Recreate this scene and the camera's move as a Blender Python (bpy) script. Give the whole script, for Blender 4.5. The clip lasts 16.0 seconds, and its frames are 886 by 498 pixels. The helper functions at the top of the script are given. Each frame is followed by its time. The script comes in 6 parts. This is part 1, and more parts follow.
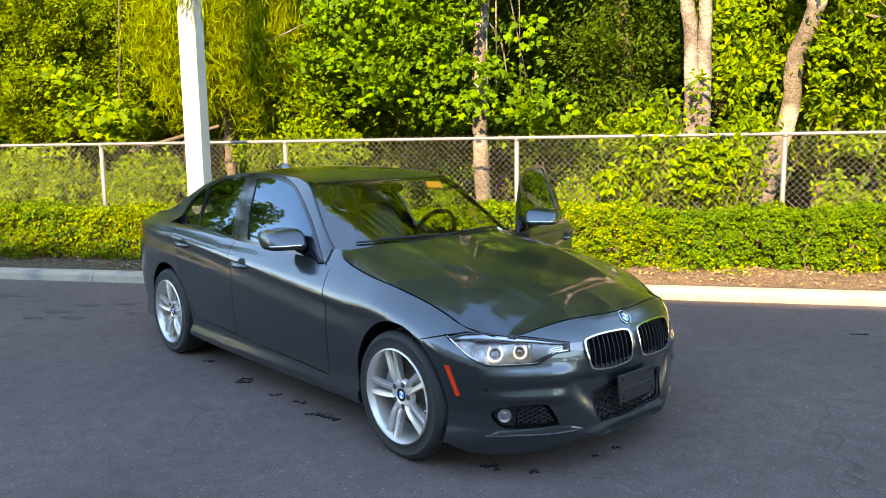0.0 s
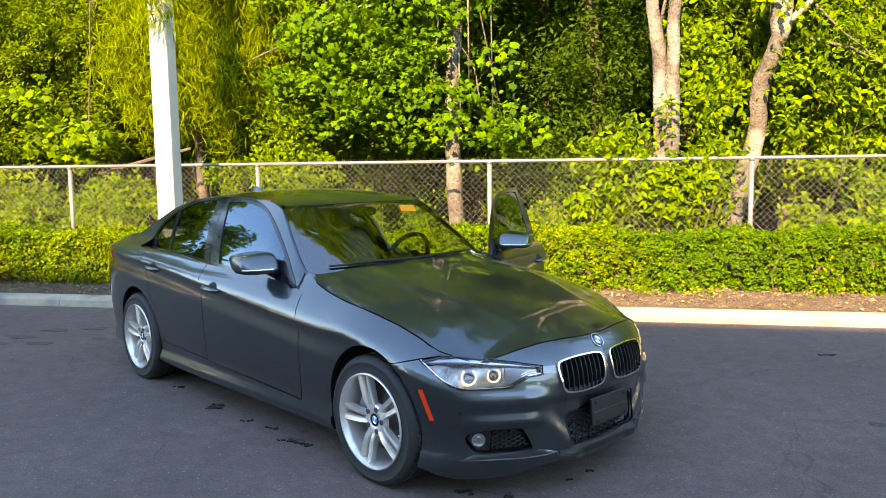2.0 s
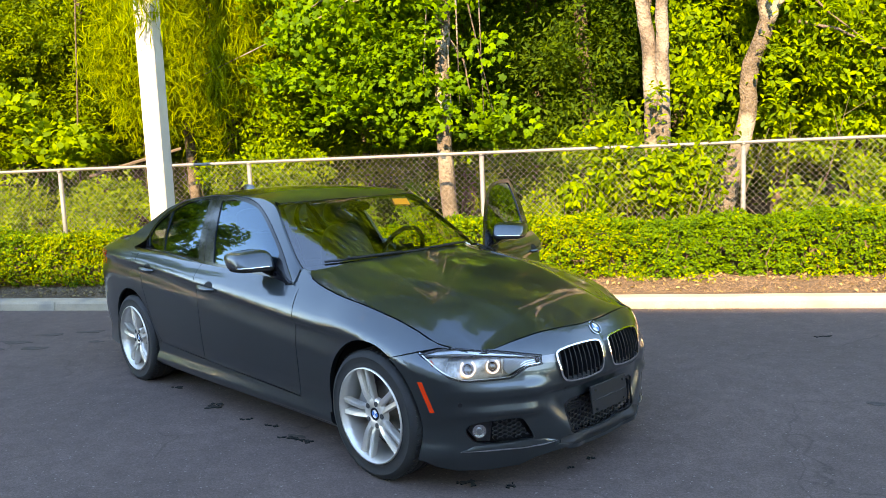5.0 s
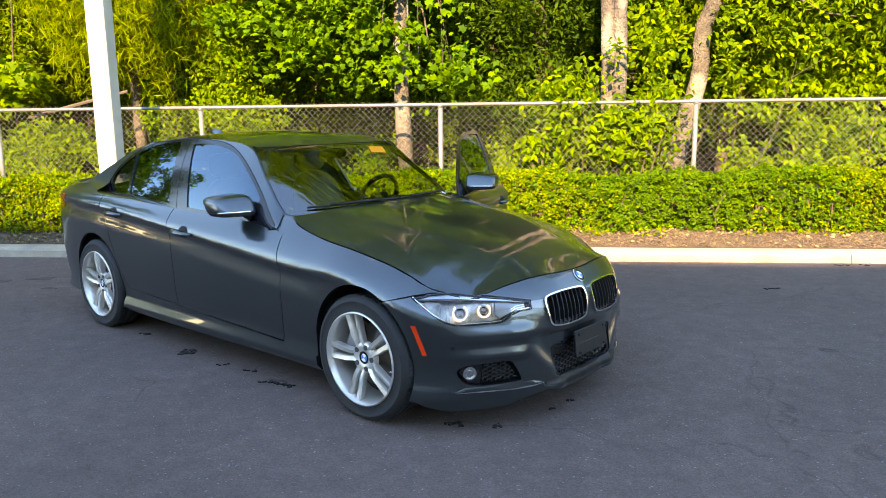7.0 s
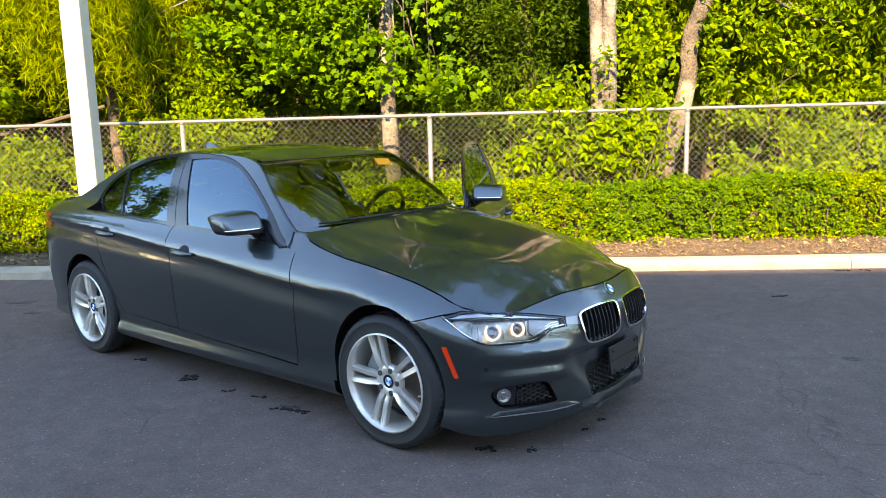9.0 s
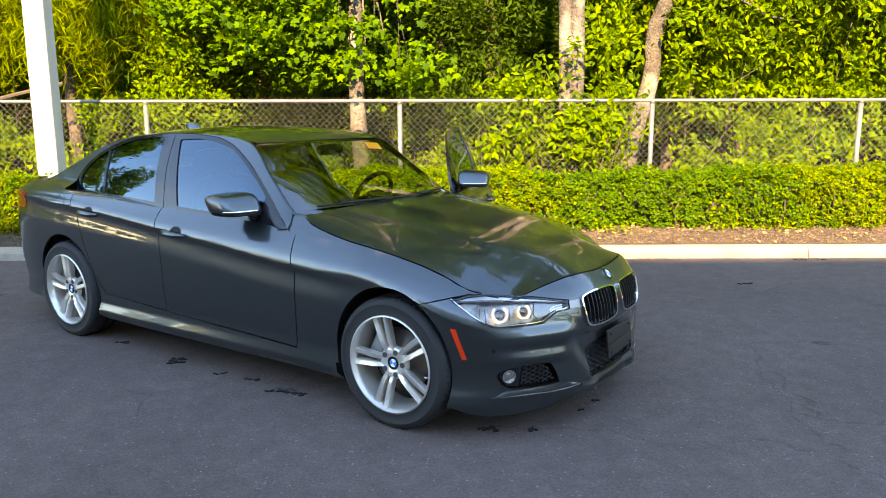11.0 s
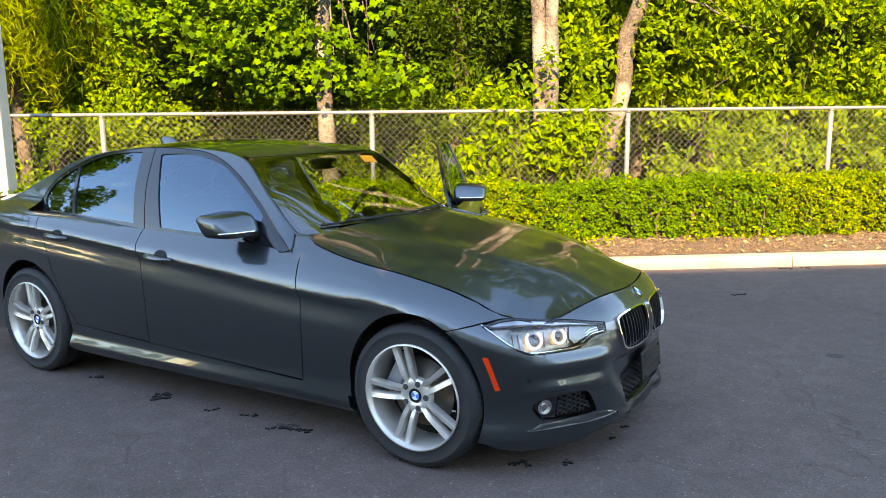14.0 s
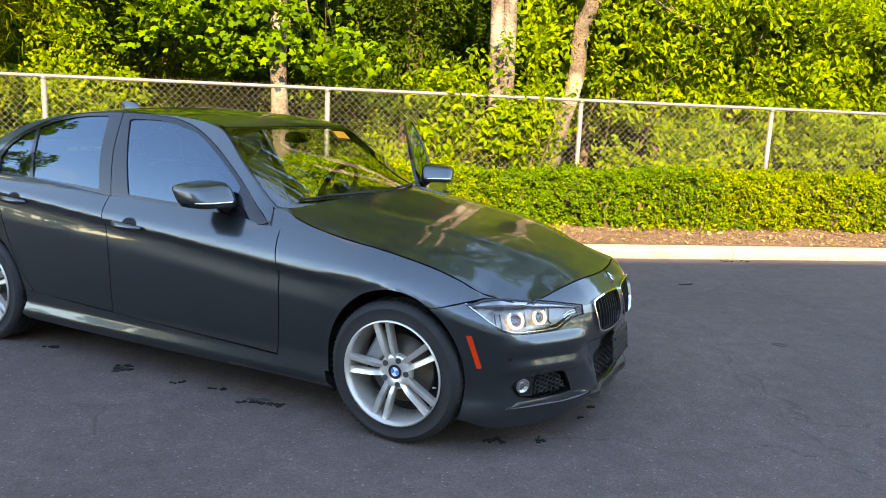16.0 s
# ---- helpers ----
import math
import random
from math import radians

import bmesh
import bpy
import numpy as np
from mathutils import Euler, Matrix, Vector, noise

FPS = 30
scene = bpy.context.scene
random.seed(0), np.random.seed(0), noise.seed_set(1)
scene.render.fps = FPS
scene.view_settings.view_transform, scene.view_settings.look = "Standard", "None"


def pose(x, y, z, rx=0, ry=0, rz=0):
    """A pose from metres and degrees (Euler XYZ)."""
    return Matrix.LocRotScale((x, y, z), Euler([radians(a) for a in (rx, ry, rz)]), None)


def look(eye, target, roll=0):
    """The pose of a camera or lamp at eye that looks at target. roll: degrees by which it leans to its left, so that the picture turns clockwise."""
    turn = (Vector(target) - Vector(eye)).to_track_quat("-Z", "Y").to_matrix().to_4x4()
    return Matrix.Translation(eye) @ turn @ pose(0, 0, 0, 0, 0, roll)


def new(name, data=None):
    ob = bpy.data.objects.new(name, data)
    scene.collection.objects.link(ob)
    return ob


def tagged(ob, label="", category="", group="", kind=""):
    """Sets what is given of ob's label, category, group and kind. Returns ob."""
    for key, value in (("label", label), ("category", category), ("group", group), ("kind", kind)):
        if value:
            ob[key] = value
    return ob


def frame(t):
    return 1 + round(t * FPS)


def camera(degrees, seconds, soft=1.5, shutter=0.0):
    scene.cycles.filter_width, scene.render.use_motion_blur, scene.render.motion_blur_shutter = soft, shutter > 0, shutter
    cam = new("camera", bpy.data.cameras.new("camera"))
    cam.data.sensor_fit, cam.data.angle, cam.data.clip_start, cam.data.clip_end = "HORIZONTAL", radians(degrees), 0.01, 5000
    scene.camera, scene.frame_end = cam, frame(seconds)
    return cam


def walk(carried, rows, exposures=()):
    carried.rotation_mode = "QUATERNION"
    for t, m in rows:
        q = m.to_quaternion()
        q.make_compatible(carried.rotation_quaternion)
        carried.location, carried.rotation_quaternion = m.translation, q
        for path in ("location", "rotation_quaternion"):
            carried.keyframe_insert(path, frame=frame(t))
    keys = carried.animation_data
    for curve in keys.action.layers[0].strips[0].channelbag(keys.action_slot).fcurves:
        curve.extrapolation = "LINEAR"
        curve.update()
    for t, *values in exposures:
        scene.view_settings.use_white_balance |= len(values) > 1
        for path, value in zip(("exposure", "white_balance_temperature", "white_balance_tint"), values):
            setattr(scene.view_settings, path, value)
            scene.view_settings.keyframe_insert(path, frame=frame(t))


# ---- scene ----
cam = camera(60.0, 16.0, soft=0.6)
PATH = [
    (0, (1.724, -5.101, 1.581), (1.273, -3.172, 1.308), -0.8),
    (0.5, (1.723, -5.101, 1.588), (1.3, -3.164, 1.323), -0.8),
    (1, (1.726, -5.107, 1.595), (1.322, -3.164, 1.345), -1.2),
    (1.5, (1.731, -5.105, 1.591), (1.337, -3.158, 1.362), -1.1),
    (2, (1.725, -5.104, 1.59), (1.341, -3.153, 1.373), -0.7),
    (2.5, (1.722, -5.102, 1.586), (1.352, -3.148, 1.376), -0.6),
    (3, (1.723, -5.104, 1.587), (1.352, -3.149, 1.386), -0.9),
    (3.5, (1.725, -5.098, 1.582), (1.354, -3.142, 1.386), -0.8),
    (4, (1.726, -5.099, 1.592), (1.345, -3.145, 1.394), -2.1),
    (6.5, (1.574, -5.109, 1.559), (1.29, -3.155, 1.239), -0.5),
    (7, (1.448, -5.19, 1.554), (1.246, -3.232, 1.2), -0.7),
    (7.5, (1.385, -5.181, 1.547), (1.17, -3.234, 1.145), -0.6),
    (8, (1.318, -5.105, 1.539), (1.114, -3.158, 1.129), 0.3),
    (8.5, (1.24, -5.039, 1.53), (1.066, -3.081, 1.162), 0.5),
    (9, (1.16, -5.019, 1.546), (1.035, -3.05, 1.22), -1.5),
    (11.5, (0.828, -5.087, 1.538), (0.857, -3.125, 1.148), 0.2),
    (12, (0.79, -5.066, 1.529), (0.78, -3.11, 1.113), 0.6),
    (12.5, (0.702, -4.954, 1.528), (0.683, -2.996, 1.125), -0.8),
    (13, (0.617, -4.832, 1.516), (0.7, -2.865, 1.163), -1.6),
    (13.5, (0.564, -4.777, 1.522), (0.715, -2.811, 1.187), -1.4),
    (14, (0.537, -4.767, 1.531), (0.689, -2.8, 1.2), -0.6),
    (14.5, (0.495, -4.745, 1.521), (0.598, -2.778, 1.177), 0.5),
    (15, (0.329, -4.698, 1.501), (0.531, -2.743, 1.131), -0.3),
    (15.5, (0.22, -4.731, 1.514), (0.468, -2.782, 1.137), -2.4),
    (16, (0.3, -4.773, 1.513), (0.628, -2.835, 1.142), 2.5),
]
walk(cam, [(t, look(eye, target, roll)) for t, eye, target, roll in PATH], exposures=[(0.0, 3.40, 11400, 21), (9.2, 3.40, 11400, 21), (12.0, 3.42, 12100, 22), (16.0, 3.43, 12500, 23)])

# ---- light: a low sun behind the camera, hidden from the lot by an unseen building ----
SUN_EL, SUN_AZ = 31.0, 186.0      # degrees; azimuth counted clockwise from +y
world = bpy.data.worlds.new("world")
scene.world = world
world.use_nodes = True
wt = world.node_tree
sky = wt.nodes.new("ShaderNodeTexSky")
sky.sky_type, sky.sun_disc = "NISHITA", False
sky.sun_elevation, sky.sun_rotation = radians(SUN_EL), radians(SUN_AZ)
sky.air_density, sky.dust_density, sky.ozone_density = 1.0, 0.0, 5.0
wt.nodes["Background"].inputs[1].default_value = 0.15
# thin scattered clouds
_co = wt.nodes.new("ShaderNodeTexCoord")
_mp = wt.nodes.new("ShaderNodeMapping")
_mp.inputs["Scale"].default_value = (1.3, 1.3, 6.0)
_cl = wt.nodes.new("ShaderNodeTexNoise")
_cl.inputs["Scale"].default_value, _cl.inputs["Detail"].default_value, _cl.inputs["Distortion"].default_value = 2.1, 7.0, 0.4
_cr = wt.nodes.new("ShaderNodeMapRange")
_cr.inputs["From Min"].default_value, _cr.inputs["From Max"].default_value, _cr.inputs["To Max"].default_value = 0.635, 0.80, 0.55
_mx = wt.nodes.new("ShaderNodeMix")
_mx.data_type = "RGBA"
_mx.inputs["B"].default_value = (2.5, 2.75, 3.2, 1)
wt.links.new(_co.outputs["Generated"], _mp.inputs[0])
wt.links.new(_mp.outputs[0], _cl.inputs["Vector"])
wt.links.new(_cl.outputs["Fac"], _cr.inputs["Value"])
wt.links.new(_cr.outputs[0], _mx.inputs["Factor"])
_hs = wt.nodes.new("ShaderNodeHueSaturation")
_hs.inputs["Saturation"].default_value = 1.10
wt.links.new(sky.outputs[0], _hs.inputs["Color"])
wt.links.new(_hs.outputs[0], _mx.inputs["A"])
wt.links.new(_mx.outputs["Result"], wt.nodes["Background"].inputs[0])
sun = new("sun", bpy.data.lights.new("sun", "SUN"))
sun.data.energy, sun.data.angle, sun.data.color = 2.0, radians(0.53), (1.0, 0.94, 0.79)
_a, _e = radians(SUN_AZ), radians(SUN_EL)
SUN_DIR = Vector((math.sin(_a) * math.cos(_e), math.cos(_a) * math.cos(_e), math.sin(_e)))
sun.matrix_world = look((0, 0, 30), Vector((0, 0, 30)) - SUN_DIR)


# ---- materials ----
def material(name, base, rough=0.5, metal=0.0, vary=0.0, grain=0.0, scale=8.0, fine=120.0, bump=0.0, coat=0.0, spec=0.5, stain=None, stain_scale=1.2, per=None):
    """A principled material with colour variation at two scales and fine relief. per: 'island' or 'object' colour jitter."""
    m = bpy.data.materials.new(name)
    m.use_nodes = True
    t = m.node_tree
    b = t.nodes["Principled BSDF"]
    b.inputs["Roughness"].default_value, b.inputs["Metallic"].default_value = rough, metal
    b.inputs["Coat Weight"].default_value, b.inputs["Coat Roughness"].default_value = coat, 0.012
    b.inputs["Specular IOR Level"].default_value = spec
    link = t.links.new
    co = t.nodes.new("ShaderNodeTexCoord").outputs["Object"]
    col = t.nodes.new("ShaderNodeRGB")
    col.outputs[0].default_value = (*base, 1)
    out = col.outputs[0]

    def noise_of(sc, detail=4.0):
        n = t.nodes.new("ShaderNodeTexNoise")
        n.inputs["Scale"].default_value, n.inputs["Detail"].default_value = sc, detail
        link(co, n.inputs["Vector"])
        return n.outputs["Fac"]

    def scaled(src, lo, hi, a=0.3, bb=0.7):
        r = t.nodes.new("ShaderNodeMapRange")
        r.inputs["From Min"].default_value, r.inputs["From Max"].default_value = a, bb
        r.inputs["To Min"].default_value, r.inputs["To Max"].default_value = lo, hi
        link(src, r.inputs["Value"])
        return r.outputs[0]

    def times(c, f):
        x = t.nodes.new("ShaderNodeVectorMath")
        x.operation = "SCALE"
        link(c, x.inputs[0])
        link(f, x.inputs["Scale"])
        return x.outputs[0]
    if vary:
        out = times(out, scaled(noise_of(scale), 1 - vary, 1 + vary))
    if grain:
        out = times(out, scaled(noise_of(fine, 2.0), 1 - grain, 1 + grain))
    if stain:
        x = t.nodes.new("ShaderNodeMix")
        x.data_type = "RGBA"
        link(scaled(noise_of(stain_scale, 6.0), 0.0, 1.0, 0.5, 0.68), x.inputs["Factor"])
        link(out, x.inputs["A"])
        x.inputs["B"].default_value = (*stain, 1)
        out = x.outputs["Result"]
    if per:
        if per == "island":
            rnd = t.nodes.new("ShaderNodeNewGeometry").outputs["Random Per Island"]
        else:
            rnd = t.nodes.new("ShaderNodeObjectInfo").outputs["Random"]
        out = times(out, scaled(rnd, 0.68, 1.32, 0.0, 1.0))
    link(out, b.inputs["Base Color"])
    if bump:
        n = t.nodes.new("ShaderNodeBump")
        n.inputs["Strength"].default_value, n.inputs["Distance"].default_value = 1.0, bump
        link(noise_of(fine, 3.0), n.inputs["Height"])
        link(n.outputs[0], b.inputs["Normal"])
    return m


def leaf_material(name, base, glow, tint=(1.4, 1.22, 0.6)):
    """Leaves: matt, half of the light passes through; each leaf a little different."""
    m = bpy.data.materials.new(name)
    m.use_nodes = True
    t = m.node_tree
    link = t.links.new
    b = t.nodes["Principled BSDF"]
    b.inputs["Roughness"].default_value, b.inputs["Specular IOR Level"].default_value = 0.6, 0.06
    rnd = t.nodes.new("ShaderNodeNewGeometry").outputs["Random Per Island"]
    ramp = t.nodes.new("ShaderNodeValToRGB")
    e = ramp.color_ramp.elements
    e[0].position, e[1].position = 0.0, 1.0
    e[0].color = (base[0] * 0.40, base[1] * 0.48, base[2] * 0.8, 1)
    e[1].color = (base[0] * tint[0], base[1] * tint[1], base[2] * tint[2], 1)
    mid = e.new(0.5)
    mid.color = (*base, 1)
    link(rnd, ramp.inputs[0])
    link(ramp.outputs[0], b.inputs["Base Color"])
    tr = t.nodes.new("ShaderNodeBsdfTranslucent")
    x = t.nodes.new("ShaderNodeVectorMath")
    x.operation = "MULTIPLY"
    link(ramp.outputs[0], x.inputs[0])
    x.inputs[1].default_value = (1.5, 1.4, 0.3)
    link(x.outputs[0], tr.inputs[0])
    mix = t.nodes.new("ShaderNodeMixShader")
    mix.inputs[0].default_value = glow
    link(b.outputs[0], mix.inputs[1])
    link(tr.outputs[0], mix.inputs[2])
    link(mix.outputs[0], t.nodes["Material Output"].inputs[0])
    return m


def glass_material(name, tint, ior=1.5, rough=0.0, reflection_tint=(1.0, 1.0, 1.0)):
    m = bpy.data.materials.new(name)
    m.use_nodes = True
    t = m.node_tree
    t.nodes.remove(t.nodes["Principled BSDF"])
    tr, gl, fr, mix = (t.nodes.new("ShaderNode" + k) for k in ("BsdfTransparent", "BsdfGlossy", "Fresnel", "MixShader"))
    tr.inputs[0].default_value = (*tint, 1)
    gl.inputs["Roughness"].default_value = rough
    gl.inputs["Color"].default_value = (*reflection_tint, 1)
    fr.inputs[0].default_value = ior
    t.links.new(fr.outputs[0], mix.inputs[0])
    t.links.new(tr.outputs[0], mix.inputs[1])
    t.links.new(gl.outputs[0], mix.inputs[2])
    t.links.new(mix.outputs[0], t.nodes["Material Output"].inputs[0])
    return m


def asphalt_material(name, base):
    """Rolled asphalt: fine stones of several tones, worn patches, a few hair cracks."""
    m = bpy.data.materials.new(name)
    m.use_nodes = True
    t = m.node_tree
    link = t.links.new
    b = t.nodes["Principled BSDF"]
    b.inputs["Roughness"].default_value, b.inputs["Specular IOR Level"].default_value = 0.9, 0.35
    co = t.nodes.new("ShaderNodeTexCoord").outputs["Object"]

    def tex(kind, scale, **kw):
        n = t.nodes.new("ShaderNodeTex" + kind)
        n.inputs["Scale"].default_value = scale
        for k, v in kw.items():
            if k == "feature":
                n.feature = v
            else:
                n.inputs[k].default_value = v
        link(co, n.inputs["Vector"])
        return n

    def ranged(src, a, c, lo, hi):
        r = t.nodes.new("ShaderNodeMapRange")
        for key, v in (("From Min", a), ("From Max", c), ("To Min", lo), ("To Max", hi)):
            r.inputs[key].default_value = v
        link(src, r.inputs["Value"])
        return r.outputs[0]

    def product(a, c):
        x = t.nodes.new("ShaderNodeMath")
        x.operation = "MULTIPLY"
        link(a, x.inputs[0])
        link(c, x.inputs[1])
        return x.outputs[0]
    stones = tex("Voronoi", 120.0)
    grey = t.nodes.new("ShaderNodeSeparateColor")
    link(stones.outputs["Color"], grey.inputs[0])
    tone = ranged(grey.outputs[0], 0.0, 1.0, 0.78, 1.18)
    tone = product(tone, ranged(tex("Noise", 0.55, Detail=5.0).outputs["Fac"], 0.3, 0.7, 0.86, 1.14))
    tone = product(tone, ranged(tex("Noise", 7.0, Detail=4.0, Roughness=0.65).outputs["Fac"], 0.3, 0.7, 0.84, 1.16))
    tone = product(tone, ranged(tex("Noise", 240.0, Detail=2.0).outputs["Fac"], 0.3, 0.7, 0.85, 1.15))
    crack = tex("Voronoi", 0.55, feature="DISTANCE_TO_EDGE")
    bent = t.nodes.new("ShaderNodeVectorMath")
    bent.operation = "ADD"
    wob = t.nodes.new("ShaderNodeVectorMath")
    wob.operation = "SCALE"
    wob.inputs["Scale"].default_value = 0.55
    link(tex("Noise", 1.7, Detail=6.0).outputs["Color"], wob.inputs[0])
    link(co, bent.inputs[0])
    link(wob.outputs[0], bent.inputs[1])
    link(bent.outputs[0], crack.inputs["Vector"])
    broken = ranged(tex("Noise", 0.9, Detail=3.0).outputs["Fac"], 0.50, 0.60, 1.0, 0.0)
    line = ranged(crack.outputs["Distance"], 0.0, 0.006, 0.70, 1.0)
    keep = t.nodes.new("ShaderNodeMath")
    keep.operation = "MAXIMUM"
    link(line, keep.inputs[0])
    link(broken, keep.inputs[1])
    tone = product(tone, keep.outputs[0])
    col = t.nodes.new("ShaderNodeVectorMath")
    col.operation = "SCALE"
    col.inputs[0].default_value = base
    link(tone, col.inputs["Scale"])
    # the odd pale stone
    pale = t.nodes.new("ShaderNodeMix")
    pale.data_type = "RGBA"
    pale.inputs["B"].default_value = (0.30, 0.25, 0.22, 1)
    link(ranged(grey.outputs[1], 0.990, 0.996, 0.0, 0.45), pale.inputs["Factor"])
    link(col.outputs[0], pale.inputs["A"])
    link(pale.outputs["Result"], b.inputs["Base Color"])
    n = t.nodes.new("ShaderNodeBump")
    n.inputs["Strength"].default_value, n.inputs["Distance"].default_value = 0.35, 0.001
    link(stones.outputs["Distance"], n.inputs["Height"])
    link(n.outputs[0], b.inputs["Normal"])
    return m


ASPHALT = asphalt_material("asphalt", (0.112, 0.074, 0.063))
CONCRETE = material("kerb_concrete", (0.37, 0.285, 0.20), 0.85, vary=0.12, grain=0.12, scale=3, fine=90, bump=0.002, stain=(0.21, 0.185, 0.155), stain_scale=2.5)
SOIL = material("bark_mulch_soil", (0.080, 0.048, 0.028), 0.95, vary=0.4, grain=0.5, scale=5, fine=60, bump=0.01, stain=(0.12, 0.078, 0.046), stain_scale=4)
FOREST_SOIL = material("forest_floor", (0.055, 0.04, 0.022), 0.95, vary=0.4, grain=0.4, scale=2, fine=30, bump=0.02)
CHIPS = material("bark_chips", (0.19, 0.125, 0.070), 0.9, per="island", grain=0.2)
DEAD_LEAF = material("fallen_leaves", (0.24, 0.155, 0.06), 0.8, per="island")
WIRE = material("weathered_wire", (0.165, 0.155, 0.125), 0.7, 0.1, vary=0.2, scale=3)
STEEL = material("galvanised_steel", (0.18, 0.18, 0.168), 0.5, 0.3, vary=0.12, grain=0.1, scale=6, fine=200)
POLE_PAINT = material("pole_paint", (0.47, 0.42, 0.36), 0.55, vary=0.05, grain=0.04, scale=3, fine=60, bump=0.0006)
BARK = material("tree_bark", (0.085, 0.060, 0.040), 0.9, vary=0.45, grain=0.35, scale=5, fine=28, bump=0.02)
# the paler stain patches double as sun dapple on these trunks
BARK_PALE = material("pale_bark", (0.105, 0.080, 0.058), 0.9, vary=0.35, grain=0.35, scale=5, fine=34, bump=0.03, stain=(0.36, 0.30, 0.23), stain_scale=1.6)
TWIG = material("dry_twigs", (0.085, 0.060, 0.038), 0.9, vary=0.3)
# pale, so that the unseen wall bounces light onto the sedan
WALL_MAT = material("building_render", (0.66, 0.61, 0.54), 0.85, vary=0.08, grain=0.06, scale=1.0, fine=40)


# ---- mesh helpers ----
def mesh_from(name, verts, faces, mat, smooth_shade=False):
    """A mesh out of an (n, 3) array and an (m, k) array of one face size."""
    me = bpy.data.meshes.new(name)
    v, f = np.asarray(verts, np.float32).reshape(-1, 3), np.asarray(faces, np.int32)
    k = f.shape[1]
    me.vertices.add(len(v))
    me.vertices.foreach_set("co", v.ravel())
    me.loops.add(f.size)
    me.loops.foreach_set("vertex_index", f.ravel())
    me.polygons.add(len(f))
    me.polygons.foreach_set("loop_start", np.arange(0, f.size, k, dtype=np.int32))
    me.polygons.foreach_set("loop_total", np.full(len(f), k, np.int32))
    me.polygons.foreach_set("use_smooth", np.full(len(f), smooth_shade, bool))
    me.materials.append(mat)
    me.update(calc_edges=True)
    me.validate()
    return me


def part(name, bm, mat, parent=None, label="", flat=True):
    """Links a bmesh (or a finished mesh) as one mesh object under a thing or a part."""
    if isinstance(bm, bpy.types.Mesh):
        me = bm
    else:
        me = bpy.data.meshes.new(name)
        bm.normal_update()
        bm.to_mesh(me)
        bm.free()
        if not flat:
            for p in me.polygons:
                p.use_smooth = True
    if mat is not None and not me.materials:
        me.materials.append(mat)
    ob = new(name, me)
    if parent is not None:
        ob.parent = parent
    return tagged(ob, label)


def box(bm, x0, x1, y0, y1, z0, z1, m=None, bevel=0.0):
    """A box added to bm, edges rounded, moved by m."""
    r = bmesh.ops.create_cube(bm, size=1.0, matrix=Matrix.Translation(((x0 + x1) / 2, (y0 + y1) / 2, (z0 + z1) / 2)) @ Matrix.Diagonal((x1 - x0, y1 - y0, z1 - z0, 1)))
    vs = r["verts"]
    if bevel:
        es = list({e for v in vs for e in v.link_edges})
        r = bmesh.ops.bevel(bm, geom=es, offset=bevel, segments=2, affect="EDGES", profile=0.5)
        vs = list({v for f in r["faces"] for v in f.verts} | {v for v in vs if v.is_valid})
    if m is not None:
        bmesh.ops.transform(bm, matrix=m, verts=vs)
    return bm


def tube(bm, pts, radii, sides=8, cap=True):
    """A round, tapered tube along the points."""
    pts = [Vector(p) for p in pts]
    if not hasattr(radii, "__len__"):
        radii = [radii] * len(pts)
    rings, up = [], None
    for i, p in enumerate(pts):
        d = (pts[min(i + 1, len(pts) - 1)] - pts[max(i - 1, 0)]).normalized()
        if up is None:
            up = d.orthogonal().normalized()
        a = (up - d * up.dot(d)).normalized()
        up = a
        b = d.cross(a)
        rings.append([bm.verts.new(p + (a * math.cos(2 * math.pi * k / sides) + b * math.sin(2 * math.pi * k / sides)) * radii[i]) for k in range(sides)])
    for q, r in zip(rings, rings[1:]):
        for k in range(sides):
            bm.faces.new((q[k], q[(k + 1) % sides], r[(k + 1) % sides], r[k]))
    if cap:
        bm.faces.new(rings[0][::-1])
        bm.faces.new(rings[-1])
    return bm


def empty(name, m, label="", category="", group="", kind=""):
    ob = new(name)
    ob.matrix_world = m
    ob.empty_display_size = 0.1
    return tagged(ob, label, category, group, kind)

# ---- ground, kerb, bed ----
def sheet(name, x0, x1, y0, y1, z, nx, ny, mat, height=None):
    xs, ys = np.linspace(x0, x1, nx + 1), np.linspace(y0, y1, ny + 1)
    X, Y = np.meshgrid(xs, ys, indexing="ij")
    Z = np.full(X.shape, float(z)) if height is None else height(X, Y)
    i = np.arange((nx + 1) * (ny + 1)).reshape(nx + 1, ny + 1)
    f = np.stack([i[:-1, :-1], i[1:, :-1], i[1:, 1:], i[:-1, 1:]], -1).reshape(-1, 4)
    return new(name, mesh_from(name, np.stack([X, Y, Z], -1), f, mat, True))


KERB_Y = 2.73
tagged(sheet("ground", -600, 600, -600, 600, -0.02, 2, 2, FOREST_SOIL), "earth that reaches the horizon", "ground", kind="structure")
tagged(sheet("road", -90, 90, -60, KERB_Y + 0.05, 0.0, 4, 4, ASPHALT), "worn dark grey asphalt of a parking lot", "road", kind="structure")


def bed_height(X, Y):
    rng = np.random.default_rng(5)
    h = 0.11 + 0.06 * np.clip((Y - KERB_Y - 0.2) / 1.0, 0, 1)
    return h + rng.uniform(-0.008, 0.008, X.shape)


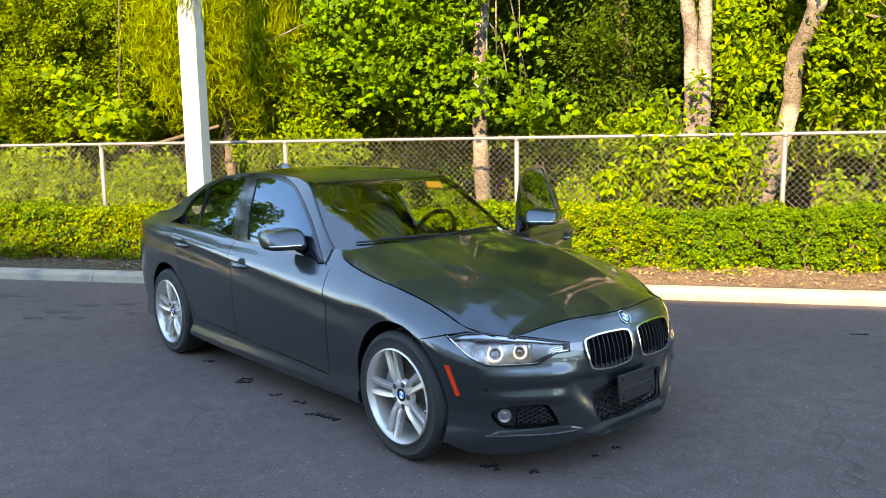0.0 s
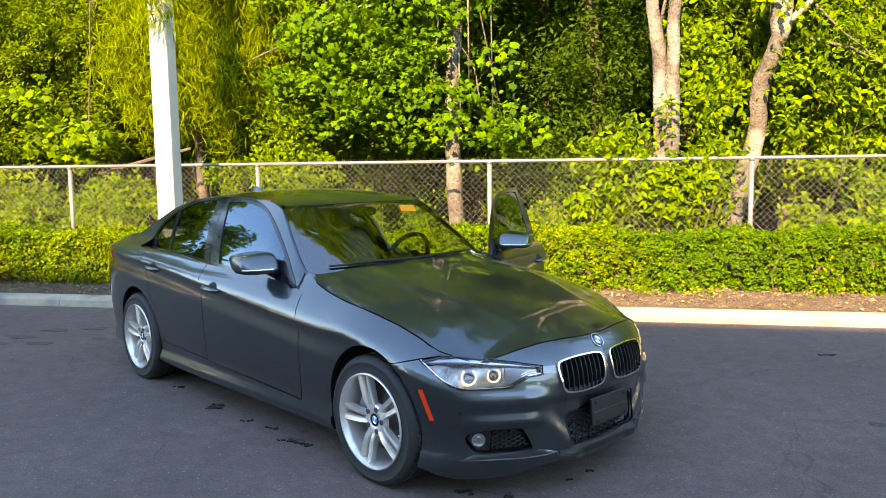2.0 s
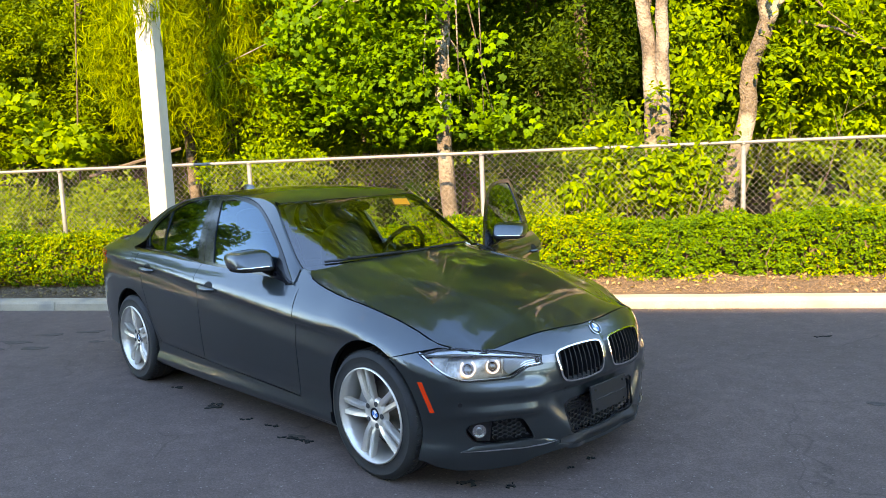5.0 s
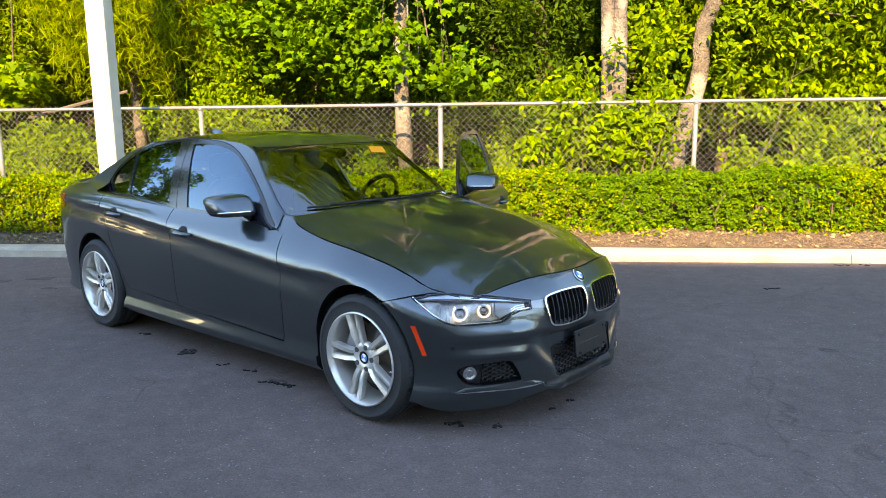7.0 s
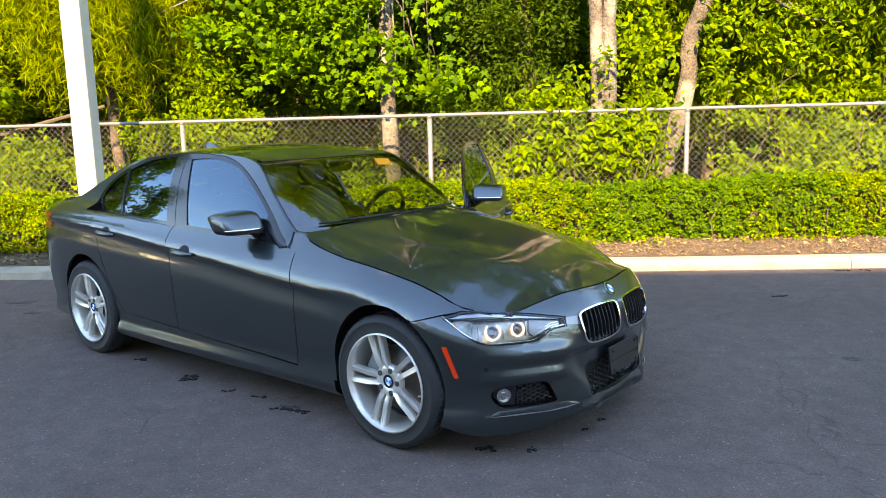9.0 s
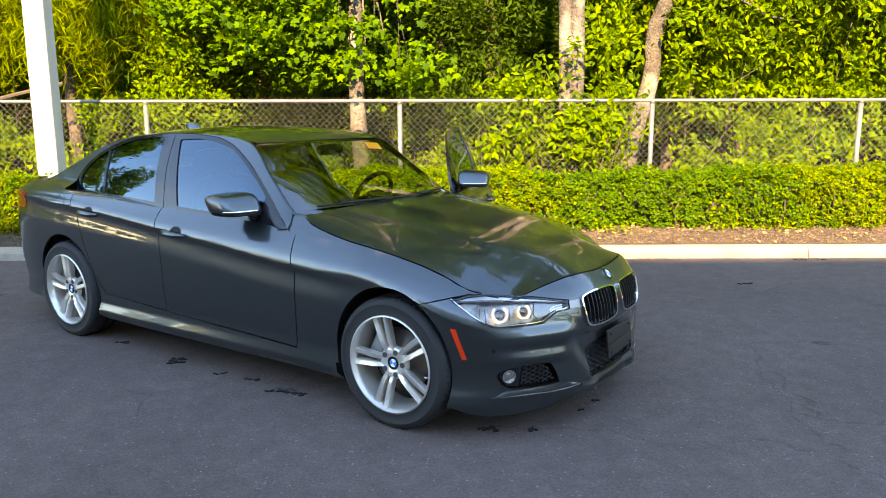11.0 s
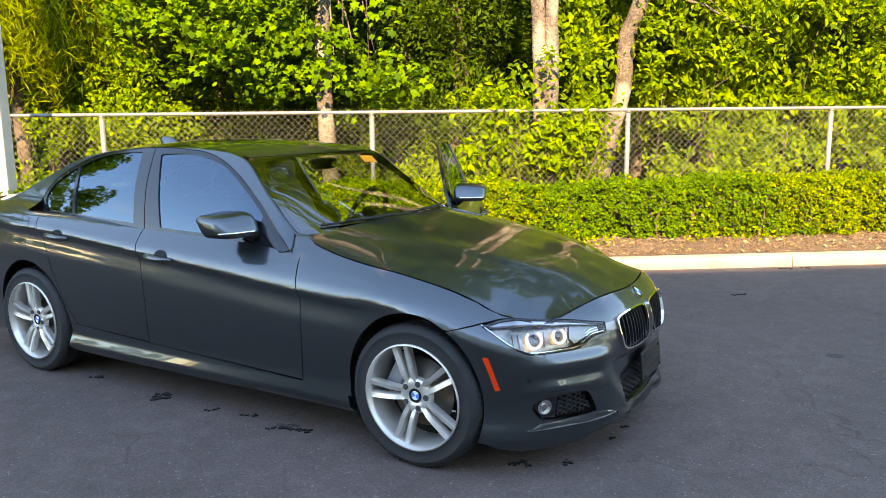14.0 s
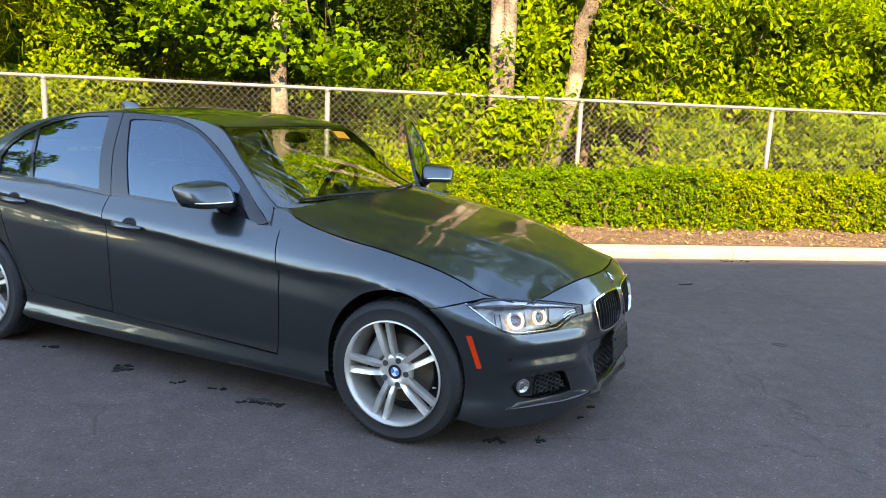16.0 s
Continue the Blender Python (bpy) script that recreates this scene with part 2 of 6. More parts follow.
tagged(sheet("mulch_bed", -40, 30, KERB_Y + 0.19, 5.4, 0.12, 500, 30, SOIL, bed_height), "planting bed of brown bark mulch", "ground", kind="structure")
tagged(sheet("forest_ground", -60, 60, 5.38, 60, 0.16, 60, 30, FOREST_SOIL, lambda X, Y: 0.16 + 0.02 * (Y - 5.4) + 0.05 * np.sin(X * 1.3) * np.cos(Y * 0.9) * np.clip(Y - 5.4, 0, 1)), "leaf-strewn earth of the woods", "ground", kind="structure")

# the kerb, cast in lengths of three metres
kerb_prof = [(0.0, -0.02), (0.012, 0.075), (0.028, 0.102), (0.05, 0.112), (0.17, 0.118), (0.195, 0.112), (0.20, -0.02)]
kerb = empty("kerb", pose(0, 0, 0), "pale concrete kerb cast in long lengths", "kerb", kind="structure")
_n = len(kerb_prof)
_v = [(x, KERB_Y + a, z) for x in (0.0, 3.042) for a, z in kerb_prof]
_f = [(i, i + 1, _n + i + 1, _n + i) for i in range(_n - 1)]
kerb_me = mesh_from("kerb_stone", _v, _f, CONCRETE, False)
_bm = bmesh.new()
_bm.from_mesh(kerb_me)
_bm.verts.ensure_lookup_table()
_bm.faces.new([_bm.verts[i] for i in range(_n)])
_bm.faces.new([_bm.verts[_n + i] for i in reversed(range(_n))])
_bm.normal_update()
bmesh.ops.recalc_face_normals(_bm, faces=_bm.faces)
_bm.to_mesh(kerb_me)
_bm.free()
for i in range(-12, 9):
    o = part("kerb_stone", kerb_me, CONCRETE, kerb)
    o.location = (-4.4 + 3.05 * i, 0, 0)

# ---- fence ----
FENCE_Y, FENCE_TOP = 4.615, 1.635
fence = empty("fence", pose(0, FENCE_Y, 0), "galvanised chain-link fence along the woods", "fence")
POSTS = [-18.3, -15.2, -12.0, -8.9, -5.60, -2.74, 0.42, 3.58, 6.20, 9.3, 12.4, 15.5]
for x in POSTS:
    bm = bmesh.new()
    tube(bm, [(x, 0.045, 0.1), (x, 0.045, FENCE_TOP - 0.03)], 0.03, 10)
    tube(bm, [(x, 0.045, FENCE_TOP - 0.035), (x, 0.045, FENCE_TOP - 0.01), (x, 0.045, FENCE_TOP + 0.012)], [0.036, 0.034, 0.012], 10)
    part("post", bm, STEEL, fence, flat=False)
bm = bmesh.new()
tube(bm, [(x, 0.03, FENCE_TOP) for x in np.linspace(-20, 17, 38)], 0.021, 10)
part("top_rail", bm, STEEL, fence, flat=False)
bm = bmesh.new()
tube(bm, [(-20, 0, 0.2), (17, 0, 0.2)], 0.003, 4)
part("tension_wire", bm, STEEL, fence)


def chain_link(x0, x1, z0, z1, pitch, wire):
    """Zigzag wires, each hooked into its neighbour, twisted into barbs above the rail."""
    vs, fs = [], []
    n = int((x1 - x0) / pitch)
    rows = int((z1 - z0) / (pitch / 2))
    for i in range(n):
        cx = x0 + i * pitch
        px, pz, py = [], [], []
        for k in range(rows + 1):
            side = k % 2
            px.append(cx + (pitch * 0.53 if side else -pitch * 0.03))
            pz.append(z0 + k * pitch / 2)
            py.append(0.006 if side else -0.006)
        px.append(cx + pitch * 0.28 * (1 if rows % 2 else 0.9))
        pz.append(z1 + pitch * 0.42)
        py.append(0.0)
        for k in range(len(px) - 1):
            a, b = np.array((px[k], py[k], pz[k])), np.array((px[k + 1], py[k + 1], pz[k + 1]))
            d = (b - a) / np.linalg.norm(b - a)
            u = np.cross(d, (0, 1, 0))
            j = len(vs)
            for q in (a, b):
                vs += [q + u * wire, q + np.array((0, -wire, 0)), q - u * wire]
            fs += [(j, j + 1, j + 4, j + 3), (j + 1, j + 2, j + 5, j + 4)]
    # the other diagonal
    m = len(vs)
    vs2 = np.array(vs)
    vs2[:, 0] = 2 * x0 + n * pitch - vs2[:, 0]
    fs2 = [tuple(q + m for q in f) for f in fs]
    return np.concatenate([np.array(vs), vs2]), fs + fs2


v, f = chain_link(-9.5, 8.2, 0.42, FENCE_TOP + 0.012, 0.078, 0.0014)
tagged(part("wire_mesh", mesh_from("wire_mesh", v, f, WIRE), None, fence, "diamond wire mesh"), kind="stuff")

# ---- lamp pole ----
lamp = empty("lamp_pole", pose(-3.50, 3.72, 0.1), "tall pale painted square lamp pole", "lamp pole")
bm = bmesh.new()
box(bm, -0.115, 0.115, -0.115, 0.115, 0.0, 7.5, bevel=0.02)
part("shaft", bm, POLE_PAINT, lamp)
bm = bmesh.new()
box(bm, -0.2, 0.2, -0.2, 0.2, -0.05, 0.08, bevel=0.02)
part("base_plate", bm, CONCRETE, lamp)

# ---- unseen building, added to throw the shade that covers the lot ----
bld = empty("building", pose(0, 0, 0), "unseen plain rendered building added to shade the lot", "building")
# height and length also settle what the sedan's paint mirrors
EDGE_H = 13.5
reach = EDGE_H / math.tan(radians(SUN_EL))
dx, dy = SUN_DIR.x / math.cos(_e) * reach, SUN_DIR.y / math.cos(_e) * reach
# where its roof line throws the edge of the shade: along the kerb, then further over the bed
shade_edge = [(22.0, 2.55), (1.5, 2.72), (-1.6, 3.95), (-20.0, 4.1)]
quad = [Vector((x + dx, y + dy, 0)) for x, y in shade_edge] + [Vector((-20.0 + dx, dy - 7.0, 0)), Vector((22.0 + dx, dy - 7.0, 0))]
bm = bmesh.new()
lo = [bm.verts.new(p) for p in quad]
hi = [bm.verts.new(p + Vector((0, 0, EDGE_H))) for p in quad]
for i in range(len(quad)):
    bm.faces.new((lo[i], lo[(i + 1) % len(quad)], hi[(i + 1) % len(quad)], hi[i]))
bm.faces.new(hi)
bm.faces.new(lo[::-1])
bmesh.ops.recalc_face_normals(bm, faces=bm.faces)
part("wall", bm, WALL_MAT, bld)

# ---- plants ----
LEAF_HEDGE = leaf_material("hedge_leaves", (0.062, 0.135, 0.006), 0.25, (1.5, 1.25, 0.7))
LEAF_HEDGE_PALE = leaf_material("young_hedge_leaves", (0.150, 0.205, 0.007), 0.28, (1.35, 1.15, 0.7))
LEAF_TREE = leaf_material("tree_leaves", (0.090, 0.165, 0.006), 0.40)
LEAF_BRIGHT = leaf_material("young_leaves", (0.142, 0.232, 0.010), 0.48)
# darkened leaf colour stands for the shade deep in the woods
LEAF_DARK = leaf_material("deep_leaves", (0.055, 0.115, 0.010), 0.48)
LEAF_MAPLE = leaf_material("maple_leaves", (0.088, 0.185, 0.008), 0.40)
LEAF_WILLOW = leaf_material("willow_leaves", (0.180, 0.240, 0.008), 0.40)
LEAF_CEDAR = leaf_material("evergreen_leaves", (0.105, 0.165, 0.005), 0.38)


SHAPES = {
    # (along, across, up) of each corner, in leaf lengths, and the triangles
    "oval": ([(-0.5, 0, 0), (-0.30, 0.20, 0.05), (0.02, 0.29, 0.08), (0.36, 0.15, 0.03), (0.66, 0, -0.09), (0.36, -0.15, 0.03), (0.02, -0.29, 0.08), (-0.30, -0.20, 0.05), (0.08, 0, 0)],
             [(0, 8, 1), (1, 8, 2), (2, 8, 3), (3, 8, 4), (0, 7, 8), (7, 6, 8), (6, 5, 8), (5, 4, 8)]),
    "box": ([(-0.5, 0, 0), (-0.22, 0.25, 0.07), (0.24, 0.24, 0.06), (0.52, 0, -0.02), (0.24, -0.24, 0.06), (-0.22, -0.25, 0.07)], [(0, 3, 1), (1, 3, 2), (0, 4, 3), (0, 5, 4)]),
    "narrow": ([(-0.6, 0, 0), (0, 0.055, 0.02), (0.6, 0, -0.06), (0, -0.055, 0.02)], [(0, 2, 1), (0, 3, 2)]),
    "small": ([(-0.5, 0, 0), (0.02, 0.31, 0.09), (0.55, 0, 0), (0.02, -0.31, 0.09)], [(0, 2, 1), (0, 3, 2)]),
    "tuft": ([(-0.5, 0, 0), (0.05, 0.2, 0.05), (0.55, 0, 0), (0.05, -0.2, 0.05)], [(0, 2, 1), (0, 3, 2)]),
    "lobed": ([(-0.42, 0, 0), (-0.30, 0.40, -0.05), (-0.02, 0.29, 0.04), (0.22, 0.50, -0.06), (0.26, 0.23, 0.04), (0.60, 0, -0.08), (0.26, -0.23, 0.04), (0.22, -0.50, -0.06), (-0.02, -0.29, 0.04), (-0.30, -0.40, -0.05)],
              [(0, 2, 1), (2, 4, 3), (4, 6, 5), (6, 8, 7), (8, 0, 9), (0, 8, 2), (2, 8, 6), (2, 6, 4)]),
}


def leaves(name, centres, size, mat, rng, face=(0, -0.55, 0.6), spread=0.9, shape="oval", droop=0.0, up=None):
    """Bent leaves at the given places; up: a facing of its own for each."""
    c = np.asarray(centres, float)
    n = len(c)
    up = (np.asarray(face, float) if up is None else np.asarray(up)) + rng.normal(0, spread, (n, 3))
    up /= np.linalg.norm(up, axis=1, keepdims=True)
    d = rng.normal(0, 1, (n, 3))
    d[:, 2] -= droop
    d -= up * np.sum(d * up, 1, keepdims=True)
    d /= np.linalg.norm(d, axis=1, keepdims=True)
    w = np.cross(up, d)
    s = (size * rng.uniform(0.6, 1.35, n))[:, None]
    corners, tri = SHAPES[shape]
    v = np.stack([c + (d * a + w * b + up * h) * s for a, b, h in corners], 1)
    i = (np.arange(n) * len(corners))[:, None, None]
    f = (i + np.array([tri])).reshape(-1, 3)
    return mesh_from(name, v.reshape(-1, 3), f, mat, False)


def clumps(rng, n_clumps, per, centre, radii, lump, shell_bias=0.6):
    """Leaf places in lumps scattered through an ellipsoid, more of them near its outside."""
    d = rng.normal(0, 1, (n_clumps, 3))
    d /= np.linalg.norm(d, axis=1, keepdims=True)
    r = rng.uniform(0, 1, (n_clumps, 1)) ** (1 / 3 * (1 - shell_bias) + 0.12)
    cc = np.asarray(centre) + d * r * np.asarray(radii)
    k = rng.integers(0, n_clumps, n_clumps * per)
    size = lump * rng.uniform(0.5, 1.4, n_clumps)
    off = rng.normal(0, 0.5, (len(k), 3)) * size[k][:, None] * np.array((1.1, 1.1, 0.6))
    return cc[k] + off


# the clipped hedge
rng = np.random.default_rng(11)
def hedge_top(x):
    return 0.80 + 0.03 * np.sin(x * 1.7) + 0.025 * np.sin(x * 4.1 + 1) + 0.05 * smooth01(4.2, 6.5, x)
def smooth01(a, b, x):
    t = np.clip((x - a) / (b - a), 0, 1)
    return t * t * (3 - 2 * t)
def hedge_front(x):
    return 3.70 - 0.25 * smooth01(-1.0, -5.0, x) + 0.05 * np.sin(x * 2.3) + 0.04 * np.sin(x * 5.9 + 2)
N = 27000
x = rng.uniform(-9.5, 9.5, N)
u = rng.uniform(0, 1, N)
top, fr = hedge_top(x), hedge_front(x)
front = u < 0.62
deep = np.abs(rng.normal(0, 0.05, N))
z = np.where(front, 0.17 + (top - 0.17) * rng.uniform(0, 1, N) ** 0.9, top - deep)
y = np.where(front, fr + deep, fr + 0.75 * rng.uniform(0, 1, N))
y = y + np.where(front, 0.09 * np.clip(1 - (top - z) / 0.14, 0, 1) ** 2, 0)
# shoots bunch into knobs, with hollows between them
def knob(a, b):
    return 0.055 * np.sin(a * 6.1 + 1.3 * np.sin(b * 5)) * np.cos(b * 7.3 + a * 1.7) + 0.045 * np.sin(a * 14.3 + 2 * np.sin(b * 11)) * np.cos(b * 16.1 + 0.6 * a) + 0.02 * np.sin(a * 37 + 3 * b) * np.sin(b * 41)
y = y + np.where(front, knob(x, z), 0)
z = z + np.where(front, 0, 0.7 * knob(x, y))
out_dir = np.where(front[:, None], np.array((0, -0.85, 0.45)), np.array((0, -0.25, 0.95)))
per = 6
k = np.repeat(np.arange(N), per)
P = np.stack([x, y, z], 1)[k] + rng.normal(0, 0.014, (N * per, 3))
face = out_dir[k] + rng.normal(0, 0.25, (N, 3))[k]
# light put into colour: paler leaves gather on the sunnier stretches, besides random tone
patch = np.sin(x * 1.15 + 0.6) + 0.7 * np.sin(x * 3.1 + 4 * z) + 0.9 * smooth01(3.4, 5.5, x) + 0.5 * smooth01(-3.5, -6.0, x) + rng.normal(0, 0.8, N)
paler = (patch > 0.55)[k] & (rng.uniform(0, 1, N * per) < 0.8)
hedge = empty("hedge", pose(0, 3.7, 0.12), "clipped evergreen boxwood hedge with small leaves", "hedge")
for name, pick, mat in (("foliage", ~paler, LEAF_HEDGE), ("young_foliage", paler, LEAF_HEDGE_PALE)):
    m = leaves(name, P[pick] - np.array((0, 3.7, 0.12)), 0.036, mat, rng, spread=0.75, shape="box", up=face[pick])
    tagged(part(name, m, None, hedge), kind="stuff")
bm = bmesh.new()
box(bm, -9.5, 9.5, 0.26, 0.72, 0.05, 0.50, bevel=0.05)
part("dense_core", bm, TWIG, hedge)
bm = bmesh.new()
for xx in np.linspace(-9.3, 9.3, 150):
    yy = float(hedge_front(xx)) - 3.7 + rng.uniform(0.06, 0.3)
    tube(bm, [(xx, yy, 0.0), (xx + rng.uniform(-0.08, 0.08), yy - 0.03, 0.25), (xx + rng.uniform(-0.15, 0.15), yy - 0.05, 0.5)], [0.012, 0.009, 0.004], 4)
tagged(part("stem", bm, TWIG, hedge), kind="stuff")



def sprays(rng, n, per, centre, radii, size, flat=0.16, tilt=(0, -0.65, 0.65), wild=0.25, bias=0.5):
    """Leaf places in flat sprays, like the layered boughs of a maple, through an ellipsoid; with the facing of each leaf."""
    d = rng.normal(0, 1, (n, 3))
    d /= np.linalg.norm(d, axis=1, keepdims=True)
    cc = np.asarray(centre) + d * rng.uniform(0, 1, (n, 1)) ** (0.33 + 0.2 * (1 - bias)) * np.asarray(radii)
    ax = np.asarray(tilt, float) + rng.normal(0, wild, (n, 3))
    ax /= np.linalg.norm(ax, axis=1, keepdims=True)
    a = np.cross(ax, (0.3, 0.9, 0.1))
    a /= np.linalg.norm(a, axis=1, keepdims=True)
    b = np.cross(ax, a)
    k = rng.integers(0, n, n * per)
    r = size * rng.uniform(0.55, 1.3, n)[k]
    ang, rad = rng.uniform(0, 2 * math.pi, len(k)), np.sqrt(rng.uniform(0, 1, len(k)))
    p = cc[k] + a[k] * (np.cos(ang) * rad * r)[:, None] + b[k] * (np.sin(ang) * rad * r)[:, None] + ax[k] * (rng.normal(0, flat, len(k)) * r)[:, None]
    p[:, 2] -= 0.25 * (rad ** 2) * r
    return p, ax[k]


def tree(base, path, radii, crown, label, bark=BARK, forks=(), leaf=None, size=0.11, shape="oval", spray=0.42, seed=1, spread=0.55, droop=0.5, tilt=(0, -0.5, 0.75), twigs=1, flat=0.2, wild=0.45):
    """A tapered trunk with limbs and a crown of leaf sprays. crown: rows of (x, y, z, rx, ry, rz, sprays, leaves in each, then a leaf size and 1 for hanging boughs where they differ)."""
    rng = np.random.default_rng(seed)
    t = empty("tree", pose(*base), label, "tree", "trees of the woods")
    bm = bmesh.new()

    def wobble(pts, r):
        out, rr = [], []
        for i in range(len(pts) - 1):
            a, b = Vector(pts[i]), Vector(pts[i + 1])
            for k in range(5):
                j = Vector(rng.normal(0, 0.10, 3)) * (r[i] if (i or k) else 0)
                out.append(a.lerp(b, k / 5) + j)
                rr.append((r[i] + (r[i + 1] - r[i]) * k / 5) * rng.uniform(0.93, 1.09))
        return out + [Vector(pts[-1])], rr + [r[-1]]
    tube(bm, *wobble(path, radii), 12)
    for fp, fr in forks:
        tube(bm, *wobble(fp, fr), 9)
    for c in crown:
        for k in range(twigs):
            a = Vector(path[-1]).lerp(Vector(path[len(path) // 2]), rng.uniform(0, 1))
            b = Vector((c[0] + rng.normal(0, 0.45) * c[3], c[1] + rng.normal(0, 0.45) * c[4], c[2] + rng.normal(0, 0.4) * c[5]))
            m = a.lerp(b, 0.5) + Vector((rng.normal(0, 0.15), rng.normal(0, 0.15), 0.15))
            tube(bm, [a, m, b], [0.028, 0.016, 0.005], 5)
    part("trunk", bm, bark, t, flat=False)
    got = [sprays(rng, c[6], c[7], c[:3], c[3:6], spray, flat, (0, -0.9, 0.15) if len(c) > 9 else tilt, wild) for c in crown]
    if got:
        sizes = np.concatenate([np.full(len(g[0]), c[8] if len(c) > 8 else size) for g, c in zip(got, crown)])
        pts, up = np.concatenate([g[0] for g in got]), np.concatenate([g[1] for g in got])
        ok = (pts[:, 2] + base[2] > 0.25) & (pts[:, 1] + base[1] > (4.70 if base[0] > -10.5 else 2.9))
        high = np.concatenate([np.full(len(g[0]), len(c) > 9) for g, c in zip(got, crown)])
        # upper crowns share one leaf; on dark trees its lighter colour paints sunlight
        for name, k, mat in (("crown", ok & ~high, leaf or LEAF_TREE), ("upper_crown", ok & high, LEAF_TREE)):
            if k.any():
                tagged(part(name, leaves(name, pts[k], sizes[k], mat, rng, spread=spread, shape=shape, droop=droop, up=up[k]), None, t), kind="stuff")
    return t


# first row behind the fence
tree((-0.16, 5.4, 0.15), [(0, 0, -0.1), (0.0, 0, 0.8), (-0.03, 0.0, 2.4), (0.05, 0.1, 4.2), (0.1, 0.3, 9.0)], [0.145, 0.115, 0.10, 0.085, 0.03],
     [(-1.0, 0.0, 2.65, 1.8, 0.5, 0.70, 38, 95), (-1.0, 0.1, 3.7, 1.9, 0.7, 0.8, 58, 95), (-0.6, 0.4, 5.0, 2.2, 1.0, 0.9, 60, 75), (0.6, -0.2, 1.95, 0.7, 0.3, 0.3, 9, 44)],
     "broad-leaved maple with layered boughs", BARK_PALE, leaf=LEAF_MAPLE, shape="lobed", size=0.096, seed=21, spray=0.50, spread=0.5, flat=0.12, twigs=5)
tree((2.60, 5.0, 0.15), [(-0.01, 0.03, -0.1), (-0.03, 0.03, 1.2), (-0.075, 0.03, 2.55), (-0.17, 0.03, 3.35), (-0.36, 0.1, 7)], [0.11, 0.098, 0.086, 0.080, 0.05],
     [(0.1, 0.7, 4.9, 1.3, 0.9, 1.0, 30, 40)], "twin-stemmed tree with blotched pale bark and painted sun dapple", BARK_PALE,
     forks=[([(0.06, -0.03, -0.1), (0.075, -0.03, 1.2), (0.085, -0.02, 2.6), (0.08, 0.0, 3.35), (0.14, 0.1, 7)], [0.10, 0.092, 0.085, 0.080, 0.05])], leaf=LEAF_BRIGHT, seed=22)
tree((3.45, 5.6, 0.15), [(-0.06, 0, -0.1), (0.05, 0, 0.5), (0.33, 0.0, 1.75), (0.40, 0.0, 2.5), (0.62, 0.0, 3.1), (0.85, 0.1, 5.5)], [0.16, 0.135, 0.115, 0.105, 0.095, 0.05],
     [(0.5, -0.15, 3.7, 0.6, 0.3, 0.5, 8, 36)], "leaning grey-barked tree hung with vine", BARK_PALE,
     forks=[([(0.58, 0, 2.95), (0.52, 0, 3.5), (0.4, 0.1, 5.5)], [0.08, 0.07, 0.03]), ([(0.95, -0.05, 2.98), (1.4, -0.1, 2.85), (1.85, -0.15, 2.58), (2.4, -0.2, 2.5)], [0.022, 0.018, 0.012, 0.006]), ([(1.0, -0.05, 3.4), (1.3, -0.1, 3.05), (1.8, -0.12, 2.62)], [0.016, 0.013, 0.006]), ([(0.7, 0, 3.2), (1.0, -0.04, 3.5), (1.3, -0.1, 3.9)], [0.05, 0.03, 0.015])], leaf=LEAF_BRIGHT, seed=23)
tree((-3.3, 6.3, 0.2), [(0.15, 0, -0.1), (0.05, 0, 1.5), (-0.05, 0, 3.0), (-0.15, 0.1, 4.5), (-0.2, 0.2, 9)], [0.085, 0.075, 0.07, 0.06, 0.03],
     [(0.3, 0.1, 4.6, 1.2, 0.7, 0.9, 24, 44)], "slim tree with reddish sunlit bark", BARK, shape="lobed", size=0.13, seed=24)
tree((-4.3, 5.7, 0.2), [(0.2, 0, -0.1), (0.15, 0, 2), (0.05, 0, 4.0), (0.1, 0.2, 8)], [0.085, 0.075, 0.065, 0.03],
     [(-0.1, -0.45, 2.9, 0.9, 0.4, 0.9, 90, 130), (0.0, -0.3, 4.3, 1.1, 0.6, 0.9, 90, 120), (0.75, -0.2, 2.7, 0.6, 0.4, 0.7, 50, 110), (1.2, 0.0, 3.4, 0.8, 0.4, 1.0, 70, 110)], "drooping tree with long narrow leaves", leaf=LEAF_WILLOW, shape="narrow", size=0.155, seed=25, spray=0.34, flat=0.7, droop=1.9, spread=0.8)
tree((-6.1, 5.7, 0.2), [(0, 0, -0.1), (0.1, 0, 2), (0.3, 0, 4.5), (0.2, 0.2, 8)], [0.016, 0.013, 0.010, 0.006],
     [(0.1, -0.55, 1.75, 0.7, 0.25, 0.30, 9, 26), (0.5, -0.45, 1.9, 0.5, 0.25, 0.35, 6, 24), (-0.2, -0.5, 2.5, 0.5, 0.25, 0.35, 4, 22)], "young sweetgum with star-shaped leaves", leaf=LEAF_BRIGHT, shape="lobed", size=0.13, seed=26, spray=0.33, twigs=0)
for k, (bx, by) in enumerate([(-8.0, 6.3), (-6.6, 7.0), (-9.8, 6.8), (-11.8, 7.0)]):
    tree((bx, by, 0.2), [(0, 0, -0.1), (0.1, 0, 2), (-0.1, 0, 4.5), (0.1, 0.2, 8)], [0.12, 0.1, 0.08, 0.03],
         [(0.2, -0.5, 2.2, 1.2, 0.6, 0.7, 190, 70), (0.0, -0.4, 3.5, 1.5, 0.8, 0.9, 230, 70), (0.0, -0.1, 5.2, 1.5, 0.9, 1.1, 100, 70)], "bushy evergreen with small fine leaves", leaf=LEAF_CEDAR, shape="tuft", size=0.085, seed=30 + k, spray=0.19, flat=0.5, spread=0.6, droop=0.2, twigs=0)
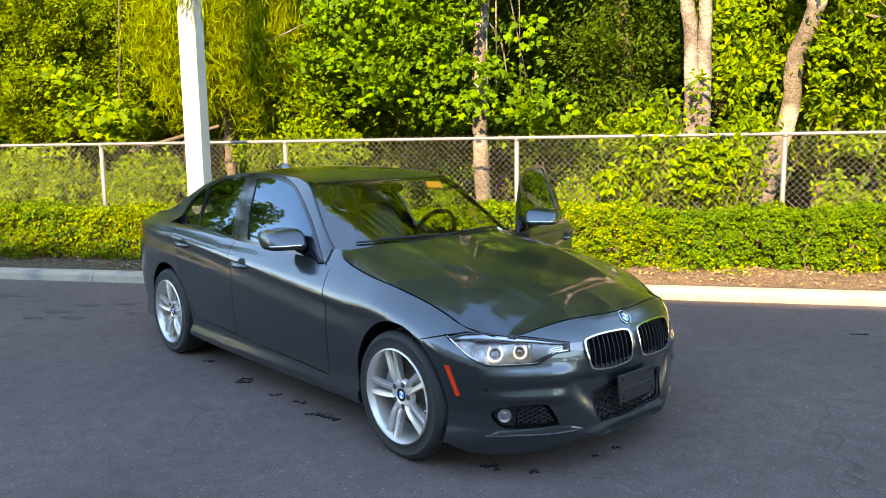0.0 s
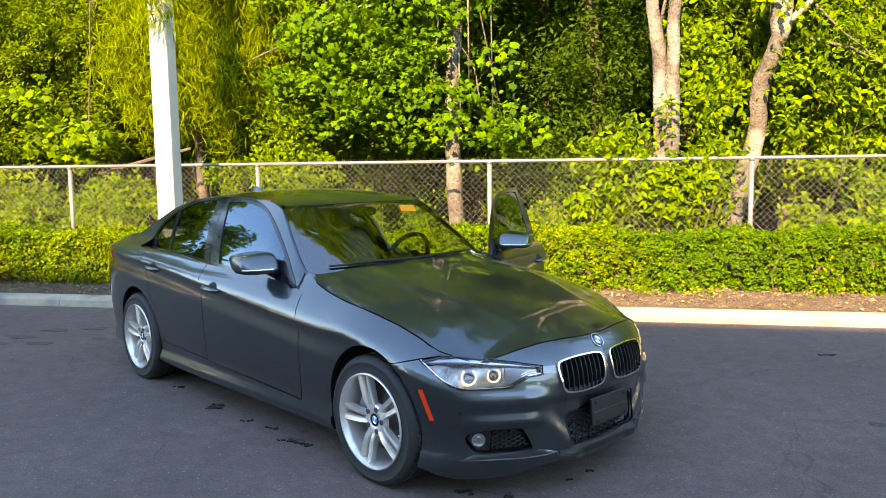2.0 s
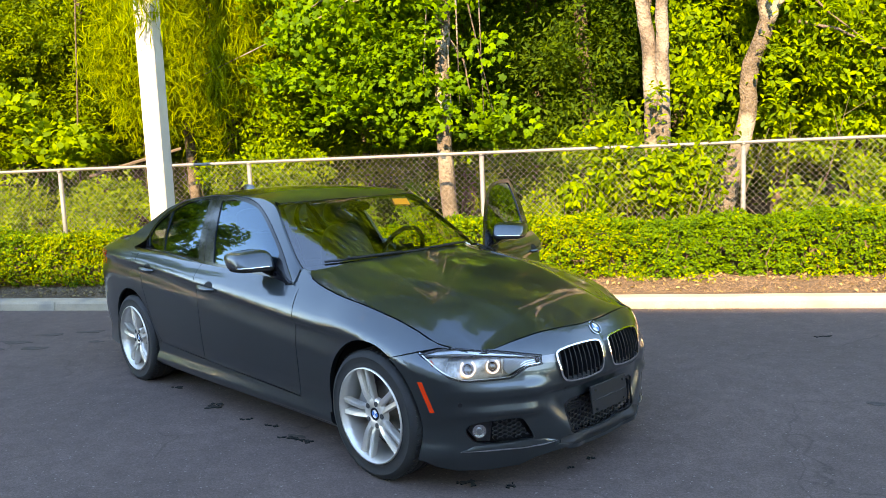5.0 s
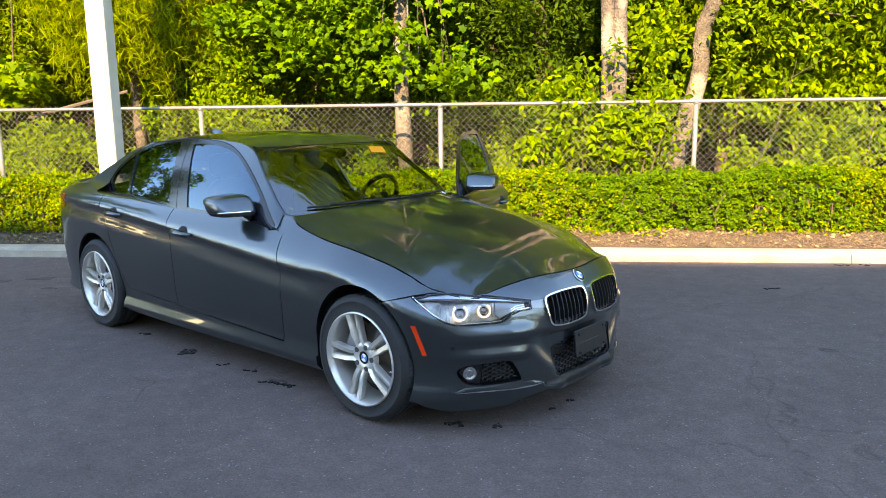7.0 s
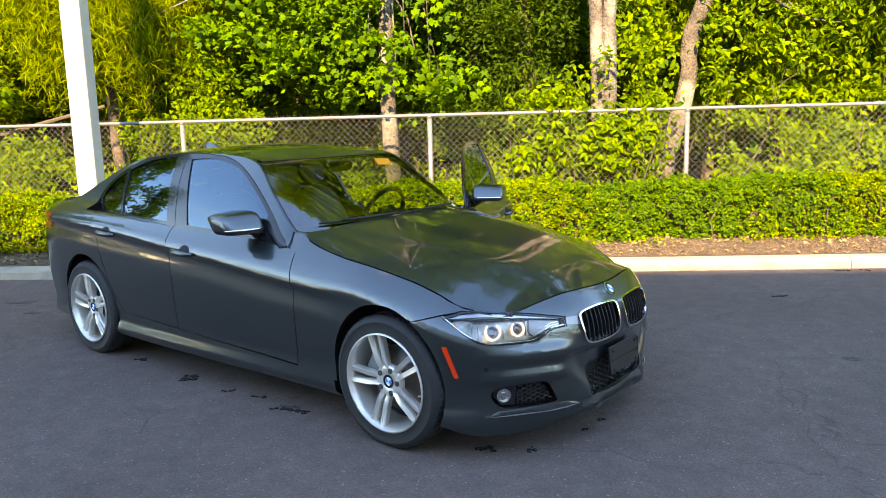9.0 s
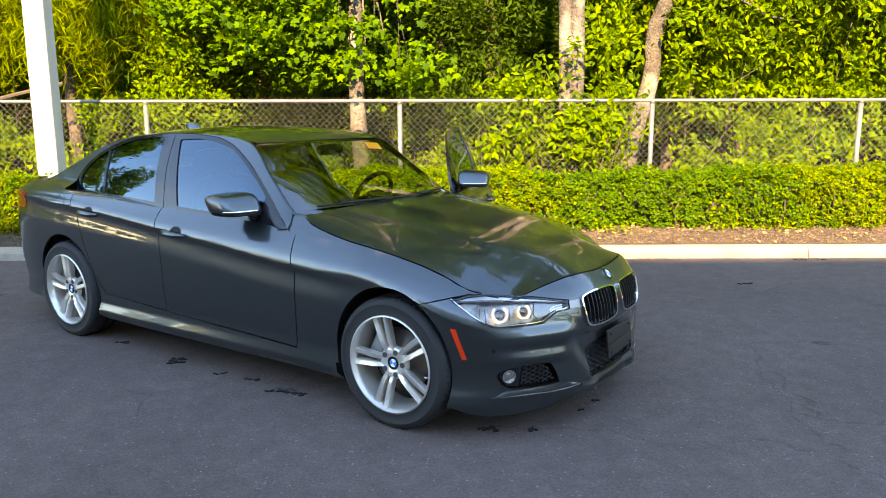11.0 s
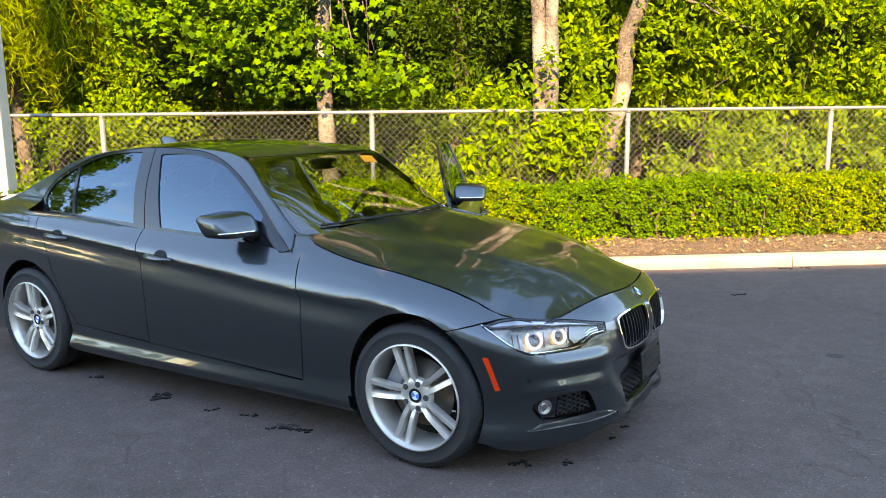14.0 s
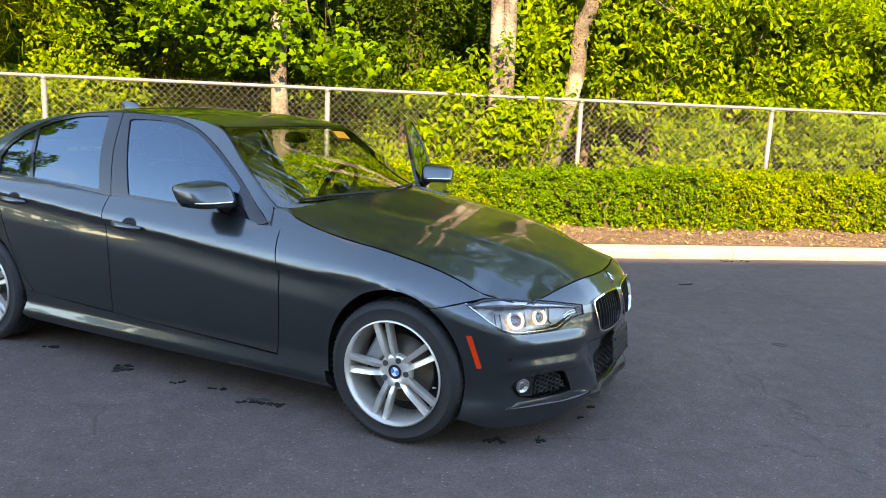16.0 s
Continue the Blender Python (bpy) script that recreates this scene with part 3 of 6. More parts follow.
for k, (bx, by, sc) in enumerate([(5.3, 6.2, 1.0), (6.9, 5.9, 1.0), (8.6, 6.4, 1.1), (10.6, 6.8, 1.2), (4.5, 7.2, 1.0), (12.8, 7.2, 1.2)]):
    tree((bx, by, 0.2), [(0, 0, -0.1), (0.1, 0, 1.5), (-0.1, 0, 3.5), (0.1, 0.2, 7)], [0.09, 0.08, 0.06, 0.02],
         [(0, -0.3, 1.6, 1.0, 0.5, 0.6, 46, 50), (0.2, -0.4, 2.7, 1.2 * sc, 0.6, 0.8, 100, 54), (-0.2, -0.2, 4.1, 1.3 * sc, 0.7, 0.9, 90, 54)], "sunlit young tree with yellow-green leaves", leaf=LEAF_BRIGHT, size=0.088, seed=50 + k, spray=0.30, droop=1.2, wild=0.5, flat=0.2)
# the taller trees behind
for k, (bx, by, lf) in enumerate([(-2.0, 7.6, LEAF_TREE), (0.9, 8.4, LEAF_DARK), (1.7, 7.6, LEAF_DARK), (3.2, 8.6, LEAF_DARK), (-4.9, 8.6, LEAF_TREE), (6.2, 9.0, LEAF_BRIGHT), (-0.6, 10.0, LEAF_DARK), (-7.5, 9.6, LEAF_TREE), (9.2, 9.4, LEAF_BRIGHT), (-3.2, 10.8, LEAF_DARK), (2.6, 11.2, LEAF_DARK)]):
    tree((bx, by, 0.25), [(0, 0, -0.1), (0.1, 0, 2), (-0.1, 0, 4.5), (0.1, 0.2, 12)], [0.15, 0.13, 0.1, 0.03],
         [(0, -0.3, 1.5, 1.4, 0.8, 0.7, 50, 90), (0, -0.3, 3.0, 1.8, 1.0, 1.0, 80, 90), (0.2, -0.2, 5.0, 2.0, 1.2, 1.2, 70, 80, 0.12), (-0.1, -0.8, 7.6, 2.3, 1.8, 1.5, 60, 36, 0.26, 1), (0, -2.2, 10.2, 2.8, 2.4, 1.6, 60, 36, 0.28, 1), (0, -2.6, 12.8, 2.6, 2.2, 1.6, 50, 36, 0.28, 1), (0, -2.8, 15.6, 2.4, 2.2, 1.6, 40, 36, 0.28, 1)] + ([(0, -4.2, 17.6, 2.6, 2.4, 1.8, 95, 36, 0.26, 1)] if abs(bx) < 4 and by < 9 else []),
         "tall leafy tree deeper in the woods", leaf=lf, seed=70 + k, size=0.095, shape="tuft", spray=0.5, twigs=0)

# large trees beside the lot, mirrored in the sedan's flank
for k, (bx, by, h) in enumerate([(-12.5, 4.9, 1.0), (-16.0, 6.8, 1.2), (-19.0, 3.6, 1.0)]):
    tree((bx, by, 0.2), [(0, 0, -0.1), (0.1, 0, 2), (-0.1, 0, 4.5), (0.1, 0.2, 8.5 * h)], [0.18, 0.15, 0.1, 0.03],
         [(0, 0, 2.4, 1.7, 1.5, 1.2, 50, 40), (0, 0, 4.6 * h, 2.1, 1.9, 1.4, 70, 40), (0.2, 0, 7.0 * h, 1.5, 1.4, 1.3, 40, 40)],
         "broad leafy tree beside the lot", leaf=LEAF_TREE, seed=90 + k, size=0.20, spray=0.55, tilt=(0.4, -0.5, 0.6))


def brush(label, boxes, per, size, mat, seed, spray=0.26, shape="oval", front=4.72, spread=0.45, stems=4):
    rng = np.random.default_rng(seed)
    b = empty("undergrowth", pose(0, 5.2, 0.15), label, "shrubs")
    got = [sprays(rng, int(n), per, (x, y - 5.2, z - 0.15), (rx, ry, rz), spray, 0.3, wild=0.45) for x, y, z, rx, ry, rz, n in boxes]
    pts, up = np.concatenate([g[0] for g in got]), np.concatenate([g[1] for g in got])
    ok = (pts[:, 2] > 0.02) & (pts[:, 1] > front - 5.2)
    tagged(part("foliage", leaves("foliage", pts[ok], size, mat, rng, shape=shape, spread=spread, droop=0.8, up=up[ok]), None, b), kind="stuff")
    bm = bmesh.new()
    for x, y, z, rx, ry, rz, n in boxes:
        for k in range(stems if z < 1.5 else 0):
            a = Vector((x + rng.normal(0, 0.5) * rx, y - 5.2 + rng.uniform(-0.2, 0.3), -0.05))
            e = a + Vector((rng.normal(0, 0.3), rng.normal(0, 0.15), rng.uniform(0.6, 1.0) * (z + rz * 0.6)))
            tube(bm, [a, a.lerp(e, 0.5) + Vector((rng.normal(0, 0.08), 0, 0.05)), e], [0.010, 0.008, 0.003], 4)
    tagged(part("stem", bm, TWIG, b), kind="stuff")


brush("yellow-green vine and shrubs growing through the fence", [(2.35, 5.0, 0.95, 0.75, 0.22, 0.35, 34), (3.15, 4.82, 1.45, 0.33, 0.12, 0.45, 20), (3.0, 4.75, 1.05, 0.3, 0.15, 0.35, 12), (1.75, 5.2, 1.7, 0.5, 0.3, 0.45, 12), (3.15, 5.3, 2.4, 0.28, 0.25, 0.9, 24), (3.0, 5.5, 3.4, 0.6, 0.4, 0.6, 18), (2.05, 4.75, 1.75, 0.45, 0.2, 0.25, 14), (2.75, 4.62, 1.35, 0.5, 0.12, 0.4, 22), (1.75, 4.65, 1.15, 0.35, 0.12, 0.35, 8), (2.45, 4.75, 2.2, 0.25, 0.1, 0.5, 3), (4.15, 5.5, 2.3, 0.3, 0.2, 0.9, 14)], 34, 0.085, LEAF_BRIGHT, 3, front=4.50)
brush("yellow-green shrubs behind the fence", [(4.6, 5.3, 0.85, 0.5, 0.25, 0.35, 14), (5.9, 5.3, 1.1, 1.0, 0.3, 0.5, 40), (7.6, 5.4, 1.2, 1.2, 0.35, 0.6, 46), (9.6, 5.6, 1.2, 1.4, 0.5, 0.8, 46), (5.2, 5.0, 0.75, 0.6, 0.2, 0.2, 14)], 36, 0.085, LEAF_BRIGHT, 5)
brush("small-leaved bushes behind the fence", [(-2.75, 5.45, 1.75, 0.55, 0.3, 1.0, 90), (-2.3, 5.3, 1.3, 0.5, 0.25, 0.5, 30), (-3.5, 5.7, 1.3, 0.5, 0.3, 0.5, 24), (-2.0, 5.8, 0.9, 0.8, 0.3, 0.4, 20), (0.95, 5.9, 0.85, 0.6, 0.3, 0.3, 12), (0.3, 6.4, 1.2, 1.2, 0.4, 0.5, 16)], 46, 0.062, LEAF_BRIGHT, 4, spray=0.2)
brush("low tangled weeds at the foot of the fence", [(-5.2, 5.2, 0.95, 0.9, 0.3, 0.55, 90), (-7.2, 5.25, 1.0, 1.1, 0.3, 0.6, 100), (-9.2, 5.4, 1.0, 1.2, 0.4, 0.6, 80), (-3.9, 5.2, 0.7, 0.5, 0.2, 0.3, 18), (1.2, 5.1, 0.7, 0.7, 0.2, 0.25, 12), (-1.2, 5.3, 0.75, 0.9, 0.2, 0.25, 16)], 40, 0.07, LEAF_BRIGHT, 6, spray=0.22)

# bare twigs and a fallen bough
rng = np.random.default_rng(31)
dead = empty("dead_twigs", pose(0, 5.1, 0.15), "bare dry twigs behind the fence", "twigs")
bm = bmesh.new()
for k in range(14):
    a = Vector((rng.uniform(-7, 7), rng.uniform(-0.1, 0.9), 0))
    e = a + Vector((rng.normal(0, 0.35), rng.normal(0, 0.1), rng.uniform(0.7, 2.0)))
    m = a.lerp(e, 0.55) + Vector((rng.normal(0, 0.1), 0, 0))
    tube(bm, [a, m, e], [0.010, 0.007, 0.002], 4)
    for q in range(3):
        f = m.lerp(e, rng.uniform(0, 0.8))
        tube(bm, [f, f + Vector((rng.normal(0, 0.2), rng.normal(0, 0.08), rng.uniform(0.1, 0.4)))], [0.005, 0.0015], 4)
tube(bm, [(-5.2, -0.35, 1.38), (-4.5, -0.3, 1.55), (-3.9, -0.1, 1.72)], [0.022, 0.026, 0.02], 6)
tagged(part("twig", bm, TWIG, dead), kind="stuff")

# boughs of the drooping tree that hang in front of the pole
rng = np.random.default_rng(33)
p, up = sprays(rng, 12, 40, (0, 0, 0), (0.45, 0.12, 0.45), 0.22, 0.8)
hang = empty("hanging_bough", pose(-3.55, 3.50, 3.75), "drooping bough of narrow leaves across the pole", "bough")
tagged(part("foliage", leaves("foliage", p, 0.16, LEAF_WILLOW, rng, spread=0.8, shape="narrow", droop=2.6, up=up), None, hang), kind="stuff")
bm = bmesh.new()
tube(bm, [(-0.6, 2.0, 1.2), (-0.2, 0.9, 0.9), (0.0, 0.0, 0.5), (0.1, -0.1, 0.0)], [0.02, 0.014, 0.008, 0.003], 5)
part("branch", bm, TWIG, hang)

# the tree line that goes on beside the road
rng = np.random.default_rng(19)
P = np.concatenate([clumps(rng, 46, 130, (x, 9.0 + rng.uniform(-1.5, 2), 3.6), (2.6, 2.4, 4.0), 1.0) for x in range(-50, -13, 4)])
P = P[P[:, 2] > 0.2]
tagged(new("roadside_trees", leaves("roadside_trees", P, 0.36, LEAF_TREE, rng, shape="small")), "row of leafy trees further along the road", "woods", kind="stuff")
# unseen low woods, added to keep the bright horizon out of the sedan's paint
ring = np.linspace(radians(72), radians(180), 90)
P = np.concatenate([clumps(rng, 10, 60, (-58 * math.sin(a) * (1 if k % 2 else -1) * 1.0, 58 * math.cos(a), 4.0), (3.2, 3.2, 5.0), 1.5) for k, a in enumerate(ring)])
P = P[P[:, 2] > 0.2]
tagged(new("distant_trees", leaves("distant_trees", P, 0.7, LEAF_TREE, rng, shape="small")), "unseen low line of trees added round the lot", "woods", kind="stuff")
# a dark green sheet far behind closes the woods, its dimness in the colour
tagged(sheet("backdrop", -45, 45, 0.2, 16, 0, 90, 24, LEAF_DARK), "dark green sheet painted as the dim depth of the woods", "woods", kind="structure")
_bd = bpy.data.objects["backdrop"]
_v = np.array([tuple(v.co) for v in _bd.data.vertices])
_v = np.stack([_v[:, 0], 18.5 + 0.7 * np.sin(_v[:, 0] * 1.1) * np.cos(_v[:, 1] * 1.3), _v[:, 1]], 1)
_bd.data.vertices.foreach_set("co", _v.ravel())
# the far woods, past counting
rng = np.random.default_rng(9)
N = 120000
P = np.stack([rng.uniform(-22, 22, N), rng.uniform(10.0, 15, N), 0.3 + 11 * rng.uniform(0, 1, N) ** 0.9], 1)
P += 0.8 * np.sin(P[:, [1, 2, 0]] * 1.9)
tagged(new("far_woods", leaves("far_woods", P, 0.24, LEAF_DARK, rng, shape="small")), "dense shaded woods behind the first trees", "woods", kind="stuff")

# ---- the sedan's body as smooth functions (x ahead, y to its left, z up; half widths are positive) ----
def spline(xs, ys):
    """A smooth curve through the given knots (monotone xs)."""
    xs, ys = np.array(xs, float), np.array(ys, float)
    if xs[0] > xs[-1]:
        xs, ys = xs[::-1], ys[::-1]
    h, d = np.diff(xs), np.diff(ys) / np.diff(xs)
    m = np.zeros(len(xs))
    m[0], m[-1] = d[0], d[-1]
    for i in range(1, len(xs) - 1):
        if d[i - 1] * d[i] > 0:
            a, b = 2 * h[i] + h[i - 1], h[i] + 2 * h[i - 1]
            m[i] = (a + b) / (a / d[i - 1] + b / d[i])

    def f(x):
        x = np.asarray(x, float)
        i = np.clip(np.searchsorted(xs, x) - 1, 0, len(xs) - 2)
        t = np.clip((x - xs[i]) / h[i], -0.5, 1.5)
        a, b, t2, t3 = ys[i], ys[i + 1], t * t, t * t * t
        return (2 * t3 - 3 * t2 + 1) * a + (t3 - 2 * t2 + t) * h[i] * m[i] + (3 * t2 - 2 * t3) * b + (t3 - t2) * h[i] * m[i + 1]
    return f


def smooth(a, b, x):
    t = np.clip((x - a) / (b - a), 0, 1)
    return t * t * (3 - 2 * t)


# the plan outline at its widest, from the nose's middle round the side to the tail's middle
OUT_X = (2.205, 2.197, 2.165, 2.10, 2.035, 1.962, 1.888, 1.80, 1.70, 1.58, 1.40, 1.0, 0.5, 0.0, -0.5, -1.0, -1.4, -1.75, -2.05, -2.25, -2.38, -2.43, -2.44)
OUT_Y = (0, 0.2, 0.36, 0.50, 0.60, 0.707, 0.797, 0.860, 0.893, 0.905, 0.908, 0.900, 0.897, 0.9, 0.9, 0.898, 0.903, 0.89, 0.845, 0.74, 0.55, 0.3, 0)
_s = np.concatenate([[0], np.cumsum(np.hypot(np.diff(OUT_X), np.diff(OUT_Y)))])
out_x, out_y = spline(_s, OUT_X), spline(_s, OUT_Y)
_fine = np.linspace(0, _s[-1], 900)
_fx = out_x(_fine)
nose_in = spline((0.10, 0.14, 0.17, 0.21, 0.26, 0.45, 0.55, 0.60, 0.65, 0.70, 0.735, 0.77), (0.034, 0.022, 0.016, 0.011, 0.006, 0.0, 0.004, 0.014, 0.032, 0.066, 0.105, 0.16))
low_in = spline((0.10, 0.145, 0.165, 0.19, 0.22, 0.27, 0.32, 0.40, 0.50, 0.60, 0.70), (0.050, 0.032, 0.024, 0.020, 0.022, 0.031, 0.033, 0.022, 0.011, 0.004, 0.0))
top_in = spline((-0.05, 0, 0.025, 0.05, 0.10, 0.14, 0.17, 0.20), (0.30, 0.175, 0.135, 0.098, 0.040, 0.009, 0.0, 0.0))
shoulder = spline((-2.5, -1.9, -1.4, -0.5, 0.65, 0.72, 1.0, 1.4, 1.7, 1.88, 2.0, 2.2), (1.02, 1.05, 1.05, 1.012, 0.982, 0.978, 0.945, 0.872, 0.785, 0.722, 0.68, 0.62))


crease = spline((-2.5, -2.0, -1.4, -1.0, -0.1, 0.1, 0.75, 1.2, 1.5), (0.955, 0.945, 0.918, 0.892, 0.818, 0.802, 0.742, 0.715, 0.70))


def s_at(x):
    """Arc length along the outline at the side point x."""
    return np.interp(-np.asarray(x, float), -_fx, _fine)


def shell(s, z):
    """The body's skin below the glass: outline station s, height z."""
    s, z = np.asarray(s, float), np.asarray(z, float)
    x, y = out_x(s), out_y(s)
    e = 1e-3
    tx, ty = (out_x(s + e) - out_x(s - e)), (out_y(s + e) - out_y(s - e))
    n = np.hypot(tx, ty) + 1e-12
    nx, ny = ty / n, -tx / n
    nose = (1 - smooth(0.62, 0.875, y)) * (x > 0)
    tail = (1 - smooth(0.62, 0.89, y)) * (x < 0)
    # the shoulder crease with its undercut, fading out over the front wheel
    top, line = shoulder(x), crease(x)
    keep = smooth(1.35, 0.95, x)
    span = np.maximum(top - line, 0.08) * keep + 0.17 * (1 - keep)
    under = line - z
    side = low_in(z) + top_in(np.clip((top - z) * 0.17 / span, -0.05, 0.2)) + 0.012 * keep * smooth(0.0, 0.032, under) * (1 - smooth(0.036, 0.15, under))
    front = nose_in(z)
    # the recessed middle of the lower bumper, inside two sloping creases
    c = 0.25 + 0.20 * smooth(0.19, 0.47, z)
    front = front + 0.024 * smooth(-0.025, 0.085, c - s) * smooth(0.49, 0.455, z)
    # a fuller edge above the fog lamps
    front = front - 0.017 * smooth(0.362, 0.392, z) * smooth(0.47, 0.40, z) * smooth(0.42, 0.5, s) * smooth(0.95, 0.8, s)
    front = front - 0.017 * smooth(0.43, 0.490, z) * smooth(0.560, 0.505, z) * smooth(0.36, 0.50, s) * smooth(1.05, 0.88, s)
    back = low_in(np.maximum(z, 0.19)) + 0.10 * smooth(0.75, 1.05, z) + 0.03 * smooth(0.5, 0.7, z)
    w = np.clip(1 - nose - tail, 0, 1)
    inset = w * side + nose * front + tail * back
    return np.stack([x - nx * inset, y - ny * inset, z + 0 * x], -1)


rail_y = spline((1.0, 0.80, 0.60, 0.38, 0.17, 0.0, -0.5, -1.0, -1.3, -1.6, -1.9, -2.1), (0.77, 0.75, 0.725, 0.662, 0.592, 0.575, 0.565, 0.562, 0.580, 0.625, 0.68, 0.70))
rail_z = spline((1.0, 0.80, 0.60, 0.38, 0.17, 0.0, -0.5, -1.0, -1.3, -1.6, -1.9, -2.1), (0.74, 0.87, 1.003, 1.178, 1.338, 1.374, 1.395, 1.362, 1.298, 1.175, 1.05, 1.02))
crown = spline((1.0, 0.90, 0.75, 0.55, 0.35, 0.22, 0.05, -0.2, -0.5, -0.9, -1.15, -1.5, -1.85, -2.1), (0.935, 0.990, 1.070, 1.176, 1.282, 1.352, 1.394, 1.421, 1.429, 1.410, 1.372, 1.235, 1.095, 1.04))
belt_y = spline((0.9, 0.65, 0.0, -0.53, -1.15, -1.5, -1.9), (0.80, 0.80, 0.798, 0.79, 0.765, 0.735, 0.72))


def roof(x, y):
    """The upper skin: windscreen, roof and rear glass."""
    x, y = np.asarray(x, float), np.asarray(y, float)
    k = np.clip(np.abs(y) / rail_y(x), 0, 1.1)
    return np.stack([x, y, rail_z(x) + (crown(x) - rail_z(x)) * (1 - k ** 2.1)], -1)


def flank(x, z):
    """The leaning side above the belt: pillars and side glass, bent in towards the roof rail."""
    x, z = np.asarray(x, float), np.asarray(z, float)
    zb = 0.925
    t = np.clip((z - zb) / np.maximum(rail_z(x) - zb, 0.02), -0.5, 1.05)
    return np.stack([x, belt_y(x) + (rail_y(x) - belt_y(x)) * (0.62 * t + 0.38 * t * t * np.sign(t)), z], -1)


hood_mid = spline((0.6, 0.80, 1.0, 1.4, 1.7, 1.9, 2.10, 2.2), (1.04, 1.02, 0.995, 0.935, 0.866, 0.807, 0.735, 0.69))


def hood_front(y):
    return 2.10 - 0.146 * (np.abs(y) / 0.63) ** 2


def _nose_height(y):
    """Height of the nose's skin where the hood ends."""
    y = np.abs(np.asarray(y, float))
    lo, hi = np.full(y.shape, 0.60), np.full(y.shape, 0.80)
    for _ in range(30):
        z = (lo + hi) / 2
        s = np.interp(y, OUT_Y[:8], _s[:8])
        for _ in range(3):
            p = shell(s, z)
            s = s + (y - p[..., 1])
        far = shell(s, z)[..., 0] > hood_front(y)
        lo, hi = np.where(far, z, lo), np.where(far, hi, z)
    return z


_hy = np.linspace(0, 0.75, 60)
_hz = _nose_height(_hy)
# the hood's side edge, as heights on the shell
edge_z = spline((0.60, 0.70, 0.78, 0.89, 1.07, 1.26, 1.49, 1.64, 1.876, 1.95), (1.02, 0.978, 0.948, 0.920, 0.887, 0.862, 0.818, 0.777, 0.700, 0.685))
_es = np.linspace(0.80, 2.18, 80)
_ep = shell(_es, edge_z(out_x(_es)))
S_LAMP, S_COWL = 0.844, 2.086


edge_y, edge_h = spline(_ep[::8, 0], _ep[::8, 1]), spline(_ep[::8, 0], _ep[::8, 2])


def _hood(x, y):
    k = np.clip(np.abs(y) / edge_y(x), 0, 1.05)
    return edge_h(x) + (hood_mid(x) - edge_h(x)) * (1 - k ** 2.6)


def hood(x, y):
    x, y = np.asarray(x, float), np.asarray(y, float)
    fix = np.interp(np.abs(y), _hy, _hz) - _hood(hood_front(y), y)
    z = _hood(x, y) + fix * (1 - smooth(0.0, 0.45, hood_front(y) - x)) * (1 - smooth(0.63, 0.73, np.abs(y)))
    # the two raised creases that run from the pillars to the nose
    c = 0.32 + 0.20 * smooth(2.05, 0.8, x)
    z = z + 0.008 * smooth(c + 0.07, c - 0.02, np.abs(y)) * smooth(2.08, 1.85, x)
    return np.stack([x, y, z], -1)


def shut_line(n):
    """Stations and heights on the shell where the hood meets the nose, from the lamp to the middle."""
    y = np.linspace(0.63, 0.0, n)
    z = _nose_height(y)
    s = np.interp(y, OUT_Y[:8], _s[:8])
    for _ in range(6):
        s = s + (y - shell(s, z)[..., 1])
    return list(zip(s, z))

# ---- the sedan ----
CAR_TURN = -35.0
car = empty("sedan", pose(0, 0, 0, 0, 0, CAR_TURN), "dark grey metallic four-door sedan with its driver's door open", "car")
PAINT = material("grey_metallic_paint", (0.046, 0.060, 0.065), 0.31, 0.85, grain=0.12, fine=1400, coat=1.0)
PAINT.node_tree.nodes["Principled BSDF"].inputs["Coat IOR"].default_value = 1.6
BLACK = material("black_plastic", (0.012, 0.012, 0.013), 0.5, grain=0.15, fine=300, spec=0.25)
GLOSS_BLACK = material("gloss_black_trim", (0.010, 0.010, 0.012), 0.10, grain=0.05, fine=200, spec=0.5)
SATIN_DARK = material("satin_grey_trim", (0.20, 0.20, 0.21), 0.3, 0.9, grain=0.05, fine=200)
LAMP_LENS = material("projector_glass", (0.20, 0.18, 0.16), 0.08, 0.8, grain=0.05, fine=100)
MESH_GREY = material("grey_mesh_plastic", (0.026, 0.027, 0.029), 0.4, grain=0.15, fine=300)
# near black: real black parts, and the shade inside gaps, openings and hollows
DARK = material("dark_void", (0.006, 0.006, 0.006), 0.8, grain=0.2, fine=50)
CHROME = material("chrome", (0.80, 0.81, 0.82), 0.08, 1.0, grain=0.03, fine=80)
SATIN = material("satin_silver", (0.62, 0.63, 0.64), 0.28, 1.0, grain=0.05, fine=200)
ALLOY = material("alloy_silver", (0.70, 0.64, 0.58), 0.33, 0.6, vary=0.04, grain=0.05, scale=20, fine=300, coat=0.4)
RUBBER = material("tyre_rubber", (0.014, 0.014, 0.0145), 0.72, vary=0.15, grain=0.25, scale=12, fine=220, bump=0.0008)
DISC = material("brake_steel", (0.13, 0.11, 0.095), 0.42, 0.8, vary=0.2, grain=0.15, scale=8, fine=160, stain=(0.16, 0.09, 0.05), stain_scale=9)
CALIPER_DARK = material("shaded_bolt_steel", (0.07, 0.07, 0.072), 0.5, 0.5, vary=0.1, scale=20)
CALIPER = material("caliper_grey", (0.30, 0.30, 0.31), 0.5, 0.6, vary=0.1, scale=20)
AMBER = material("amber_reflector", (0.90, 0.040, 0.003), 0.18, coat=0.8, grain=0.08, fine=500)
RED_LENS = material("red_tail_lens", (0.55, 0.02, 0.012), 0.12, coat=1.0, grain=0.05, fine=300)
LEATHER = material("black_leather", (0.020, 0.019, 0.018), 0.5, vary=0.15, grain=0.2, scale=10, fine=180, bump=0.0006)
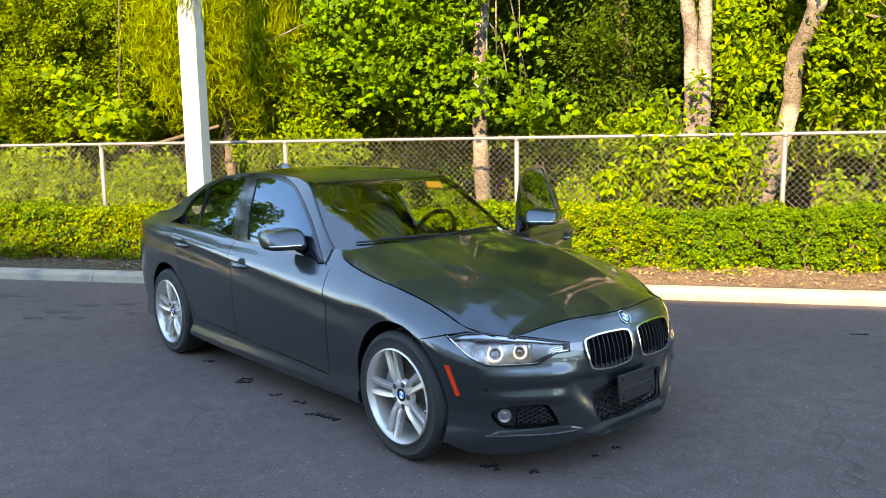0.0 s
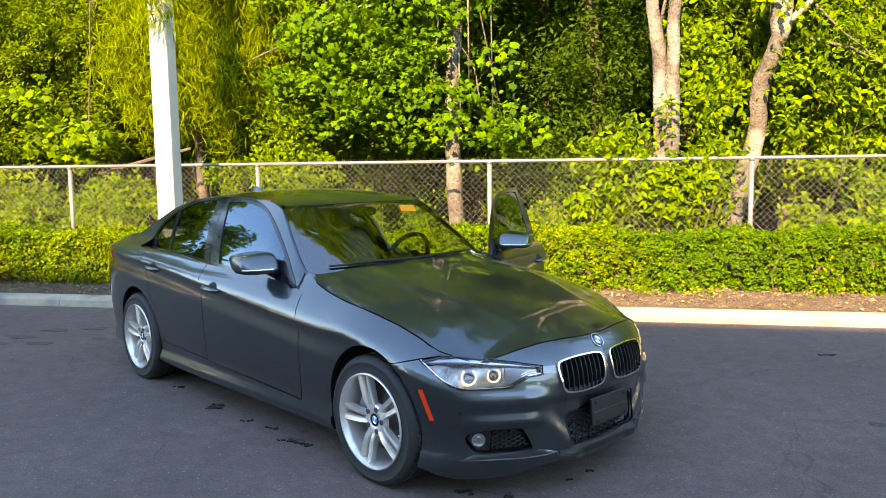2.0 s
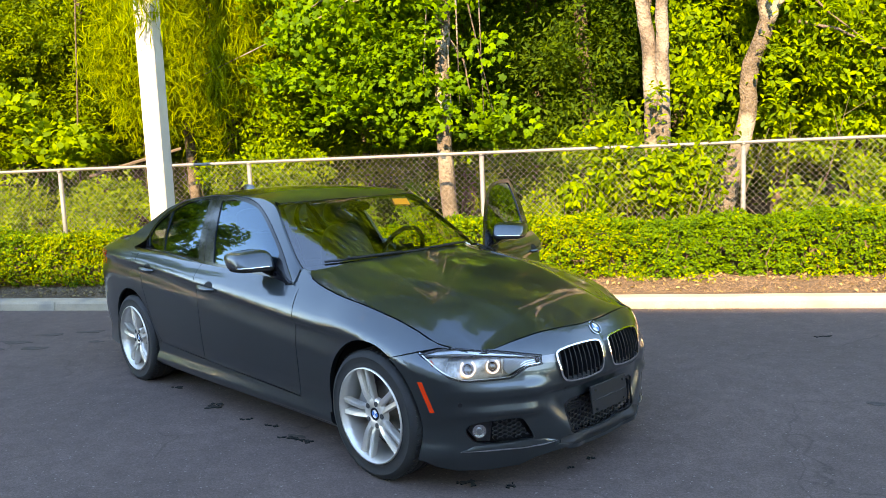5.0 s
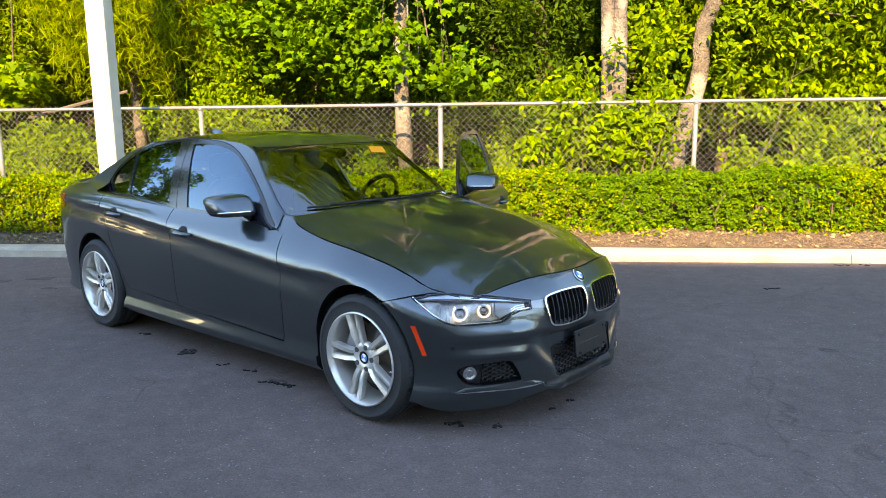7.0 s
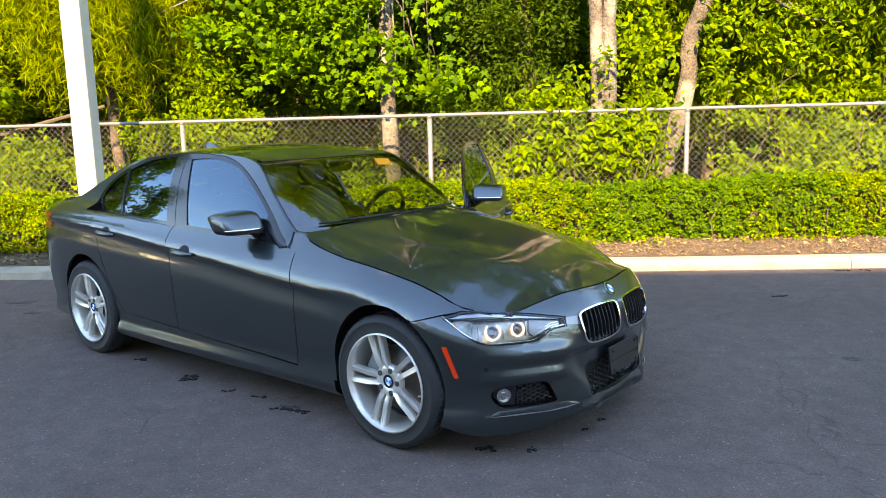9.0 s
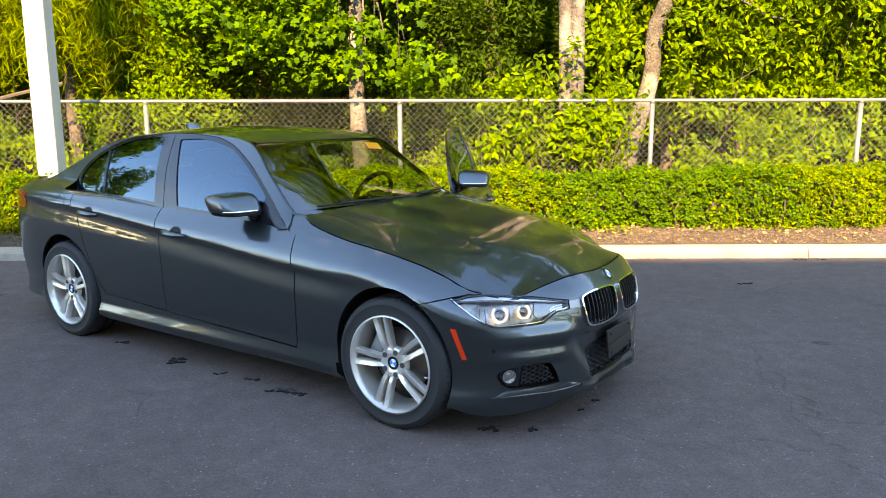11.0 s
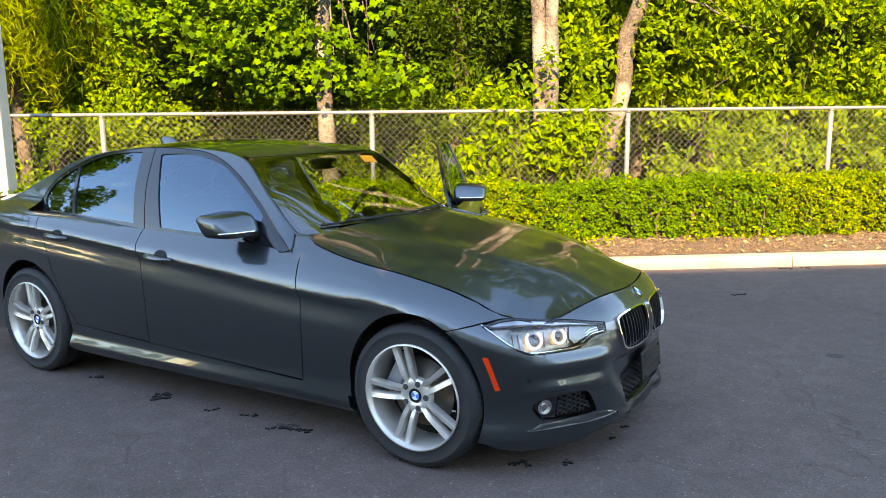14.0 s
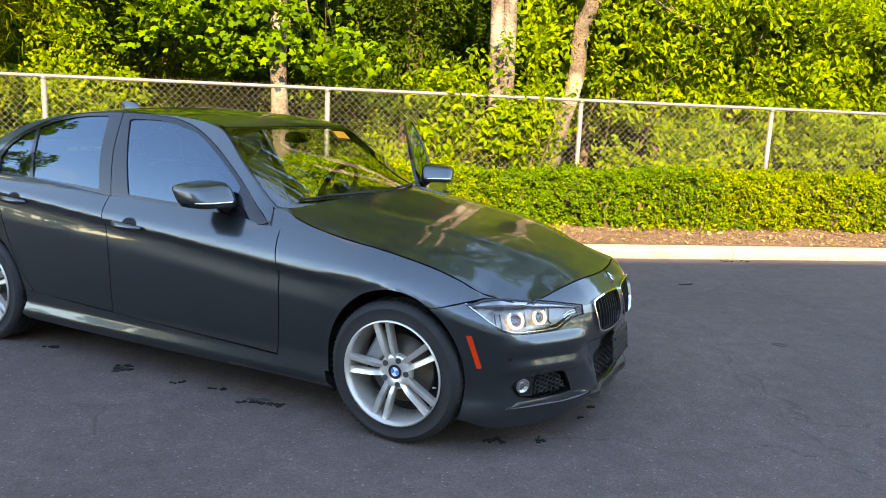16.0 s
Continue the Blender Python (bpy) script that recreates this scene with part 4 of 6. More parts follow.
DASH = material("dark_dashboard", (0.030, 0.030, 0.031), 0.6, grain=0.25, fine=400, bump=0.0004)
BLUE = material("badge_blue", (0.03, 0.22, 0.55), 0.25, coat=0.6, grain=0.03)
WHITE = material("badge_white", (0.75, 0.77, 0.78), 0.3, coat=0.6, grain=0.03)
LAMP_GREY = material("lamp_reflector", (0.36, 0.31, 0.26), 0.28, 0.8, vary=0.5, scale=30)
YELLOW_CARD = material("yellow_paper", (0.95, 0.27, 0.004), 0.6, grain=0.06, fine=90)
PAPER = material("white_paper", (0.75, 0.75, 0.73), 0.6, grain=0.05, fine=90)
CLEAR = glass_material("clear_lens", (0.93, 0.94, 0.94), 1.45)
SCREEN_GLASS = glass_material("windscreen_glass", (0.55, 0.62, 0.55), 2.4)
# the mirrored sky is made bluer by a tint on the glossy part
SIDE_GLASS = glass_material("side_glass", (0.16, 0.19, 0.19), 2.05, reflection_tint=(0.52, 0.80, 1.0))
RING_LIGHT = bpy.data.materials.new("ring_light")
RING_LIGHT.use_nodes = True
_b = RING_LIGHT.node_tree.nodes["Principled BSDF"]
_b.inputs["Base Color"].default_value = (0.6, 0.6, 0.6, 1)
_b.inputs["Emission Color"].default_value, _b.inputs["Emission Strength"].default_value = (1.0, 0.96, 0.90, 1), 0.12


def dense(pts, step):
    """The closed outline with points at most step apart."""
    out = []
    for a, b in zip(pts, pts[1:] + pts[:1]):
        a, b = np.array(a, float), np.array(b, float)
        n = max(1, int(np.ceil(np.linalg.norm(b - a) / step)))
        out += [tuple(a + (b - a) * k / n) for k in range(n)]
    return out


def bend(pts, n=5, closed=False):
    """A smooth line through the points (Catmull-Rom)."""
    p = [np.array(q, float) for q in pts]
    out, m = [], len(p)
    for i in range(m if closed else m - 1):
        a, b, c, d = (p[(i + k) % m] if closed else p[min(max(i + k, 0), m - 1)] for k in (-1, 0, 1, 2))
        for j in range(n):
            t = j / n
            out.append(tuple(0.5 * (2 * b + (c - a) * t + (2 * a - 5 * b + 4 * c - d) * t * t + (3 * b - a - 3 * c + d) * t ** 3)))
    return out if closed else out + [tuple(p[-1])]


def inside(poly, q):
    poly, q = np.asarray(poly), np.asarray(q)
    r = np.zeros(len(q), bool)
    for (x0, y0), (x1, y1) in zip(poly, np.roll(poly, -1, 0)):
        cut = (y0 > q[:, 1]) != (y1 > q[:, 1])
        with np.errstate(divide="ignore", invalid="ignore"):
            r ^= cut & (q[:, 0] < (x1 - x0) * (q[:, 1] - y0) / (y1 - y0) + x0)
    return r


def near_line(poly, q, d):
    poly, q = np.asarray(poly), np.asarray(q)
    r = np.zeros(len(q), bool)
    for a, b in zip(poly, np.roll(poly, -1, 0)):
        ab = b - a
        t = np.clip(((q - a) @ ab) / max(ab @ ab, 1e-12), 0, 1)
        r |= np.linalg.norm(q - (a + t[:, None] * ab), axis=1) < d
    return r


from mathutils import geometry


def panel_mesh(name, outline, f, mat, holes=(), step=0.03, sg=1, depth=0.012, lift=0.0, edge=None):
    """A curved sheet: the outline (with holes) in the surface's own two coordinates, its rim turned in by depth."""
    edge = edge or step * 0.6
    loops = [dense(list(map(tuple, o)), edge) for o in (outline, *holes)]
    pts, edges, base = [], [], 0
    for lp in loops:
        pts += lp
        edges += [(base + k, base + (k + 1) % len(lp)) for k in range(len(lp))]
        base += len(lp)
    o = np.array(loops[0])
    gx, gy = np.meshgrid(np.arange(o[:, 0].min() + step / 2, o[:, 0].max(), step), np.arange(o[:, 1].min() + step / 2, o[:, 1].max(), step))
    g = np.stack([gx.ravel(), gy.ravel()], 1)
    if len(g):
        keep = inside(loops[0], g)
        for lp in loops[1:]:
            keep &= ~inside(lp, g)
        for lp in loops:
            keep &= ~near_line(lp, g, step * 0.45)
        g = g[keep]
    co = [Vector(p) for p in pts] + [Vector(p) for p in g]
    v2, _, tris, _, _, _ = geometry.delaunay_2d_cdt(co, edges, [], 0, 1e-7)
    v2 = np.array([tuple(v) for v in v2])
    tris = np.array([(t[0], t[k], t[k + 1]) for t in tris for k in range(1, len(t) - 1)])
    q = v2[tris]
    area = (q[:, 1, 0] - q[:, 0, 0]) * (q[:, 2, 1] - q[:, 0, 1]) - (q[:, 1, 1] - q[:, 0, 1]) * (q[:, 2, 0] - q[:, 0, 0])
    tris[area < 0] = tris[area < 0][:, ::-1]
    c = q.mean(1)
    keep = inside(loops[0], c) & (np.abs(area) > 2e-8)
    for lp in loops[1:]:
        keep &= ~inside(lp, c)
    tris = tris[keep]
    used = np.unique(tris)
    back = np.full(len(v2), -1)
    back[used] = np.arange(len(used))
    v2, tris = v2[used], back[tris]
    e = 2e-3
    fl = np.array((1, sg, 1))
    P = f(v2[:, 0], v2[:, 1])
    n = np.cross(f(v2[:, 0] + e, v2[:, 1]) - f(v2[:, 0] - e, v2[:, 1]), f(v2[:, 0], v2[:, 1] + e) - f(v2[:, 0], v2[:, 1] - e))
    n /= np.linalg.norm(n, axis=1, keepdims=True) + 1e-12
    out = P - np.stack([P[:, 0] * 0.75, 0 * P[:, 1], np.full(len(P), 0.45)], 1)
    n *= np.sign(np.sum(n * out, 1, keepdims=True))
    P, n = (P + n * lift) * fl, n * fl
    fn = np.cross(P[tris[:, 1]] - P[tris[:, 0]], P[tris[:, 2]] - P[tris[:, 0]])
    if np.sum(fn * n[tris].sum(1)) < 0:
        tris = tris[:, ::-1].copy()
    verts, faces, norm = P, tris, n[tris].reshape(-1, 3)
    if depth:
        cnt = {}
        for t in tris:
            for a, b in ((t[0], t[1]), (t[1], t[2]), (t[2], t[0])):
                cnt[(a, b)] = 1
        rim = [k for k in cnt if (k[1], k[0]) not in cnt]
        rim_v = sorted({i for k in rim for i in k})
        low = {v: len(P) + i for i, v in enumerate(rim_v)}
        verts = np.concatenate([P, P[rim_v] - n[rim_v] * depth])
        extra = []
        for a, b in rim:
            extra += [(b, a, low[a]), (b, low[a], low[b])]
        extra = np.array(extra)
        en = np.cross(verts[extra[:, 1]] - verts[extra[:, 0]], verts[extra[:, 2]] - verts[extra[:, 0]])
        en /= np.linalg.norm(en, axis=1, keepdims=True) + 1e-12
        faces = np.concatenate([tris, extra])
        norm = np.concatenate([norm, np.repeat(en, 3, 0)])
    me = bpy.data.meshes.new(name)
    me.from_pydata(verts.tolist(), [], faces.tolist())
    me.materials.append(mat)
    me.polygons.foreach_set("use_smooth", np.ones(len(faces), bool))
    me.normals_split_custom_set(norm.tolist())
    return me


def panel(name, outline, f, mat, parent=None, label="", **kw):
    return part(name, panel_mesh(name, outline, f, mat, **kw), None, parent or car, label)


def shell2(s, z):
    """The shell across both halves: stations left of the middle are positive, right negative."""
    p = shell(np.abs(s), z)
    return p * np.stack([np.ones_like(p[..., 0]), np.where(np.asarray(s) < 0, -1, 1), np.ones_like(p[..., 0])], -1)


def sunk(f, d, ref=(0.75, 0.45)):
    """The surface f moved inwards by d."""
    def g(u, v):
        e = 2e-3
        P = f(u, v)
        n = np.cross(f(u + e, v) - f(u - e, v), f(u, v + e) - f(u, v - e))
        n /= np.linalg.norm(n, axis=-1, keepdims=True) + 1e-12
        out = P - np.stack([P[..., 0] * ref[0], 0 * P[..., 1], np.full(P.shape[:-1], ref[1])], -1)
        n *= np.sign(np.sum(n * out, -1, keepdims=True))
        return P - n * d
    return g


def mirrored(poly):
    return [(-a, b) for a, b in poly][::-1]


def arch(cs, a0, a1, n=22, rx=0.352, rz=0.388):
    return [(cs + rx * math.cos(radians(a)), 0.322 + rz * math.sin(radians(a))) for a in np.linspace(a0, a1, n)]


S_FW, S_RW = float(s_at(1.405)), float(s_at(-1.405))
GAP = 0.0028
# outlines on the shell: (station from the nose's middle, height)
FENDER_LINE = [(1.196, 0.656), (1.12, 0.676), (1.064, 0.687)]
LAMP_LOW = [(1.058, 0.682), (0.966, 0.629), (0.885, 0.577), (0.835, 0.560), (0.787, 0.556), (0.62, 0.556), (0.588, 0.561), (0.545, 0.585), (0.505, 0.602), (0.436, 0.607)]
LAMP_TOP = [(0.434, 0.646), (0.564, 0.669), (0.698, 0.688), (0.844, 0.697), (0.967, 0.695)]
SHUT = shut_line(16)
KIDNEY = bend([(0.030, 0.640), (0.055, 0.657), (0.13, 0.663), (0.24, 0.664), (0.33, 0.654), (0.354, 0.635), (0.346, 0.575), (0.318, 0.512), (0.21, 0.499), (0.09, 0.503), (0.043, 0.522), (0.029, 0.58)], 4, True)
LOW_GRILLE_HALF = [(0.0, 0.415), (0.27, 0.405), (0.305, 0.385), (0.275, 0.248), (0.235, 0.222), (0.10, 0.212), (0.0, 0.210)]
FOG_HOLE = bend([(0.815, 0.315), (0.800, 0.345), (0.74, 0.360), (0.64, 0.364), (0.560, 0.363), (0.530, 0.340), (0.492, 0.268), (0.510, 0.256), (0.66, 0.250), (0.77, 0.262)], 4, True)

# -- front bumper with its openings --
half = [(1.03, 0.167)] + arch(S_FW, 180 + 23, 180 - 59, 14) + FENDER_LINE[1:]
half = [(a, b - GAP) if b > 0.64 else (a, b) for a, b in half]
half += [(a, b - GAP) for a, b in LAMP_LOW] + [(0.430, 0.606), (0.428, 0.648)] + [(a, b + GAP) for a, b in LAMP_TOP[1:3]] + [(a, b - GAP) for a, b in SHUT[1:]]
low = [(0.0, 0.176), (0.25, 0.178), (0.40, 0.170), (0.48, 0.158), (0.56, 0.128), (0.70, 0.120), (0.86, 0.124), (0.97, 0.145)]
outline = [(-a, b) for a, b in low[1:]][::-1] + low + half + [(-a, b) for a, b in half[:-1]][::-1]
low_grille = LOW_GRILLE_HALF + [(-a, b) for a, b in LOW_GRILLE_HALF[1:-1]][::-1]
bumper = panel("front_bumper", outline, shell2, PAINT, label="painted front bumper with sporty air intakes",
               holes=[KIDNEY, mirrored(KIDNEY), mirrored(FOG_HOLE), low_grille], step=0.017, depth=0.02)
# left intake stays uncut: a black panel stands for its dark depth
panel("fog_intake", FOG_HOLE, sunk(shell2, -0.001), GLOSS_BLACK, bumper, step=0.04, depth=0)
# near-black sheets behind the openings carry their shade in the colour
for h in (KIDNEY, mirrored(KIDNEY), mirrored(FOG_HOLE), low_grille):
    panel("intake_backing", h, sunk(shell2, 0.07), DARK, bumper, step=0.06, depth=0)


def honeycomb(poly, f, cell, bar, mat, name, parent, squash=0.8):
    """A mesh of six-sided holes cut to the outline."""
    poly = np.array(poly)
    lo, hi = poly.min(0), poly.max(0)
    ends = []
    dx, dy = cell * 1.5, cell * math.sqrt(3) * squash
    for i in range(int((hi[0] - lo[0]) / dx) + 2):
        for j in range(int((hi[1] - lo[1]) / dy) + 2):
            c = np.array((lo[0] + i * dx, lo[1] + (j + 0.5 * (i % 2)) * dy))
            for k in range(3):
                ends.append([c + cell * np.array((math.cos(a), squash * math.sin(a))) for a in (math.pi / 3 * k, math.pi / 3 * (k + 1))])
    ends = np.array(ends)
    ends = ends[inside(poly, ends.mean(1))]
    d = ends[:, 1] - ends[:, 0]
    d /= np.linalg.norm(d, axis=1, keepdims=True)
    w = np.stack([-d[:, 1], d[:, 0]], 1) * bar / 2
    q = np.stack([ends[:, 0] + w, ends[:, 1] + w, ends[:, 1] - w, ends[:, 0] - w], 1).reshape(-1, 2)
    near, deep_ = f(q[:, 0], q[:, 1]).reshape(-1, 4, 3), sunk(f, 0.012)(q[:, 0], q[:, 1]).reshape(-1, 4, 3)
    vs = np.concatenate([near, deep_], 1).reshape(-1, 3)
    j0 = (np.arange(len(ends)) * 8)[:, None, None]
    fs = (j0 + np.array([[(0, 1, 2, 3), (0, 4, 5, 1), (2, 6, 7, 3)]])).reshape(-1, 4)
    return tagged(part(name, mesh_from(name, vs, fs, mat), None, parent, "black honeycomb mesh"), kind="stuff")


deep = sunk(shell2, 0.028)
lower_grille = panel("lower_grille", [(a * 0.985, 0.312 + (b - 0.312) * 0.975) for a, b in low_grille], sunk(shell2, 0.006), GLOSS_BLACK, bumper, "black lower air intake", step=0.05, depth=0.02,
                     holes=[[(a * 0.93, 0.312 + (b - 0.312) * 0.86) for a, b in low_grille]])
honeycomb(low_grille, deep, 0.019, 0.0042, MESH_GREY, "mesh", bumper)
# fins beside the number plate
for k in range(5):
    panel("fin", [(-0.29, 0.335 + 0.012 * k), (-0.17, 0.335 + 0.012 * k), (-0.17, 0.341 + 0.012 * k), (-0.29, 0.341 + 0.012 * k)], sunk(shell2, 0.016), BLACK, bumper, step=0.05)
for sgn in (-1,):
    m = mirrored([(0.680, 0.352), (0.562, 0.352), (0.506, 0.268), (0.695, 0.262)])
    honeycomb(m, sunk(shell2, 0.018), 0.0150, 0.0038, MESH_GREY, "fog_mesh", bumper)
    # the pocket round the fog lamp
    pk = [(0.700, 0.258), (0.765, 0.264), (0.806, 0.315), (0.794, 0.342), (0.74, 0.356), (0.690, 0.358)]
    ring_of = lambda q, n=24: [(0.752 + q * math.cos(a), 0.309 + q * math.sin(a)) for a in np.linspace(0, 2 * math.pi, n + 1)[:-1]]
    side_of = (lambda p: p) if sgn > 0 else mirrored
    panel("fog_pocket", side_of(pk), sunk(shell2, 0.022), GLOSS_BLACK, bumper, holes=[side_of(ring_of(0.032))], step=0.03)
    fog = panel("fog_lamp", side_of(ring_of(0.032)), sunk(shell2, 0.030), CHROME, bumper, "round clear fog lamp in a chrome bowl", step=0.02, depth=0.01)
    panel("bulb_cover", side_of(ring_of(0.013, 16)), sunk(shell2, 0.022), SATIN, fog, step=0.02, depth=0.012)
    panel("lens", side_of(ring_of(0.030)), sunk(shell2, 0.020), CLEAR, fog, step=0.02, depth=0)
    panel("bezel", side_of(ring_of(0.033)), sunk(shell2, 0.018), CHROME, fog, holes=[side_of(ring_of(0.029))], step=0.03, depth=0.02)
for sgn in (1, -1):
    side_of = (lambda p: p) if sgn > 0 else mirrored
    # the blade that runs under the intake, with a bright edge, and the dark web below the grille
    blade = [(0.845, 0.2225), (0.70, 0.2205), (0.55, 0.2175), (0.44, 0.2190), (0.365, 0.229), (0.44, 0.2245), (0.55, 0.2225), (0.70, 0.2255)]
    panel("blade_edge", side_of(blade), sunk(shell2, -0.0105), SATIN, bumper, "satin silver edge of the spoiler blade", step=0.03, depth=0.004)
    ledge = [(0.845, 0.222), (0.70, 0.220), (0.55, 0.217), (0.44, 0.219), (0.365, 0.228), (0.43, 0.247), (0.50, 0.250), (0.66, 0.246), (0.78, 0.246)]
    panel("blade", side_of(ledge), lambda u, v: shell2(u, v) + np.stack([0.009 * smooth(0.252, 0.224, v), np.sign(u) * 0.005 * smooth(0.252, 0.224, v), 0 * v], -1), PAINT, bumper, "painted spoiler blade", step=0.02, depth=0.012)

# the lip below the lower grille
lip_half = [(0.0, 0.214), (0.12, 0.216), (0.22, 0.226), (0.29, 0.238), (0.345, 0.222), (0.345, 0.192), (0.28, 0.176), (0.20, 0.166), (0.12, 0.161), (0.0, 0.159)]
edge_half = [(0.0, 0.170), (0.12, 0.172), (0.20, 0.178), (0.28, 0.190), (0.36, 0.212), (0.375, 0.200), (0.30, 0.175), (0.20, 0.162), (0.12, 0.157), (0.0, 0.155)]


def lip_face(u, v):
    p = shell2(u, v)
    k = smooth(0.236, 0.190, np.asarray(v, float)) * smooth(0.42, 0.26, np.abs(u))
    return p + np.stack([0.022 * k, 0.0 * k, 0.0 * k], -1)


both = lambda h: h + [(-a, b) for a, b in h[1:-1]][::-1]
lip = panel("front_lip", both(lip_half), lip_face, BLACK, bumper, "black lip under the lower intake", step=0.02, depth=0.02)
panel("lip_edge", both(edge_half), sunk(lip_face, -0.004), PAINT, lip, "painted edge of the lip", step=0.02, depth=0.015)

# -- kidney grilles --
for sgn in (1, -1):
    kid = KIDNEY if sgn > 0 else mirrored(KIDNEY)
    c = np.mean(np.array(kid), 0)
    ring = [tuple(c + (np.array(p) - c) * np.array((1.0, 1.0))) for p in kid]
    small = [tuple(c + (np.array(p) - c) * np.array((0.945, 0.915))) for p in kid]
    g = panel("kidney_grille", ring, sunk(shell2, -0.014), CHROME, None, "chrome-framed grille with black upright slats", holes=[small], step=0.02, depth=0.022, edge=0.008)
    for k in range(9):
        s0 = (0.057 + 0.0335 * k) * sgn
        w = 0.0024
        panel("slat", [(s0 - w, 0.510), (s0 + w, 0.510), (s0 + w, 0.655), (s0 - w, 0.655)], sunk(shell2, 0.0), BLACK, g, step=0.05, depth=0.03)
    panel("lower_strip", [(0.06 * sgn, 0.506), (0.32 * sgn, 0.506), (0.32 * sgn, 0.520), (0.06 * sgn, 0.520)], sunk(shell2, 0.01), BLACK, g, step=0.05, depth=0.02)
    br = [(0.358, 0.642), (0.432, 0.642), (0.434, 0.612), (0.352, 0.603)]
    panel("grille_bridge", br if sgn > 0 else mirrored(br), sunk(shell2, -0.004), SATIN_DARK, g, "satin strip from grille to headlamp", step=0.03)

# -- badge on the nose --
def round_badge(parent, f, s0, z0, r, lift, sx=1.0):
    circ = lambda q, n=28: [(s0 + q * sx * math.cos(a), z0 + q * math.sin(a)) for a in np.linspace(0, 2 * math.pi, n + 1)[:-1]]
    b = panel("emblem", circ(r), sunk(f, -lift), GLOSS_BLACK, parent, "small round emblem, black ring round blue and white quarters", step=0.02, depth=0.008)
    panel("emblem_rim", circ(r * 1.02), sunk(f, -lift - 0.001), CHROME, b, holes=[circ(r * 0.94)], step=0.02, depth=0.003)
    for k in range(4):
        q = [(s0, z0)] + [(s0 + 0.62 * r * sx * math.cos(a), z0 + 0.62 * r * math.sin(a)) for a in np.linspace(math.pi / 2 * k, math.pi / 2 * (k + 1), 8)]
        panel("emblem_quarter", q, sunk(f, -lift - 0.0015), BLUE if k % 2 else WHITE, b, step=0.02, depth=0)


round_badge(bumper, shell2, 0.0, 0.703, 0.028, 0.004, 1.45)

# -- number plate bracket --
bm = bmesh.new()
box(bm, -0.006, 0.006, -0.155, 0.155, -0.068, 0.068, bevel=0.005)
plate = part("plate_bracket", bm, BLACK, bumper, "empty black number plate bracket")
plate.matrix_local = pose(2.212, 0, 0.378, 0, -6, 0)
bm = bmesh.new()
box(bm, 0.006, 0.009, -0.145, 0.145, -0.004, 0.0, bevel=0.001)
for yy in (-0.12, 0.12):
    for zz in (0.045, -0.05):
        bmesh.ops.create_cone(bm, cap_ends=True, segments=10, radius1=0.007, radius2=0.006, depth=0.006, matrix=pose(0.008, yy, zz, 0, 90, 0))
part("screw_row", bm, GLOSS_BLACK, plate)

